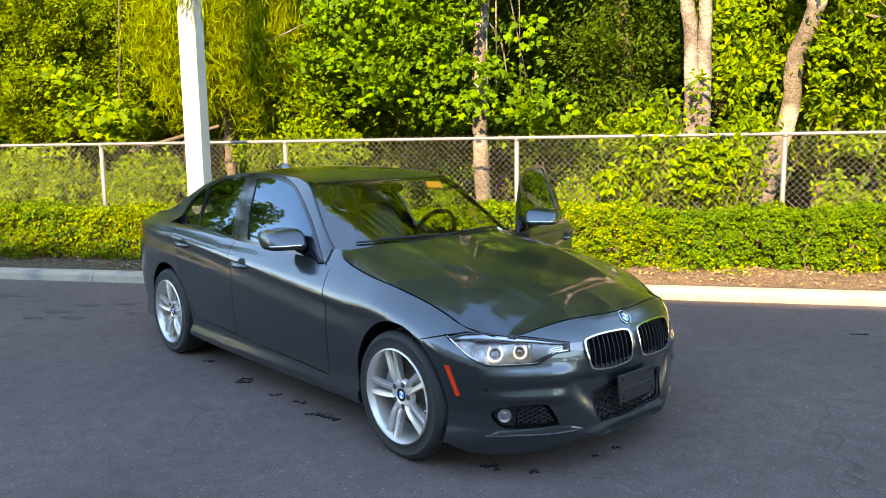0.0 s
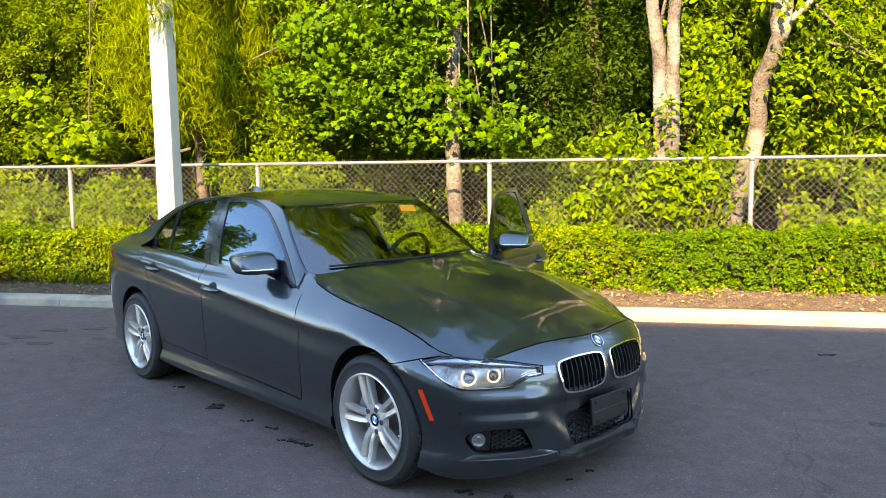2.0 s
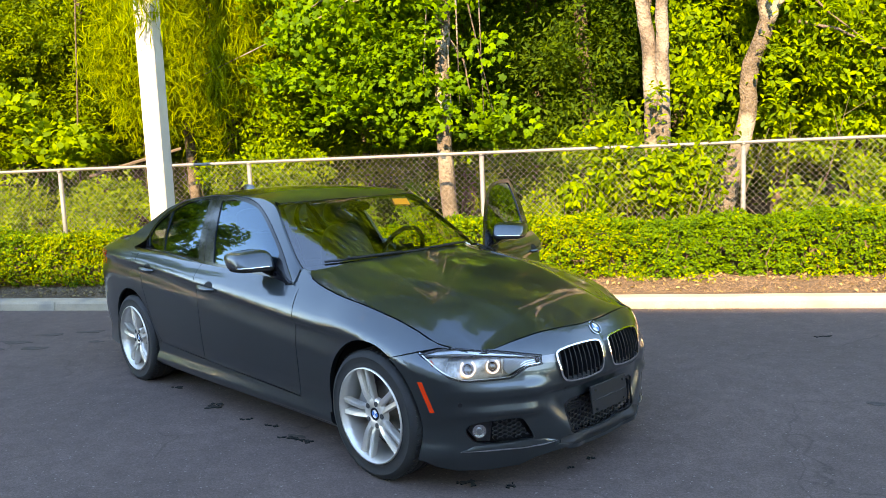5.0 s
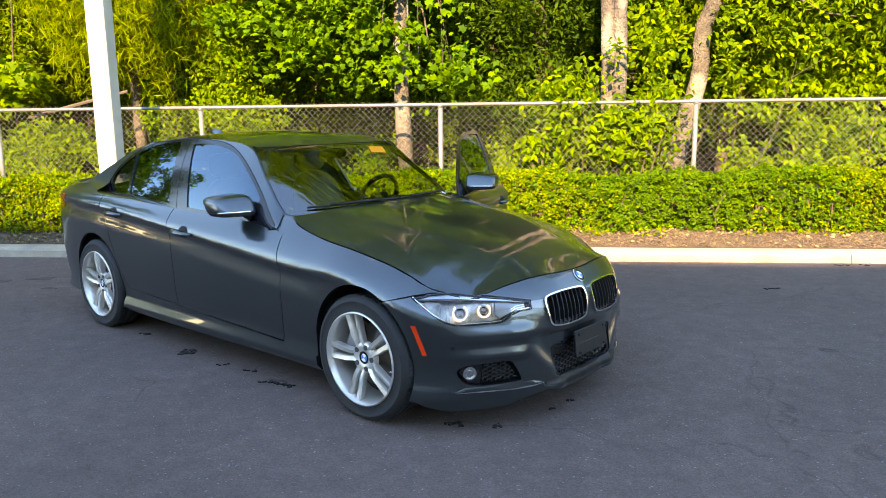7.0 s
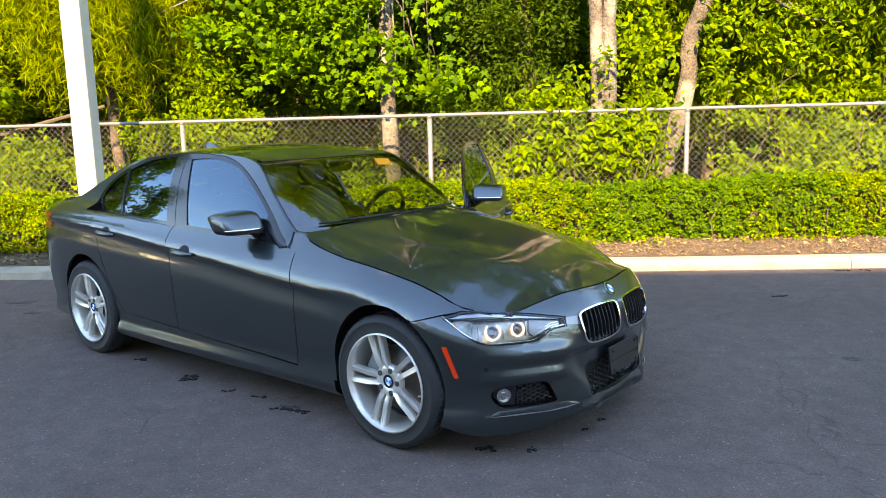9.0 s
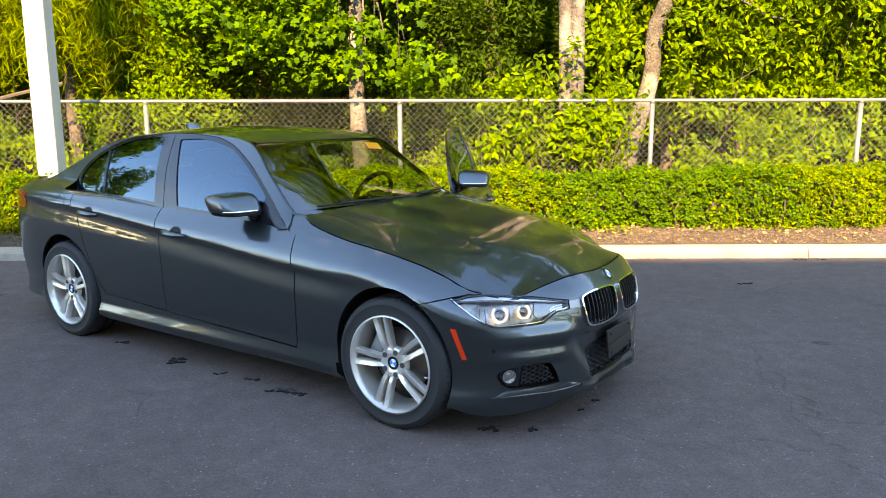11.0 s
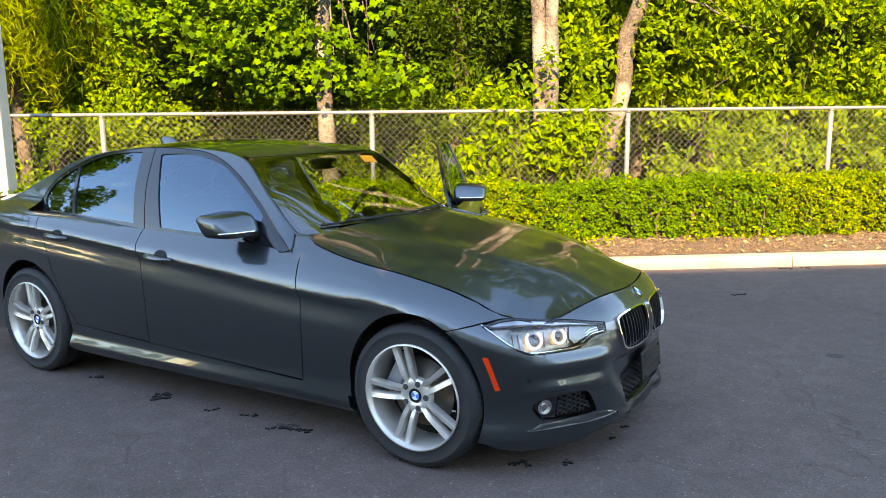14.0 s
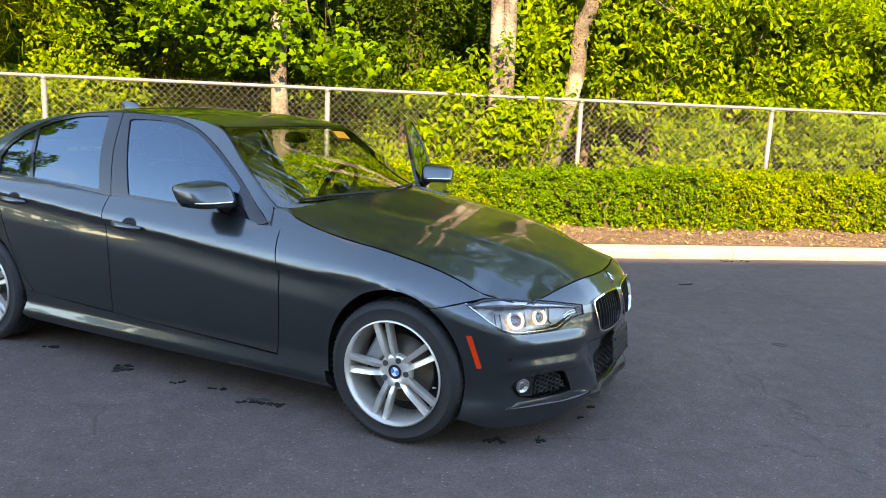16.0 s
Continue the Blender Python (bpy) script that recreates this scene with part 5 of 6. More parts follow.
# -- headlamps --
for sgn in (1, -1):
    lo_, hi_ = LAMP_LOW, LAMP_TOP
    poly = lo_ + hi_
    side = (lambda p: p) if sgn > 0 else mirrored
    hl = panel("headlight", side(poly), sunk(shell2, 0.055), LAMP_GREY, None, "clear twin-lamp headlight with glowing rings", step=0.04, depth=0)
    panel("lens", side(poly), shell2, CLEAR, hl, step=0.03, depth=0.0)
    c = np.mean(np.array(poly), 0)
    inner = [tuple(np.array(p) + np.clip(c - np.array(p), -0.009, 0.009) * np.array((0.7, 0.6))) for p in poly]
    panel("rim", side(poly), sunk(shell2, 0.004), BLACK, hl, holes=[side(inner)], step=0.03, depth=0.05)
    # bright brow along the top
    brow = [(0.445, 0.642), (0.56, 0.663), (0.70, 0.683), (0.85, 0.692), (0.98, 0.690), (1.035, 0.680), (0.95, 0.678), (0.80, 0.676), (0.66, 0.668), (0.55, 0.655)]
    panel("brow", side(brow), sunk(shell2, 0.012), SATIN, hl, "satin brow", step=0.03, depth=0.016)
    # a bright line just inside the lower edge
    low_in_ = [tuple(np.array(p) + np.array((0.0, 0.0085))) for p in LAMP_LOW]
    low_out = [tuple(np.array(p) + np.array((0.0, 0.0045))) for p in LAMP_LOW]
    panel("trim_line", side(low_out + low_in_[::-1]), sunk(shell2, 0.006), CHROME, hl, "chrome line along the lower edge", step=0.03, depth=0.006)
    bowl = [(0.985, 0.650), (0.90, 0.592), (0.84, 0.575), (0.64, 0.573), (0.60, 0.590), (0.615, 0.652), (0.72, 0.668), (0.86, 0.672)]
    panel("reflector_bowl", side(bowl), sunk(shell2, 0.048), LAMP_GREY, hl, "silvered bowl", step=0.03, depth=0.012)
    dark = [(0.455, 0.617), (0.52, 0.606), (0.598, 0.578), (0.622, 0.60), (0.612, 0.655), (0.55, 0.646), (0.46, 0.634)]
    panel("inner_blade", side(dark), sunk(shell2, 0.026), SATIN_DARK, hl, "dark inner blade", step=0.03, depth=0.012)
    for d in (0.0, 0.011):
        acc = [(0.462, 0.620 + d), (0.505, 0.616 + d), (0.535, 0.602 + d), (0.538, 0.605 + d), (0.508, 0.6195 + d), (0.462, 0.6235 + d)]
        panel("accent_line", side(acc), sunk(shell2, 0.020), SATIN, hl, step=0.03, depth=0.004)
    for s0, z0, r in ((0.792, 0.618, 0.034), (0.672, 0.620, 0.032)):
        arc = lambda q, a0, a1, n=26: [(s0 + q * 0.95 * math.cos(radians(a)), z0 + q * math.sin(radians(a))) for a in np.linspace(a0, a1, n)]
        circ = lambda q: side(arc(q, 0, 345, 24))
        horse = arc(r * 1.12, 128, 412) + arc(r * 0.90, 412, 128)
        panel("ring_light", side(horse), sunk(shell2, 0.018), RING_LIGHT, hl, "glowing ring open at the top", step=0.02, depth=0.02)
        panel("projector_barrel", circ(r * 0.86), sunk(shell2, 0.030), SATIN_DARK, hl, holes=[circ(r * 0.70)], step=0.02, depth=0.02)
        panel("projector_lens", circ(r * 0.70), lambda u, v, s0=s0 * sgn, z0=z0, r=r: sunk(shell2, 0.036)(u, v) + np.stack([0.014 * (1 - ((u - s0) ** 2 + (v - z0) ** 2) / (0.7 * r) ** 2), 0 * v, 0 * v], -1), LAMP_LENS, hl, "domed projector glass", step=0.008, depth=0.004)
    for s0, w in ((0.732, 0.010), (0.850, 0.009), (0.885, 0.006), (0.622, 0.006)):
        fin = [(s0 - w, 0.585), (s0 + w, 0.585), (s0 + w * 0.8, 0.655), (s0 - w * 0.8, 0.655)]
        panel("reflector_fin", side(fin), sunk(shell2, 0.036), LAMP_GREY, hl, step=0.03, depth=0.012)
    turn = [(1.025, 0.670), (0.945, 0.612), (0.905, 0.600), (0.895, 0.668), (0.96, 0.676)]
    panel("side_reflector", side(turn), sunk(shell2, 0.030), LAMP_GREY, hl, step=0.03, depth=0.01)
    amb = [(1.006, 0.662), (0.968, 0.634), (0.962, 0.646), (0.985, 0.664)]
    panel("side_bulb", side(amb), sunk(shell2, 0.026), AMBER, hl, "amber bulb behind the lens", step=0.03, depth=0.004)
    mk = [(1.045, 0.556), (1.020, 0.557), (1.0, 0.50), (0.966, 0.412), (0.990, 0.408), (1.020, 0.49)]
    panel("side_marker", side(mk), sunk(shell2, -0.002), AMBER, bumper, "amber side marker", step=0.02, depth=0.006)
for s0, z0 in ((-0.84, 0.450), (-0.30, 0.462), (0.30, 0.462), (0.84, 0.450)):
    circ = [(s0 + 0.011 * math.cos(a), z0 + 0.011 * math.sin(a)) for a in np.linspace(0, 2 * math.pi, 15)[:-1]]
    panel("parking_sensor", circ, sunk(shell2, -0.0015), BLACK, bumper, step=0.02, depth=0.003)

# -- hood --
edge = [(float(p[0]), float(p[1]) - 0.003) for p in shell(np.linspace(S_COWL, S_LAMP, 30), edge_z(out_x(np.linspace(S_COWL, S_LAMP, 30))))]
rear = [(0.865 - 0.165 * (y / 0.722) ** 2, y) for y in np.linspace(-0.70, 0.70, 21)]
front = [(float(hood_front(y)) - 0.003, y) for y in np.linspace(0.62, -0.62, 31)]
panel("hood", [(x, -y) for x, y in edge][::-1] + rear + edge + front, hood, PAINT, label="long sculpted hood mirroring trees", step=0.03, depth=0.02)

# -- sides --
DOOR_F = [(2.066, 0.922), (2.056, 0.86), (2.026, 0.75), (2.014, 0.66), (2.018, 0.48), (2.04, 0.296)]
DOOR_B = [(3.196, 0.957), (3.165, 0.86), (3.130, 0.72), (3.128, 0.55), (3.142, 0.331)]
DOOR_R = [(4.10, 0.985), (4.03, 0.88), (3.978, 0.785), (3.94, 0.66), (3.86, 0.47), (3.780, 0.354)]
belt = spline((0.68, 0.2, -0.42, -0.53, -1.15, -1.5), (0.922, 0.937, 0.955, 0.958, 0.984, 0.992))


def belt_pts(s0, s1, n=12):
    return [(s, float(belt(out_x(s)))) for s in np.linspace(s0, s1, n)]


WIN_FRONT = bend([(-0.30, 0.966), (-0.39, 1.16), (-0.475, 1.350)], 3) + bend([(-0.46, 1.356), (-0.30, 1.362), (-0.15, 1.350), (0.04, 1.306), (0.20, 1.222), (0.33, 1.134), (0.42, 1.066)], 3) + [(0.425, 1.06), (0.425, 0.944)]
WIN_REAR = [(-0.530, 0.975), (-0.60, 1.18), (-0.648, 1.362)] + bend([(-0.66, 1.366), (-0.80, 1.360), (-0.96, 1.340), (-1.10, 1.308), (-1.205, 1.270)], 3) + [(-1.16, 1.13), (-1.105, 0.996)]
WIN_QUARTER = [(-1.135, 0.998), (-1.19, 1.13), (-1.235, 1.262)] + bend([(-1.25, 1.256), (-1.335, 1.214), (-1.415, 1.160), (-1.460, 1.100), (-1.464, 1.052), (-1.425, 1.006)], 3)
RAIL = lambda xs, d: [(float(x), float(rail_z(x)) - d) for x in xs]
POST_LINE = bend([(0.600, 0.950), (0.55, 0.985), (0.45, 1.066), (0.34, 1.149), (0.20, 1.245), (0.03, 1.328), (-0.13, 1.370), (-0.26, 1.381)], 3)
FRAME_F = [(0.655, 0.915)] + POST_LINE + RAIL(np.linspace(-0.32, -0.545, 6), 0.006) + [(-0.50, 1.18), (-0.415, 0.930), (0.1, 0.910), (0.60, 0.900)]
FRAME_R = [(-0.421, 0.930), (-0.506, 1.18)] + RAIL(np.linspace(-0.551, -0.95, 10), 0.006) + bend([(-1.10, 1.334), (-1.25, 1.281), (-1.39, 1.210), (-1.475, 1.135), (-1.508, 1.06), (-1.475, 0.985)], 3) + [(-1.15, 0.960), (-0.8, 0.940)]
HINGE = (0.67, 0.84)
OPEN_ANGLE = -69.0


def turned(f, angle, sg):
    """The surface f, mirrored to the side sg and swung about the front hinge."""
    c, s = math.cos(radians(angle)), math.sin(radians(angle))

    def g(u, v):
        p = f(u, v)
        x, y = p[..., 0] - HINGE[0], p[..., 1] - HINGE[1]
        return np.stack([HINGE[0] + x * c - y * s, HINGE[1] + x * s + y * c, p[..., 2]], -1)
    return g


def place_open(ob):
    """Swings a part, built where the closed left door has it, about the hinge."""
    ob.matrix_local = Matrix.Translation((*HINGE, 0)) @ pose(0, 0, 0, 0, 0, OPEN_ANGLE) @ Matrix.Translation((-HINGE[0], -HINGE[1], 0))
    return ob


def sculpt(name, mat, parent, centre, half, power=2.6, cut=None, nu=28, nv=18, shape=None, label=""):
    """A rounded body: a superellipsoid, trimmed or bent by shape(points)."""
    u, v = np.meshgrid(np.linspace(-math.pi, math.pi, nu + 1), np.linspace(-math.pi / 2, math.pi / 2, nv + 1), indexing="ij")
    sp = lambda a: np.sign(a) * np.abs(a) ** (2 / power)
    p = np.stack([sp(np.cos(v)) * sp(np.cos(u)), sp(np.cos(v)) * sp(np.sin(u)), sp(np.sin(v))], -1) * np.array(half)
    if shape:
        p = shape(p)
    p = p + np.array(centre)
    i = np.arange(p[..., 0].size).reshape(u.shape)
    q = np.stack([i[:-1, :-1], i[1:, :-1], i[1:, 1:], i[:-1, 1:]], -1).reshape(-1, 4)
    me = mesh_from(name, p, q, mat, True)
    bm = bmesh.new()
    bm.from_mesh(me)
    bmesh.ops.remove_doubles(bm, verts=bm.verts, dist=1e-5)
    bmesh.ops.recalc_face_normals(bm, faces=bm.faces)
    bm.to_mesh(me)
    bm.free()
    return part(name, me, None, parent, label)


def wing_mirror(parent, sg):
    """Painted cap over a black lower shell, silver lamp strip, foot on the door."""
    def lean(p):
        q = p.copy()
        k = p[..., 1] * sg / 0.115
        q[..., 2] = -0.032 + (p[..., 2] + 0.032) * np.where(p[..., 2] > -0.032, 1.0 - 0.12 * k, 1.0)
        q[..., 0] = np.maximum(p[..., 0], -0.055) - 0.035 * k - 0.034 * (p[..., 2] / 0.06)
        return q
    def cap(p):
        p = p.copy()
        p[..., 2] = np.maximum(p[..., 2], -0.032)
        return lean(p)
    def tray(p):
        p = p.copy()
        p[..., 2] = np.clip(p[..., 2], -0.052, -0.034)
        return lean(p * np.array((0.97, 0.98, 1.0)))
    c = (0.325, sg * 0.882, 1.024)
    m = sculpt("wing_mirror", PAINT, parent, c, (0.096, 0.110, 0.064), 4.0, shape=cap, label="painted mirror cap over a black shell")
    sculpt("mirror_shell", BLACK, m, c, (0.096, 0.110, 0.064), 4.0, shape=tray)
    yy = np.linspace(-0.07, 0.107, 12)
    pts = lean(np.stack([0.097 * (1 - np.abs(yy / 0.1115) ** 4) ** (1 / 4), sg * yy, np.full(12, -0.026)], -1)) + np.array(c)
    bm = bmesh.new()
    tube(bm, [tuple(q) for q in pts], [0.003] + [0.0065] * 9 + [0.005, 0.003], 8)
    part("turn_signal", bm, CHROME, m, "bright lamp strip", flat=False)
    bm = bmesh.new()
    tube(bm, [(0.405, sg * 0.79, 0.965), (0.385, sg * 0.825, 0.980), (0.355, sg * 0.86, 0.998)], [0.030, 0.021, 0.020], 10)
    part("mirror_foot", bm, BLACK, m, flat=False)
    bm = bmesh.new()
    bmesh.ops.create_cone(bm, cap_ends=True, segments=24, radius1=0.05, radius2=0.05, depth=0.003, matrix=Matrix.Translation((c[0] - 0.062, c[1], c[2])) @ Matrix.Diagonal((1, 2.0, 1, 1)) @ pose(0, 0, 0, 0, 90, 0))
    part("mirror_glass", bm, CHROME, m)
    return m


def handle(parent, sg, s0, z0):
    """A pull handle bowed over a flat near-black disc painted as a shaded hollow."""
    a = np.linspace(-1, 1, 9)
    p = shell(s0 - a * 0.105, np.full(9, z0 - 0.004) + 0.012 * (-a) * 0.4)
    off = 0.032 * (1 - np.abs(a) ** 3) + 0.004
    bm = bmesh.new()
    tube(bm, [(q[0], sg * (q[1] + o), q[2]) for q, o in zip(p, off)], [0.010, 0.015, 0.017, 0.018, 0.018, 0.018, 0.017, 0.015, 0.010], 10)
    h = part("door_handle", bm, PAINT, parent, "painted pull handle", flat=False)
    cup = [(s0 + 0.052 * math.cos(t) - 0.01, z0 + 0.038 * math.sin(t)) for t in np.linspace(0, 2 * math.pi, 21)[:-1]]
    panel("handle_cup", cup, sunk(shell, -0.0015), DARK, h, sg=sg, step=0.02, depth=0.001)
    return h


def skirt(s, z):
    """The sill: upright under the doors, then a ledge that swells towards the rear wheel."""
    p = shell(s, np.full(np.shape(z), 0.335))
    amp = 0.004 + 0.015 * smooth(0.95, -0.75, p[..., 0])
    y = p[..., 1] + amp * smooth(0.290, 0.218, z) - 0.004 * smooth(0.335, 0.29, z) - 0.045 * smooth(0.212, 0.160, z)
    return np.stack([p[..., 0], y, np.asarray(z, float) + 0 * y], -1)


for sg in (-1, 1):
    side_kw = dict(sg=sg)
    # fender
    es = np.linspace(S_LAMP, S_COWL, 36)
    top = [(float(s), float(edge_z(out_x(s))) - 0.003) for s in es]
    fo = arch(S_FW, 121, -8, 24)[0:0] + [(1.2, 0.6575)] + [(1.12, 0.679), (1.066, 0.690), (0.967, 0.699)] + top[1:] + [(2.125, 0.985), (2.112, 0.94), (2.075, 0.929)]
    fo += [(a - GAP, b) for a, b in bend(DOOR_F[1:], 3)] + [(2.037, 0.287), (1.76, 0.264)] + arch(S_FW, -9, 119, 30)
    panel("front_fender", fo, shell, PAINT, None, step=0.018, depth=0.03, **side_kw)
    # the sill with its flared skirt
    so = [(1.765, 0.262), (2.04, 0.285), (3.14, 0.322), (3.80, 0.347)] + arch(S_RW, 176, 203, 6) + [(3.80, 0.168), (1.74, 0.163)]
    panel("sill", so, skirt, PAINT, None, "painted sill with a flared skirt", step=0.03, depth=0.03, edge=0.012, **side_kw)
    # doors
    fd = [(a + GAP, b) for a, b in bend(DOOR_F, 3)] + [(3.142 - GAP, 0.325)] + [(a - GAP, b) for a, b in bend(DOOR_B, 3)][::-1] + belt_pts(3.19, 2.09)
    fd[0] = (fd[0][0], 0.921)
    panel("inner_sill", [(1.9, 0.27), (3.75, 0.31), (3.75, 0.42), (1.9, 0.42)], sunk(shell, 0.035), DARK, None, step=0.1, depth=0, **side_kw)
    door = panel("front_door", fd, shell, PAINT, None, "open driver's door" if sg > 0 else "painted front door", step=0.016, depth=0.03, **side_kw)
    frame_mat = GLOSS_BLACK
    bits = [panel("window_frame", FRAME_F, flank, frame_mat, door, "black window frame", holes=[WIN_FRONT], step=0.04, depth=0.02, sg=sg, edge=0.015),
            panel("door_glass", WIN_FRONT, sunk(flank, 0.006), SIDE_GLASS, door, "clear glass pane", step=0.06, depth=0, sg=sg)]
    wing_mirror(door, sg)
    handle(door, sg, 2.975, 0.828)
    if sg > 0:
        # inside of the open door
        panel("door_card", [(2.12, 0.40), (3.10, 0.40), (3.14, 0.90), (2.12, 0.88)], sunk(shell, 0.07), LEATHER, door, "dark inner trim", step=0.08, depth=0.02, sg=sg)
        place_open(door)
    rd = [(a + GAP, b) for a, b in bend(DOOR_B, 3)] + [(3.78 - GAP, 0.348)] + [(a - GAP, b) for a, b in bend(DOOR_R, 3)][::-1] + belt_pts(4.08, 3.21)
    door2 = panel("rear_door", rd, shell, PAINT, None, "painted rear door", step=0.016, depth=0.03, **side_kw)
    panel("window_frame", FRAME_R, flank, frame_mat, door2, "black window frame", holes=[WIN_REAR, WIN_QUARTER], step=0.04, depth=0.02, sg=sg, edge=0.015)
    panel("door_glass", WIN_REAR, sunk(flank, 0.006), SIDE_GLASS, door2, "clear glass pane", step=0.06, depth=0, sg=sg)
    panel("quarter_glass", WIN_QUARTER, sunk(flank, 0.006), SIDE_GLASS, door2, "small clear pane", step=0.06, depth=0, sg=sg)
    handle(door2, sg, 3.865, 0.882)
    # the painted shoulder below the rear windows
    def belt_loft(x, v):
        x, v = np.asarray(x, float), np.asarray(v, float)[..., None]
        a, b = shell(s_at(x), belt(x) - 0.006), flank(x, np.interp(-x, (0.45, 0.53, 1.10, 1.44, 1.52), (0.955, 0.966, 0.990, 0.997, 1.0)))
        return a * (1 - v) + b * v + np.stack([0 * x, -0.008 + (0.010 + 0.03 * (v * (1 - v))[..., 0]) * smooth(-0.6, -1.0, x), -0.006 + (0.006 + 0.03 * (v * (1 - v))[..., 0]) * smooth(-0.6, -1.0, x)], -1)
    panel("window_ledge", [(-0.47, 0.0), (-0.47, 1.0), (-1.50, 1.0), (-1.50, 0.0)], belt_loft, PAINT, door2, sg=sg, step=0.08, depth=0, edge=0.05)
    # rear quarter with the tail
    qt = [(s, float(np.clip(0.99 + 0.05 * smooth(4.1, 4.5, s), 0, 1.04))) for s in np.linspace(4.115, _s[-1], 24)]
    qo = [(a + GAP, b) for a, b in bend(DOOR_R, 3)][::-1][0:0] + qt + [(_s[-1], 0.25), (4.75, 0.22), (4.60, 0.22)] + arch(S_RW, -14, 176, 34) + [(3.80, 0.352)] + [(a + GAP, b) for a, b in bend(DOOR_R, 3)][::-1]
    q = panel("rear_quarter", qo, shell, PAINT, None, "painted rear quarter and tail", step=0.024, depth=0.02, **side_kw)
    panel("tail_light", [(4.66, 0.965), (4.80, 0.970), (5.05, 0.955), (5.08, 0.86), (4.80, 0.845), (4.69, 0.86)], sunk(shell, -0.003), RED_LENS, q, "red tail light", sg=sg, step=0.04, depth=0.006)
    fl = bend([(4.17, 0.968), (4.40, 0.965), (4.40, 0.845), (4.15, 0.850)], 4, True)
    flo = [tuple(np.mean(np.array(fl), 0) + (np.array(p) - np.mean(np.array(fl), 0)) * 1.02) for p in fl]
    if sg < 0:
        panel("fuel_flap_gap", flo, sunk(shell, -0.0008), DARK, q, holes=[fl], sg=sg, step=0.03, depth=0)
    # the shoulder that runs from the pillar into the quarter
    def shoulder_loft(x, v):
        x, v = np.asarray(x, float), np.asarray(v, float)[..., None]
        zl = 0.955 + 0.03 * smooth(-1.6, -2.0, x)
        zh = np.minimum(1.085, rail_z(x) - 0.004)
        s_, d = s_at(x), 0.01
        a, b = shell(s_, zl), flank(x, zh)
        ta, tb = (a - shell(s_, zl - d)) / d, (flank(x, zh + d) - b) / d
        n = np.linalg.norm(b - a, axis=-1, keepdims=True)
        ta, tb = ta / np.linalg.norm(ta, axis=-1, keepdims=True) * n, tb / np.linalg.norm(tb, axis=-1, keepdims=True) * n
        p = (2 * v ** 3 - 3 * v ** 2 + 1) * a + (v ** 3 - 2 * v ** 2 + v) * ta + (3 * v ** 2 - 2 * v ** 3) * b + (v ** 3 - v ** 2) * tb
        return p + np.stack([0 * x, 0.003 + 0 * x, 0 * x], -1)
    panel("quarter_shoulder", [(-1.42, 0.0), (-1.462, 0.22), (-1.495, 0.5), (-1.508, 1.0), (-2.06, 1.0), (-2.12, 0.5), (-2.14, 0.0)], shoulder_loft, PAINT, q, sg=sg, step=0.03, depth=0, edge=0.02)
    # pillars and roof side
    po = RAIL(np.linspace(-0.96, -1.86, 16), 0.0) + [(-1.95, 1.035), (-1.80, 1.00), (-1.56, 0.955), (-1.478, 0.985)] + bend([(-1.478, 0.985), (-1.512, 1.06), (-1.479, 1.138), (-1.393, 1.214), (-1.252, 1.285), (-1.10, 1.338)], 3)[1:]
    panel("rear_pillar", po, flank, PAINT, None, "painted rear pillar", step=0.03, depth=0.02, edge=0.012, **side_kw)
    jo = [(0.672, 0.915)] + RAIL(np.linspace(0.625, -0.33, 24), 0.0) + [(a, b + 0.004) for a, b in POST_LINE][::-1] + [(0.655, 0.917)]
    panel("front_pillar", jo, flank, PAINT, None, "painted windscreen pillar", step=0.02, depth=0.01, edge=0.01, **side_kw)
    xs = np.linspace(0.66, 0.16, 16)
    strip = [(x, float(rail_y(x))) for x in xs] + [(x, float(rail_y(x))) for x in np.linspace(0.13, -1.88, 30)] + [(x, float(rail_y(x)) - 0.03) for x in np.linspace(-1.88, 0.13, 30)] + [(x, float(rail_y(x)) - 0.013) for x in xs[::-1]]
    panel("cowl_corner", [(2.03, 0.90), (2.03, 0.955), (2.09, 0.985), (2.20, 0.99), (2.17, 0.93), (2.075, 0.90)], sunk(shell, 0.004), PAINT, None, step=0.02, depth=0, **side_kw)
    panel("roof_rail", strip, roof, PAINT, None, step=0.03, depth=0.01, edge=0.012, **side_kw)
    panel("inner_wall", [(0.3, 0.2), (1.02, 0.2), (1.02, 0.60), (0.3, 0.47)], sunk(shell, 0.09), DARK, None, step=0.1, depth=0, **side_kw)
    panel("jamb", [(2.05, 0.31), (3.95, 0.36), (3.95, 0.95), (2.05, 0.90)] if sg < 0 else [(3.10, 0.31), (3.95, 0.36), (3.95, 0.95), (3.17, 0.95)], sunk(shell, 0.04), DARK, None, step=0.1, depth=0, **side_kw)

# -- upper skin --
wtop = [(0.172 + 0.065 * (1 - (y / 0.56) ** 2), y) for y in np.linspace(-0.548, 0.548, 21)]
wside = [(x, float(rail_y(x)) - 0.017) for x in np.linspace(0.19, 0.66, 14)]
wbase = [(0.665 + 0.225 * (1 - (abs(y) / 0.695) ** 2), y) for y in np.linspace(0.69, -0.69, 25)]
ws_out = wtop + wside + wbase + [(x, -y) for x, y in wside][::-1]
ws = panel("windscreen", ws_out, roof, SCREEN_GLASS, None, "clear raked windscreen with trees in it", step=0.05, depth=0)
cen = np.array((0.45, 0.0))
ws_in = [tuple(cen + (np.array(p) - cen) * np.array((0.91, 0.955))) for p in ws_out]
panel("black_border", ws_out, sunk(roof, 0.004), GLOSS_BLACK, ws, holes=[ws_in], step=0.04, depth=0)
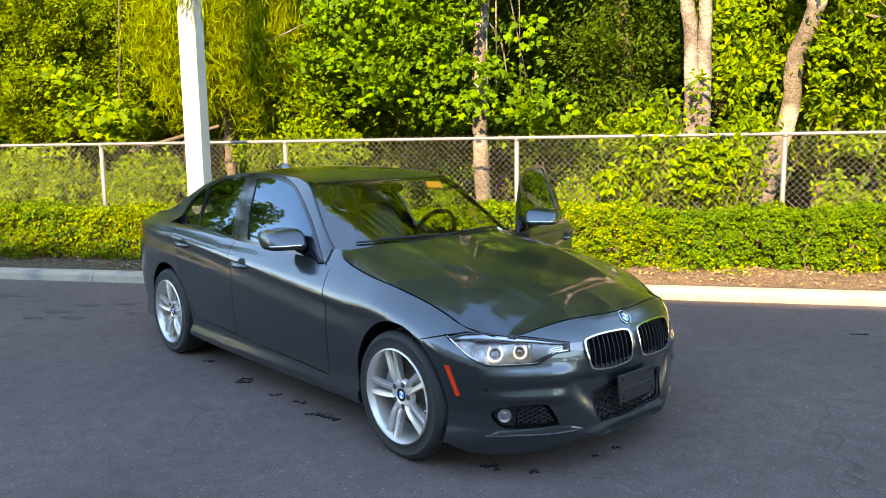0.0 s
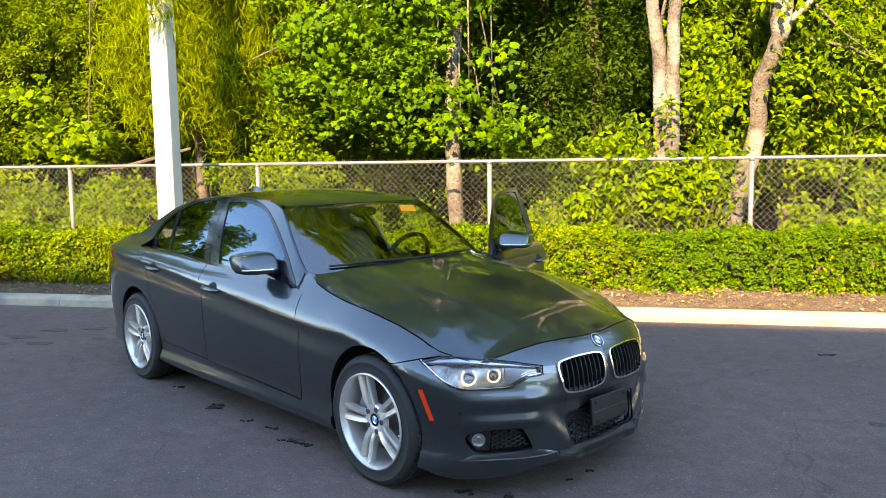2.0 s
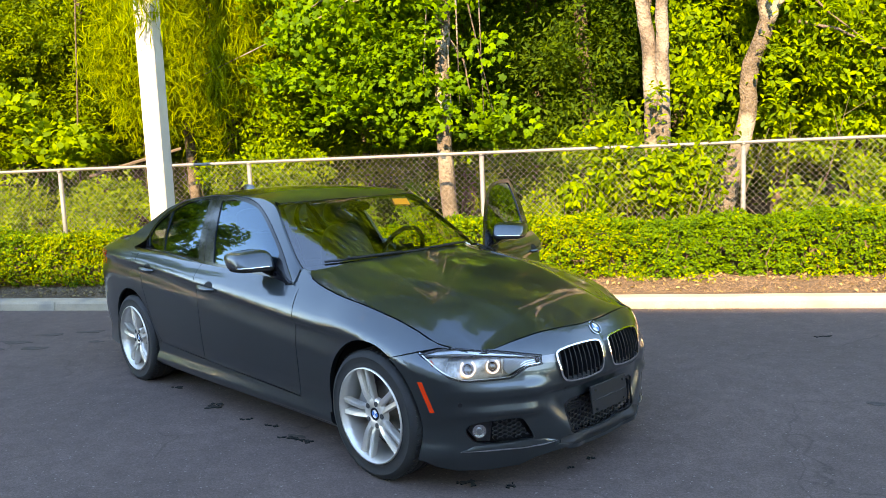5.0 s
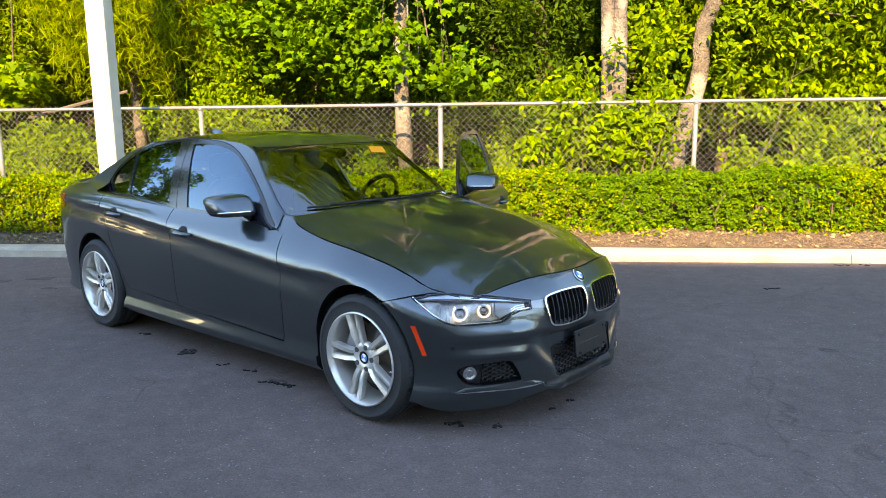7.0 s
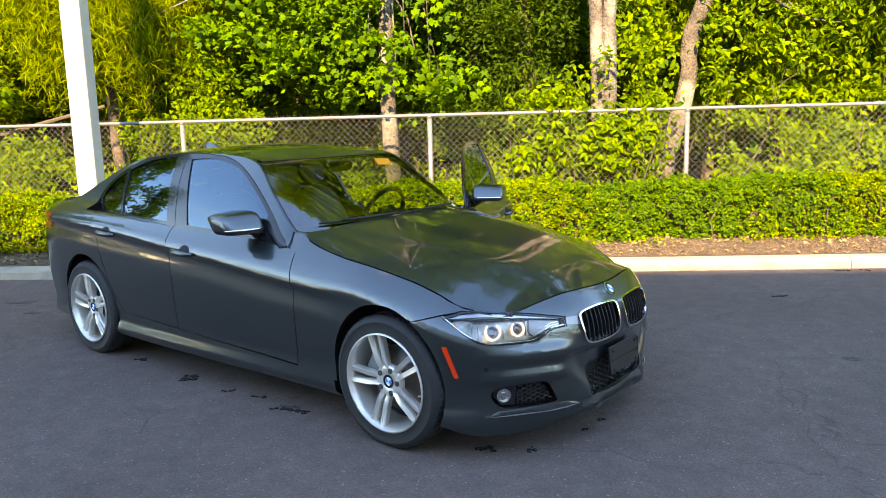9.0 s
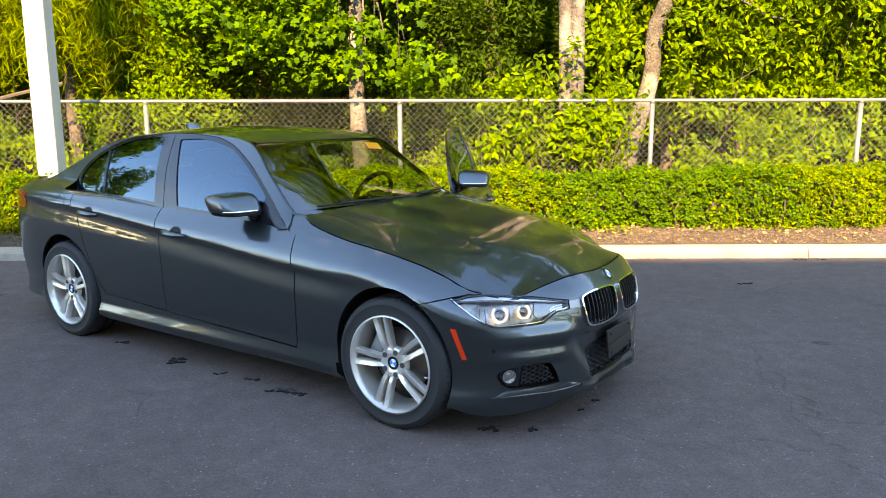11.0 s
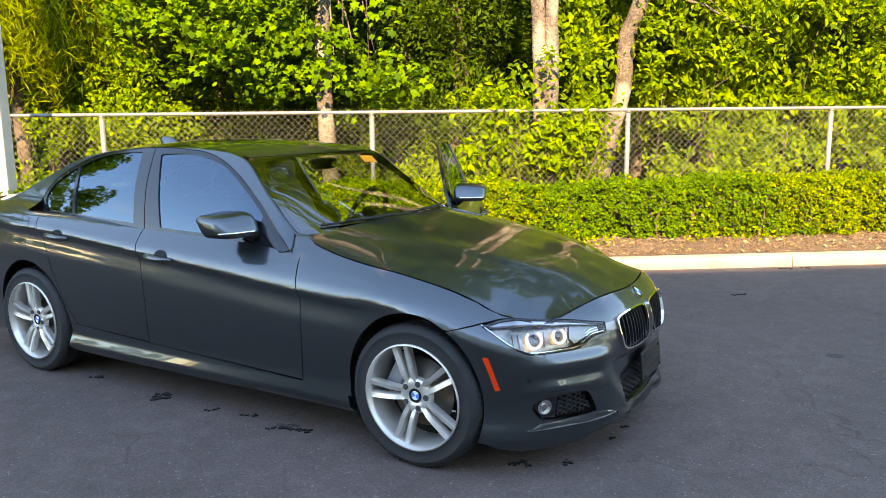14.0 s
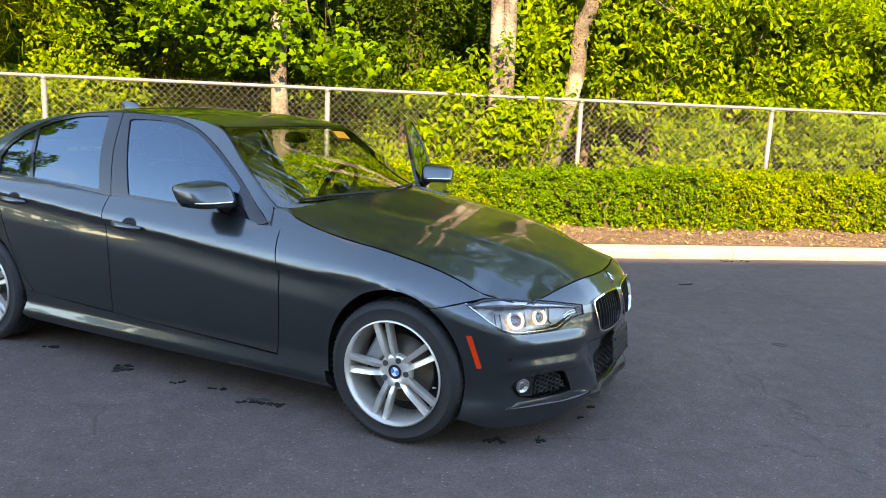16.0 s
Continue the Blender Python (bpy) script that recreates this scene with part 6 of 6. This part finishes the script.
tagp = [(0.275, 0.289), (0.265, 0.433), (0.328, 0.407), (0.339, 0.257)]
panel("paper_tag", tagp, sunk(roof, -0.007), YELLOW_CARD, ws, "yellow paper tag", step=0.05, depth=0.001)
panel("sticker", [(0.688, 0.560), (0.722, 0.545), (0.735, 0.590), (0.700, 0.606)], sunk(roof, -0.006), PAPER, ws, "small white sticker", step=0.05, depth=0.001)
rt = [(0.162 + 0.065 * (1 - (y / 0.56) ** 2), y) for y in np.linspace(-0.545, 0.545, 21)]
rs = [(x, float(rail_y(x)) - 0.034) for x in np.linspace(0.12, -1.12, 24)]
rr = [(-1.12 - 0.05 * (1 - (y / 0.55) ** 2), y) for y in np.linspace(0.53, -0.53, 15)]
panel("roof_panel", rt + rs + rr + [(x, -y) for x, y in rs][::-1], roof, PAINT, None, "painted roof", step=0.04, depth=0.012)
gs = [(x, float(rail_y(x)) - 0.036) for x in np.linspace(-1.15, -1.80, 14)]
gr = [(-1.80 - 0.06 * (1 - (y / 0.63) ** 2), y) for y in np.linspace(0.63, -0.63, 15)]
gt = [(-1.135 - 0.05 * (1 - (y / 0.55) ** 2), y) for y in np.linspace(-0.53, 0.53, 15)]
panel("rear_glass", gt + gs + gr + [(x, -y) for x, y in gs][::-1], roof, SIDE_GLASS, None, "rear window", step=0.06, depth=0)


def deck(x, y):
    x, y = np.asarray(x, float), np.asarray(y, float)
    return np.stack([x, y, 1.040 + 0.02 * smooth(-1.85, -2.3, x) - 0.055 * (np.abs(y) / 0.72) ** 2.5 - 0.05 * smooth(-2.28, -2.42, x)], -1)


panel("trunk_lid", [(-1.80, -0.70), (-1.80, 0.70), (-2.20, 0.68), (-2.36, 0.45), (-2.40, 0.0), (-2.36, -0.45), (-2.20, -0.68)], deck, PAINT, None, step=0.06, depth=0.015)
def swept(p):
    q = p.copy()
    q[..., 0] -= 0.9 * np.maximum(p[..., 2], 0)
    q[..., 1] *= 1 - 0.6 * np.clip(p[..., 2] / 0.04, 0, 1)
    return q


sculpt("antenna_fin", PAINT, car, (-1.10, 0, 1.402), (0.085, 0.024, 0.040), 2.4, shape=swept, label="painted aerial fin on the roof")

# -- cowl and wipers --
panel("cowl", [(0.70, -0.69), (0.80, -0.45), (0.875, -0.2), (0.885, 0.0), (0.875, 0.2), (0.80, 0.45), (0.70, 0.69), (0.60, 0.70), (0.70, 0.3), (0.74, 0.0), (0.70, -0.3), (0.60, -0.70)], lambda x, y: np.stack([x, y, hood(x, y)[..., 2] - 0.030 + 0 * x], -1), BLACK, None, step=0.06, depth=0)
for y0, y1, x0, x1 in ((-0.60, 0.02, 0.735, 0.862), (-0.02, 0.56, 0.872, 0.762)):
    n = 12
    t = np.linspace(0, 1, n)
    yy = y0 + (y1 - y0) * t
    xx = 0.665 + 0.225 * (1 - (np.abs(yy) / 0.695) ** 2) - 0.035
    p = roof(xx, yy)
    bm = bmesh.new()
    tube(bm, [(a, b, c + 0.014) for a, b, c in p], 0.006, 6)
    tube(bm, [(a + 0.012, b, c + 0.020) for a, b, c in p[2:9]], 0.008, 6)
    w = part("wiper", bm, BLACK, car, "black windscreen wiper", flat=False)

# -- floor and wheel houses --
bm = bmesh.new()
box(bm, -2.1, 1.80, -0.60, 0.60, 0.20, 0.30, bevel=0.02)
box(bm, -1.02, 1.02, -0.80, 0.80, 0.21, 0.33, bevel=0.02)
box(bm, 0.88, 0.98, -0.78, 0.78, 0.30, 0.90, bevel=0.02)
box(bm, -2.25, -1.75, -0.62, 0.62, 0.30, 0.98, bevel=0.04)
part("underbody", bm, DARK, car)
for xx in (1.405, -1.405):
    for sg in (-1, 1):
        a = np.linspace(radians(-25), radians(205), 20)
        vs, fs = [], []
        for t in a:
            for yy in (0.835, 0.55):
                vs.append((xx + 0.372 * math.cos(t), sg * yy, 0.322 + 0.402 * math.sin(t)))
        for k in range(len(a) - 1):
            fs.append((2 * k, 2 * k + 1, 2 * k + 3, 2 * k + 2))
        part("wheel_house", mesh_from("wheel_house", vs, fs, DARK), None, car)

# -- wheels --
def lathe(name, prof, mat, parent, sides=48, label=""):
    """A body of rotation about the wheel's axle; prof: (radius, outward)."""
    vs, fs = [], []
    n = len(prof)
    for k in range(sides):
        a = 2 * math.pi * k / sides
        vs += [(r * math.cos(a), -o, r * math.sin(a)) for r, o in prof]
    for k in range(sides):
        j = (k + 1) % sides
        fs += [(k * n + i, k * n + i + 1, j * n + i + 1, j * n + i) for i in range(n - 1)]
    return part(name, mesh_from(name, vs, fs, mat, True), None, parent, label)


def wheel():
    w = lathe("wheel", [(0.238, 0.028), (0.2445, 0.026), (0.2445, 0.018), (0.236, 0.012), (0.232, -0.02), (0.222, -0.05), (0.218, -0.13), (0.225, -0.18)], ALLOY, car, 64, "silver five-twin-spoke alloy wheel")
    tyre = lathe("tyre", [(0.236, -0.19), (0.255, -0.205), (0.30, -0.205), (0.322, -0.195), (0.329, -0.17), (0.3305, -0.155), (0.3235, -0.152), (0.3235, -0.146), (0.331, -0.143), (0.3315, -0.11), (0.3245, -0.107), (0.3245, -0.099), (0.332, -0.096),
                         (0.3315, -0.06), (0.3245, -0.057), (0.3245, -0.051), (0.3305, -0.048), (0.329, -0.02), (0.325, -0.002), (0.314, 0.014), (0.300, 0.0195), (0.297, 0.0215), (0.294, 0.0215), (0.291, 0.0195), (0.270, 0.021), (0.254, 0.018), (0.2475, 0.021), (0.245, 0.020)], RUBBER, w, 72, "black low-profile tyre")
    # tread cuts on the shoulder
    bm = bmesh.new()
    for k in range(72):
        a = 2 * math.pi * k / 72
        m = pose(0, 0, 0, 0, -math.degrees(a), 0) @ Matrix.Translation((0.3285, 0.022, 0))
        box(bm, -0.0005, 0.0034, -0.022, 0.022, -0.0035, 0.0035, m)
    tagged(part("tread_block", bm, RUBBER, tyre), kind="stuff")
    disc = lathe("brake_disc", [(0.05, -0.045), (0.075, -0.045), (0.08, -0.075), (0.158, -0.078), (0.160, -0.098), (0.08, -0.10)], DISC, w, 48, "worn steel brake disc")
    lathe("backing_plate", [(0.02, -0.125), (0.215, -0.128)], DARK, w, 32)
    bm = bmesh.new()
    m = pose(0, 0, 0, 0, -152, 0)
    box(bm, 0.095, 0.178, 0.052, 0.135, -0.085, 0.085, m, 0.014)
    part("caliper", bm, CALIPER, w, "grey brake caliper")
    bm = bmesh.new()
    n = 9
    for k in range(5):
        for side in (1, -1):
            rows = []
            for i in range(n):
                t = i / (n - 1)
                r = 0.052 + 0.186 * t
                ang = radians(180 + 72 * k)
                half = 0.0130 + 0.0020 * t
                face = -0.008 + 0.016 * smooth(0.0, 0.35, t) - 0.004 * t
                d, q = np.array((math.cos(ang), 0, math.sin(ang))), np.array((-math.sin(ang), 0, math.cos(ang)))
                c = d * r * (1 - 0.012 * t) + q * side * (0.0165 + 0.0135 * t)
                # inner flank falls towards the slot, outer one is steep
                sec = [(half * -1.0 * side, -0.030), (half * -1.0 * side, face - 0.016), (half * -0.75 * side, face - 0.006), (half * 0.1 * side, face - 0.003), (half * 0.72 * side, face), (half * 1.0 * side, face - 0.010), (half * 1.0 * side, -0.034)]
                rows.append([bm.verts.new(c + q * a + np.array((0, -b, 0))) for a, b in sec])
            for ra, rb in zip(rows, rows[1:]):
                for a in range(len(ra) - 1):
                    bm.faces.new((ra[a], ra[a + 1], rb[a + 1], rb[a]))
    bmesh.ops.recalc_face_normals(bm, faces=bm.faces)
    spokes = part("spoke_star", bm, ALLOY, w, "silver twin spokes")
    hub = lathe("hub", [(0.0, -0.016), (0.034, -0.015), (0.040, -0.012), (0.052, -0.009), (0.072, -0.010), (0.080, -0.016), (0.085, -0.036)], ALLOY, w, 40)
    for k in range(5):
        a = radians(180 + 36 + 72 * k)
        bm = bmesh.new()
        # dark discs on the hub paint the shade of the bolt holes
        bmesh.ops.create_cone(bm, cap_ends=True, segments=16, radius1=0.0135, radius2=0.0135, depth=0.004, matrix=Matrix.Translation((0.0585 * math.cos(a), 0.0075, 0.0585 * math.sin(a))) @ pose(0, 0, 0, 90, 0, 0))
        part("bolt_recess", bm, CALIPER_DARK, hub)
    f = lambda u, v: np.stack([np.asarray(u, float), 0 * np.asarray(u, float), np.asarray(v, float)], -1)
    def disc_part(name, r0, r1, a0, a1, y, mat, parent, n=24):
        aa = np.linspace(a0, a1, n)
        vs = [(r * math.cos(t), y, r * math.sin(t)) for t in aa for r in (r0, r1)]
        fs = [(2 * i, 2 * i + 1, 2 * i + 3, 2 * i + 2) for i in range(n - 1)]
        return part(name, mesh_from(name, vs, fs, mat), None, parent)
    cap = disc_part("centre_cap", 0.0, 0.033, 0, 2 * math.pi, 0.0125, GLOSS_BLACK, w)
    tagged(cap, "centre cap with a blue and white emblem")
    disc_part("cap_ring", 0.031, 0.034, 0, 2 * math.pi, 0.0118, CHROME, cap)
    for k in range(4):
        disc_part("emblem_quarter", 0.0, 0.021, math.pi / 2 * k + 0.6, math.pi / 2 * (k + 1) + 0.6, 0.0118, BLUE if k % 2 else WHITE, cap, 8)
    bm = bmesh.new()
    tube(bm, [(0.212, 0.004, -0.03), (0.200, -0.006, -0.028)], 0.004, 8)
    part("valve", bm, SATIN, w, flat=False)
    return w


def copy_part(ob, m):
    made = {}
    for o in (ob, *ob.children_recursive):
        made[o] = o.copy()
        scene.collection.objects.link(made[o])
        made[o].parent = made.get(o.parent, o.parent)
    made[ob].matrix_basis = m
    return made[ob]


w = wheel()
w.matrix_basis = pose(1.405, -0.872, 0.325)
copy_part(w, pose(-1.405, -0.876, 0.325, 0, 12, 0))
copy_part(w, pose(1.405, 0.872, 0.325, 0, 0, 180))
copy_part(w, pose(-1.405, 0.876, 0.325, 0, 0, 180))

# -- cabin --
panel("dashboard", [(0.86, -0.66), (0.86, 0.66), (0.40, 0.70), (0.34, 0.4), (0.36, 0.0), (0.34, -0.4), (0.40, -0.70)],
             lambda x, y: np.stack([x, y, 0.955 - 0.03 * smooth(0.5, 0.86, x) + 0.035 * np.exp(-((y - 0.37) / 0.2) ** 2) * smooth(0.75, 0.45, x) - 0.10 * smooth(0.46, 0.34, x)], -1), DASH, None, "dark dashboard", step=0.06, depth=0.25)
bm = bmesh.new()
tube(bm, [(0, 0.185 * math.cos(a), 0.185 * math.sin(a)) for a in np.linspace(0, 2 * math.pi, 33)], 0.016, 8, False)
st = part("steering_wheel", bm, LEATHER, car, "black steering wheel", flat=False)
st.matrix_local = pose(0.27, 0.37, 0.945, 0, 24, 0)
bm = bmesh.new()
box(bm, -0.01, 0.035, -0.075, 0.075, -0.06, 0.06, bevel=0.02)
for a in (0, 180, 270):
    box(bm, -0.008, 0.008, 0.05, 0.175, -0.02, 0.02, pose(0, 0, 0, a, 0, 0), 0.004)
part("wheel_hub", bm, DASH, st)


def front_seat(y):
    s = sculpt("front_seat", LEATHER, car, (-0.02, y, 0.50), (0.27, 0.25, 0.11), 3.5, label="black leather front seat")
    def tilt(p):
        q = p.copy()
        q[..., 0] = p[..., 0] - 0.30 * (p[..., 2] + 0.32)
        q[..., 1] = p[..., 1] * (1 - 0.25 * np.clip(p[..., 2] / 0.34, 0, 1))
        return q
    sculpt("backrest", LEATHER, s, (-0.24, y, 0.80), (0.085, 0.25, 0.32), 3.2, shape=tilt)
    sculpt("headrest", LEATHER, s, (-0.46, y, 1.205), (0.05, 0.13, 0.085), 3.0)
    bm = bmesh.new()
    for d in (-0.06, 0.06):
        tube(bm, [(-0.435, y + d, 1.06), (-0.455, y + d, 1.16)], 0.007, 6)
    part("headrest_post", bm, CHROME, s)


front_seat(0.37)
front_seat(-0.37)
rs_ = sculpt("rear_seat", LEATHER, car, (-0.95, 0, 0.52), (0.28, 0.62, 0.12), 4.0, label="black leather rear bench")
sculpt("backrest", LEATHER, rs_, (-1.28, 0, 0.80), (0.09, 0.62, 0.30), 3.6, shape=lambda p: p - np.stack([0.35 * (p[..., 2] + 0.3), 0 * p[..., 0], 0 * p[..., 0]], -1))
for yy in (-0.36, 0.36):
    sculpt("headrest", LEATHER, rs_, (-1.45, yy, 1.12), (0.05, 0.12, 0.06), 3.0)
sculpt("inside_mirror", GLOSS_BLACK, car, (0.235, 0.0, 1.285), (0.02, 0.12, 0.035), 3.0, label="black rear-view mirror")
panel("parcel_shelf", [(-1.45, -0.58), (-1.45, 0.58), (-1.82, 0.62), (-1.82, -0.62)], lambda x, y: np.stack([x, y, 1.0 + 0 * x], -1), LEATHER, None, step=0.1, depth=0.02)
panel("headliner", [(0.12, -0.52), (0.12, 0.52), (-1.10, 0.50), (-1.10, -0.50)], sunk(roof, 0.03), DASH, None, "grey headliner", step=0.1, depth=0)

# ---- small things on the ground ----
STAIN = material("damp_stain", (0.055, 0.040, 0.034), 0.9, vary=0.4, grain=0.3, scale=20)
DIRT = material("dark_dirt", (0.007, 0.006, 0.005), 0.9, vary=0.4, grain=0.3, scale=40)
rng = np.random.default_rng(41)


def crumb(x, y, r, stretch, turn, label="dark crumb of dirt on the asphalt"):
    """A flat ragged flake."""
    n, big = 9, r > 0.034
    a = np.linspace(0, 2 * math.pi, n + 1)[:-1]
    rr = r * rng.uniform(0.4, 1.2, n)
    h = 0.0015 if big else 0.005
    bm = bmesh.new()
    top = [bm.verts.new((stretch * q * math.cos(t), q * math.sin(t), h + rng.uniform(0, 0.6 * h))) for q, t in zip(rr, a)]
    bot = [bm.verts.new((v.co.x, v.co.y, 0.0005)) for v in top]
    bm.faces.new(top)
    for i in range(n):
        bm.faces.new((top[i - 1], bot[i - 1], bot[i], top[i]))
    me = bpy.data.meshes.new("dirt_flake")
    bm.normal_update()
    bm.to_mesh(me)
    bm.free()
    me.materials.append(STAIN if big else DIRT)
    o = new("dirt_flake", me)
    o.matrix_world = pose(x, y, 0, 0, 0, turn)
    return tagged(o, label, "dirt", "dirt flakes on the road")


CRUMBS = [(1.11, -1.56, 0.032, 1.0, 0), (1.34, -1.57, 0.02, 1, 20), (1.72, -1.19, 0.019, 1.2, 0), (1.62, -1.32, 0.012, 1, 0), (0.03, -1.0, 0.035, 1.8, -20), (-0.2, -0.84, 0.022, 1.6, -15), (-0.75, -0.47, 0.032, 1.8, 5), (-0.41, -0.74, 0.015, 1.5, 0), (-1.22, -0.11, 0.022, 2, 0), (0.12, -1.08, 0.02, 1.4, -20), (-3.55, 1.54, 0.076, 2.2, 5), (-3.18, 1.66, 0.088, 2.0, 8), (-3.64, 1.21, 0.099, 2.2, 0)]
CRUMBS += [(-3.68, 0.95, 0.061, 2.0, 0), (-4.76, 1.82, 0.127, 1.6, 0), (-3.3, 1.01, 0.071, 2.2, 0), (-2.87, 1.26, 0.047, 2.0, 0), (0.11, -1.07, 0.021, 2, -15), (3.41, -0.19, 0.038, 2.0, -10), (-0.74, -0.53, 0.027, 2.2, 10), (-0.02, -1.03, 0.018, 2, 0), (4.61, 2.62, 0.026, 1.5, 0), (4.84, 2.63, 0.026, 1.5, 0), (6.02, 2.69, 0.035, 1.6, 0), (3.62, 1.56, 0.027, 1.6, 0)]
for x, y, r, st, tu in CRUMBS:
    if r > 0.034:
        crumb(x, y, r, st, tu, "faint dark stain on the asphalt")
        continue
    # a few crumbs lie close together
    for k in range(5):
        a, b = st * r * rng.normal(0, 0.9), r * rng.normal(0, 0.45)
        c, d = math.cos(radians(tu)), math.sin(radians(tu))
        crumb(x + a * c - b * d, y + a * d + b * c, r * rng.uniform(0.25, 0.65), st, tu + rng.uniform(-40, 40))

# fine grit and pale bits over the road near the car
N = 1800
P = np.stack([rng.uniform(-3.5, 4.5, N), rng.uniform(-4.6, 2.6, N), np.full(N, 0.002)], 1)
v = P[:, None, :] + rng.normal(0, 1, (N, 4, 3)) * np.array((0.0035, 0.0035, 0.001)) * rng.uniform(0.4, 1.3, (N, 1, 1))
v[:, :, 2] = np.abs(v[:, :, 2])
f = (np.arange(N) * 4)[:, None, None] + np.array([[(0, 1, 2), (0, 2, 3), (0, 3, 1), (1, 3, 2)]])
GRIT = material("pale_grit", (0.21, 0.18, 0.16), 0.9, per="island")
tagged(new("grit", mesh_from("grit", v.reshape(-1, 3), f.reshape(-1, 3), GRIT)), "loose pale grit on the asphalt", "grit", kind="stuff")

# debris in the gutter
N = 1500
x = np.concatenate([rng.normal(2.7, 0.45, 500), rng.uniform(-7, 8, 1000)])
P = np.stack([x, KERB_Y - np.abs(rng.normal(0, 0.05, N)) - 0.005, np.full(N, 0.006)], 1)
P[:, 1] -= 0.06 * np.exp(-((x - 2.7) / 0.4) ** 2) * rng.uniform(0, 1, N)
tagged(new("gutter_litter", leaves("gutter_litter", P, 0.028, CHIPS, rng, face=(0, 0, 1), spread=0.5, shape="narrow")), "dry needles and bits along the kerb", "litter", kind="stuff")

# bark chips and fallen leaves on the bed
N = 52000
P = np.stack([rng.uniform(-9, 10, N), rng.uniform(KERB_Y + 0.2, 4.3, N), np.zeros(N)], 1)
P[:, 2] = 0.118 + 0.06 * np.clip((P[:, 1] - KERB_Y - 0.2) / 1.0, 0, 1) + rng.uniform(0, 0.012, N)
tagged(new("bark_mulch", leaves("bark_mulch", P, 0.040, CHIPS, rng, face=(0, 0, 1), spread=0.45, shape="narrow")), "shredded brown bark mulch", "mulch", kind="stuff")
N = 2600
P = np.stack([rng.uniform(-9, 10, N), rng.uniform(KERB_Y + 0.2, 4.2, N), np.zeros(N)], 1)
P[:, 2] = 0.132 + 0.06 * np.clip((P[:, 1] - KERB_Y - 0.2) / 1.0, 0, 1)
tagged(new("fallen_leaves", leaves("fallen_leaves", P, 0.043, DEAD_LEAF, rng, face=(0, 0, 1), spread=0.45, shape="box")), "dry fallen leaves on the mulch", "leaves", kind="stuff")

# shoots of grass and weed that stand out of the mulch
P = np.concatenate([np.stack([rng.normal(cx, 0.10, 60), rng.normal(cy, 0.08, 60), 0.15 + rng.uniform(0, 0.12, 60)], 1) for cx, cy in ((2.25, 3.5), (2.9, 3.45), (4.9, 3.6), (-1.8, 3.3), (4.1, 3.55))])
tagged(new("weed_shoots", leaves("weed_shoots", P, 0.036, LEAF_HEDGE_PALE, rng, spread=0.7)), "small bright weed shoots in the mulch", "weeds", kind="stuff")
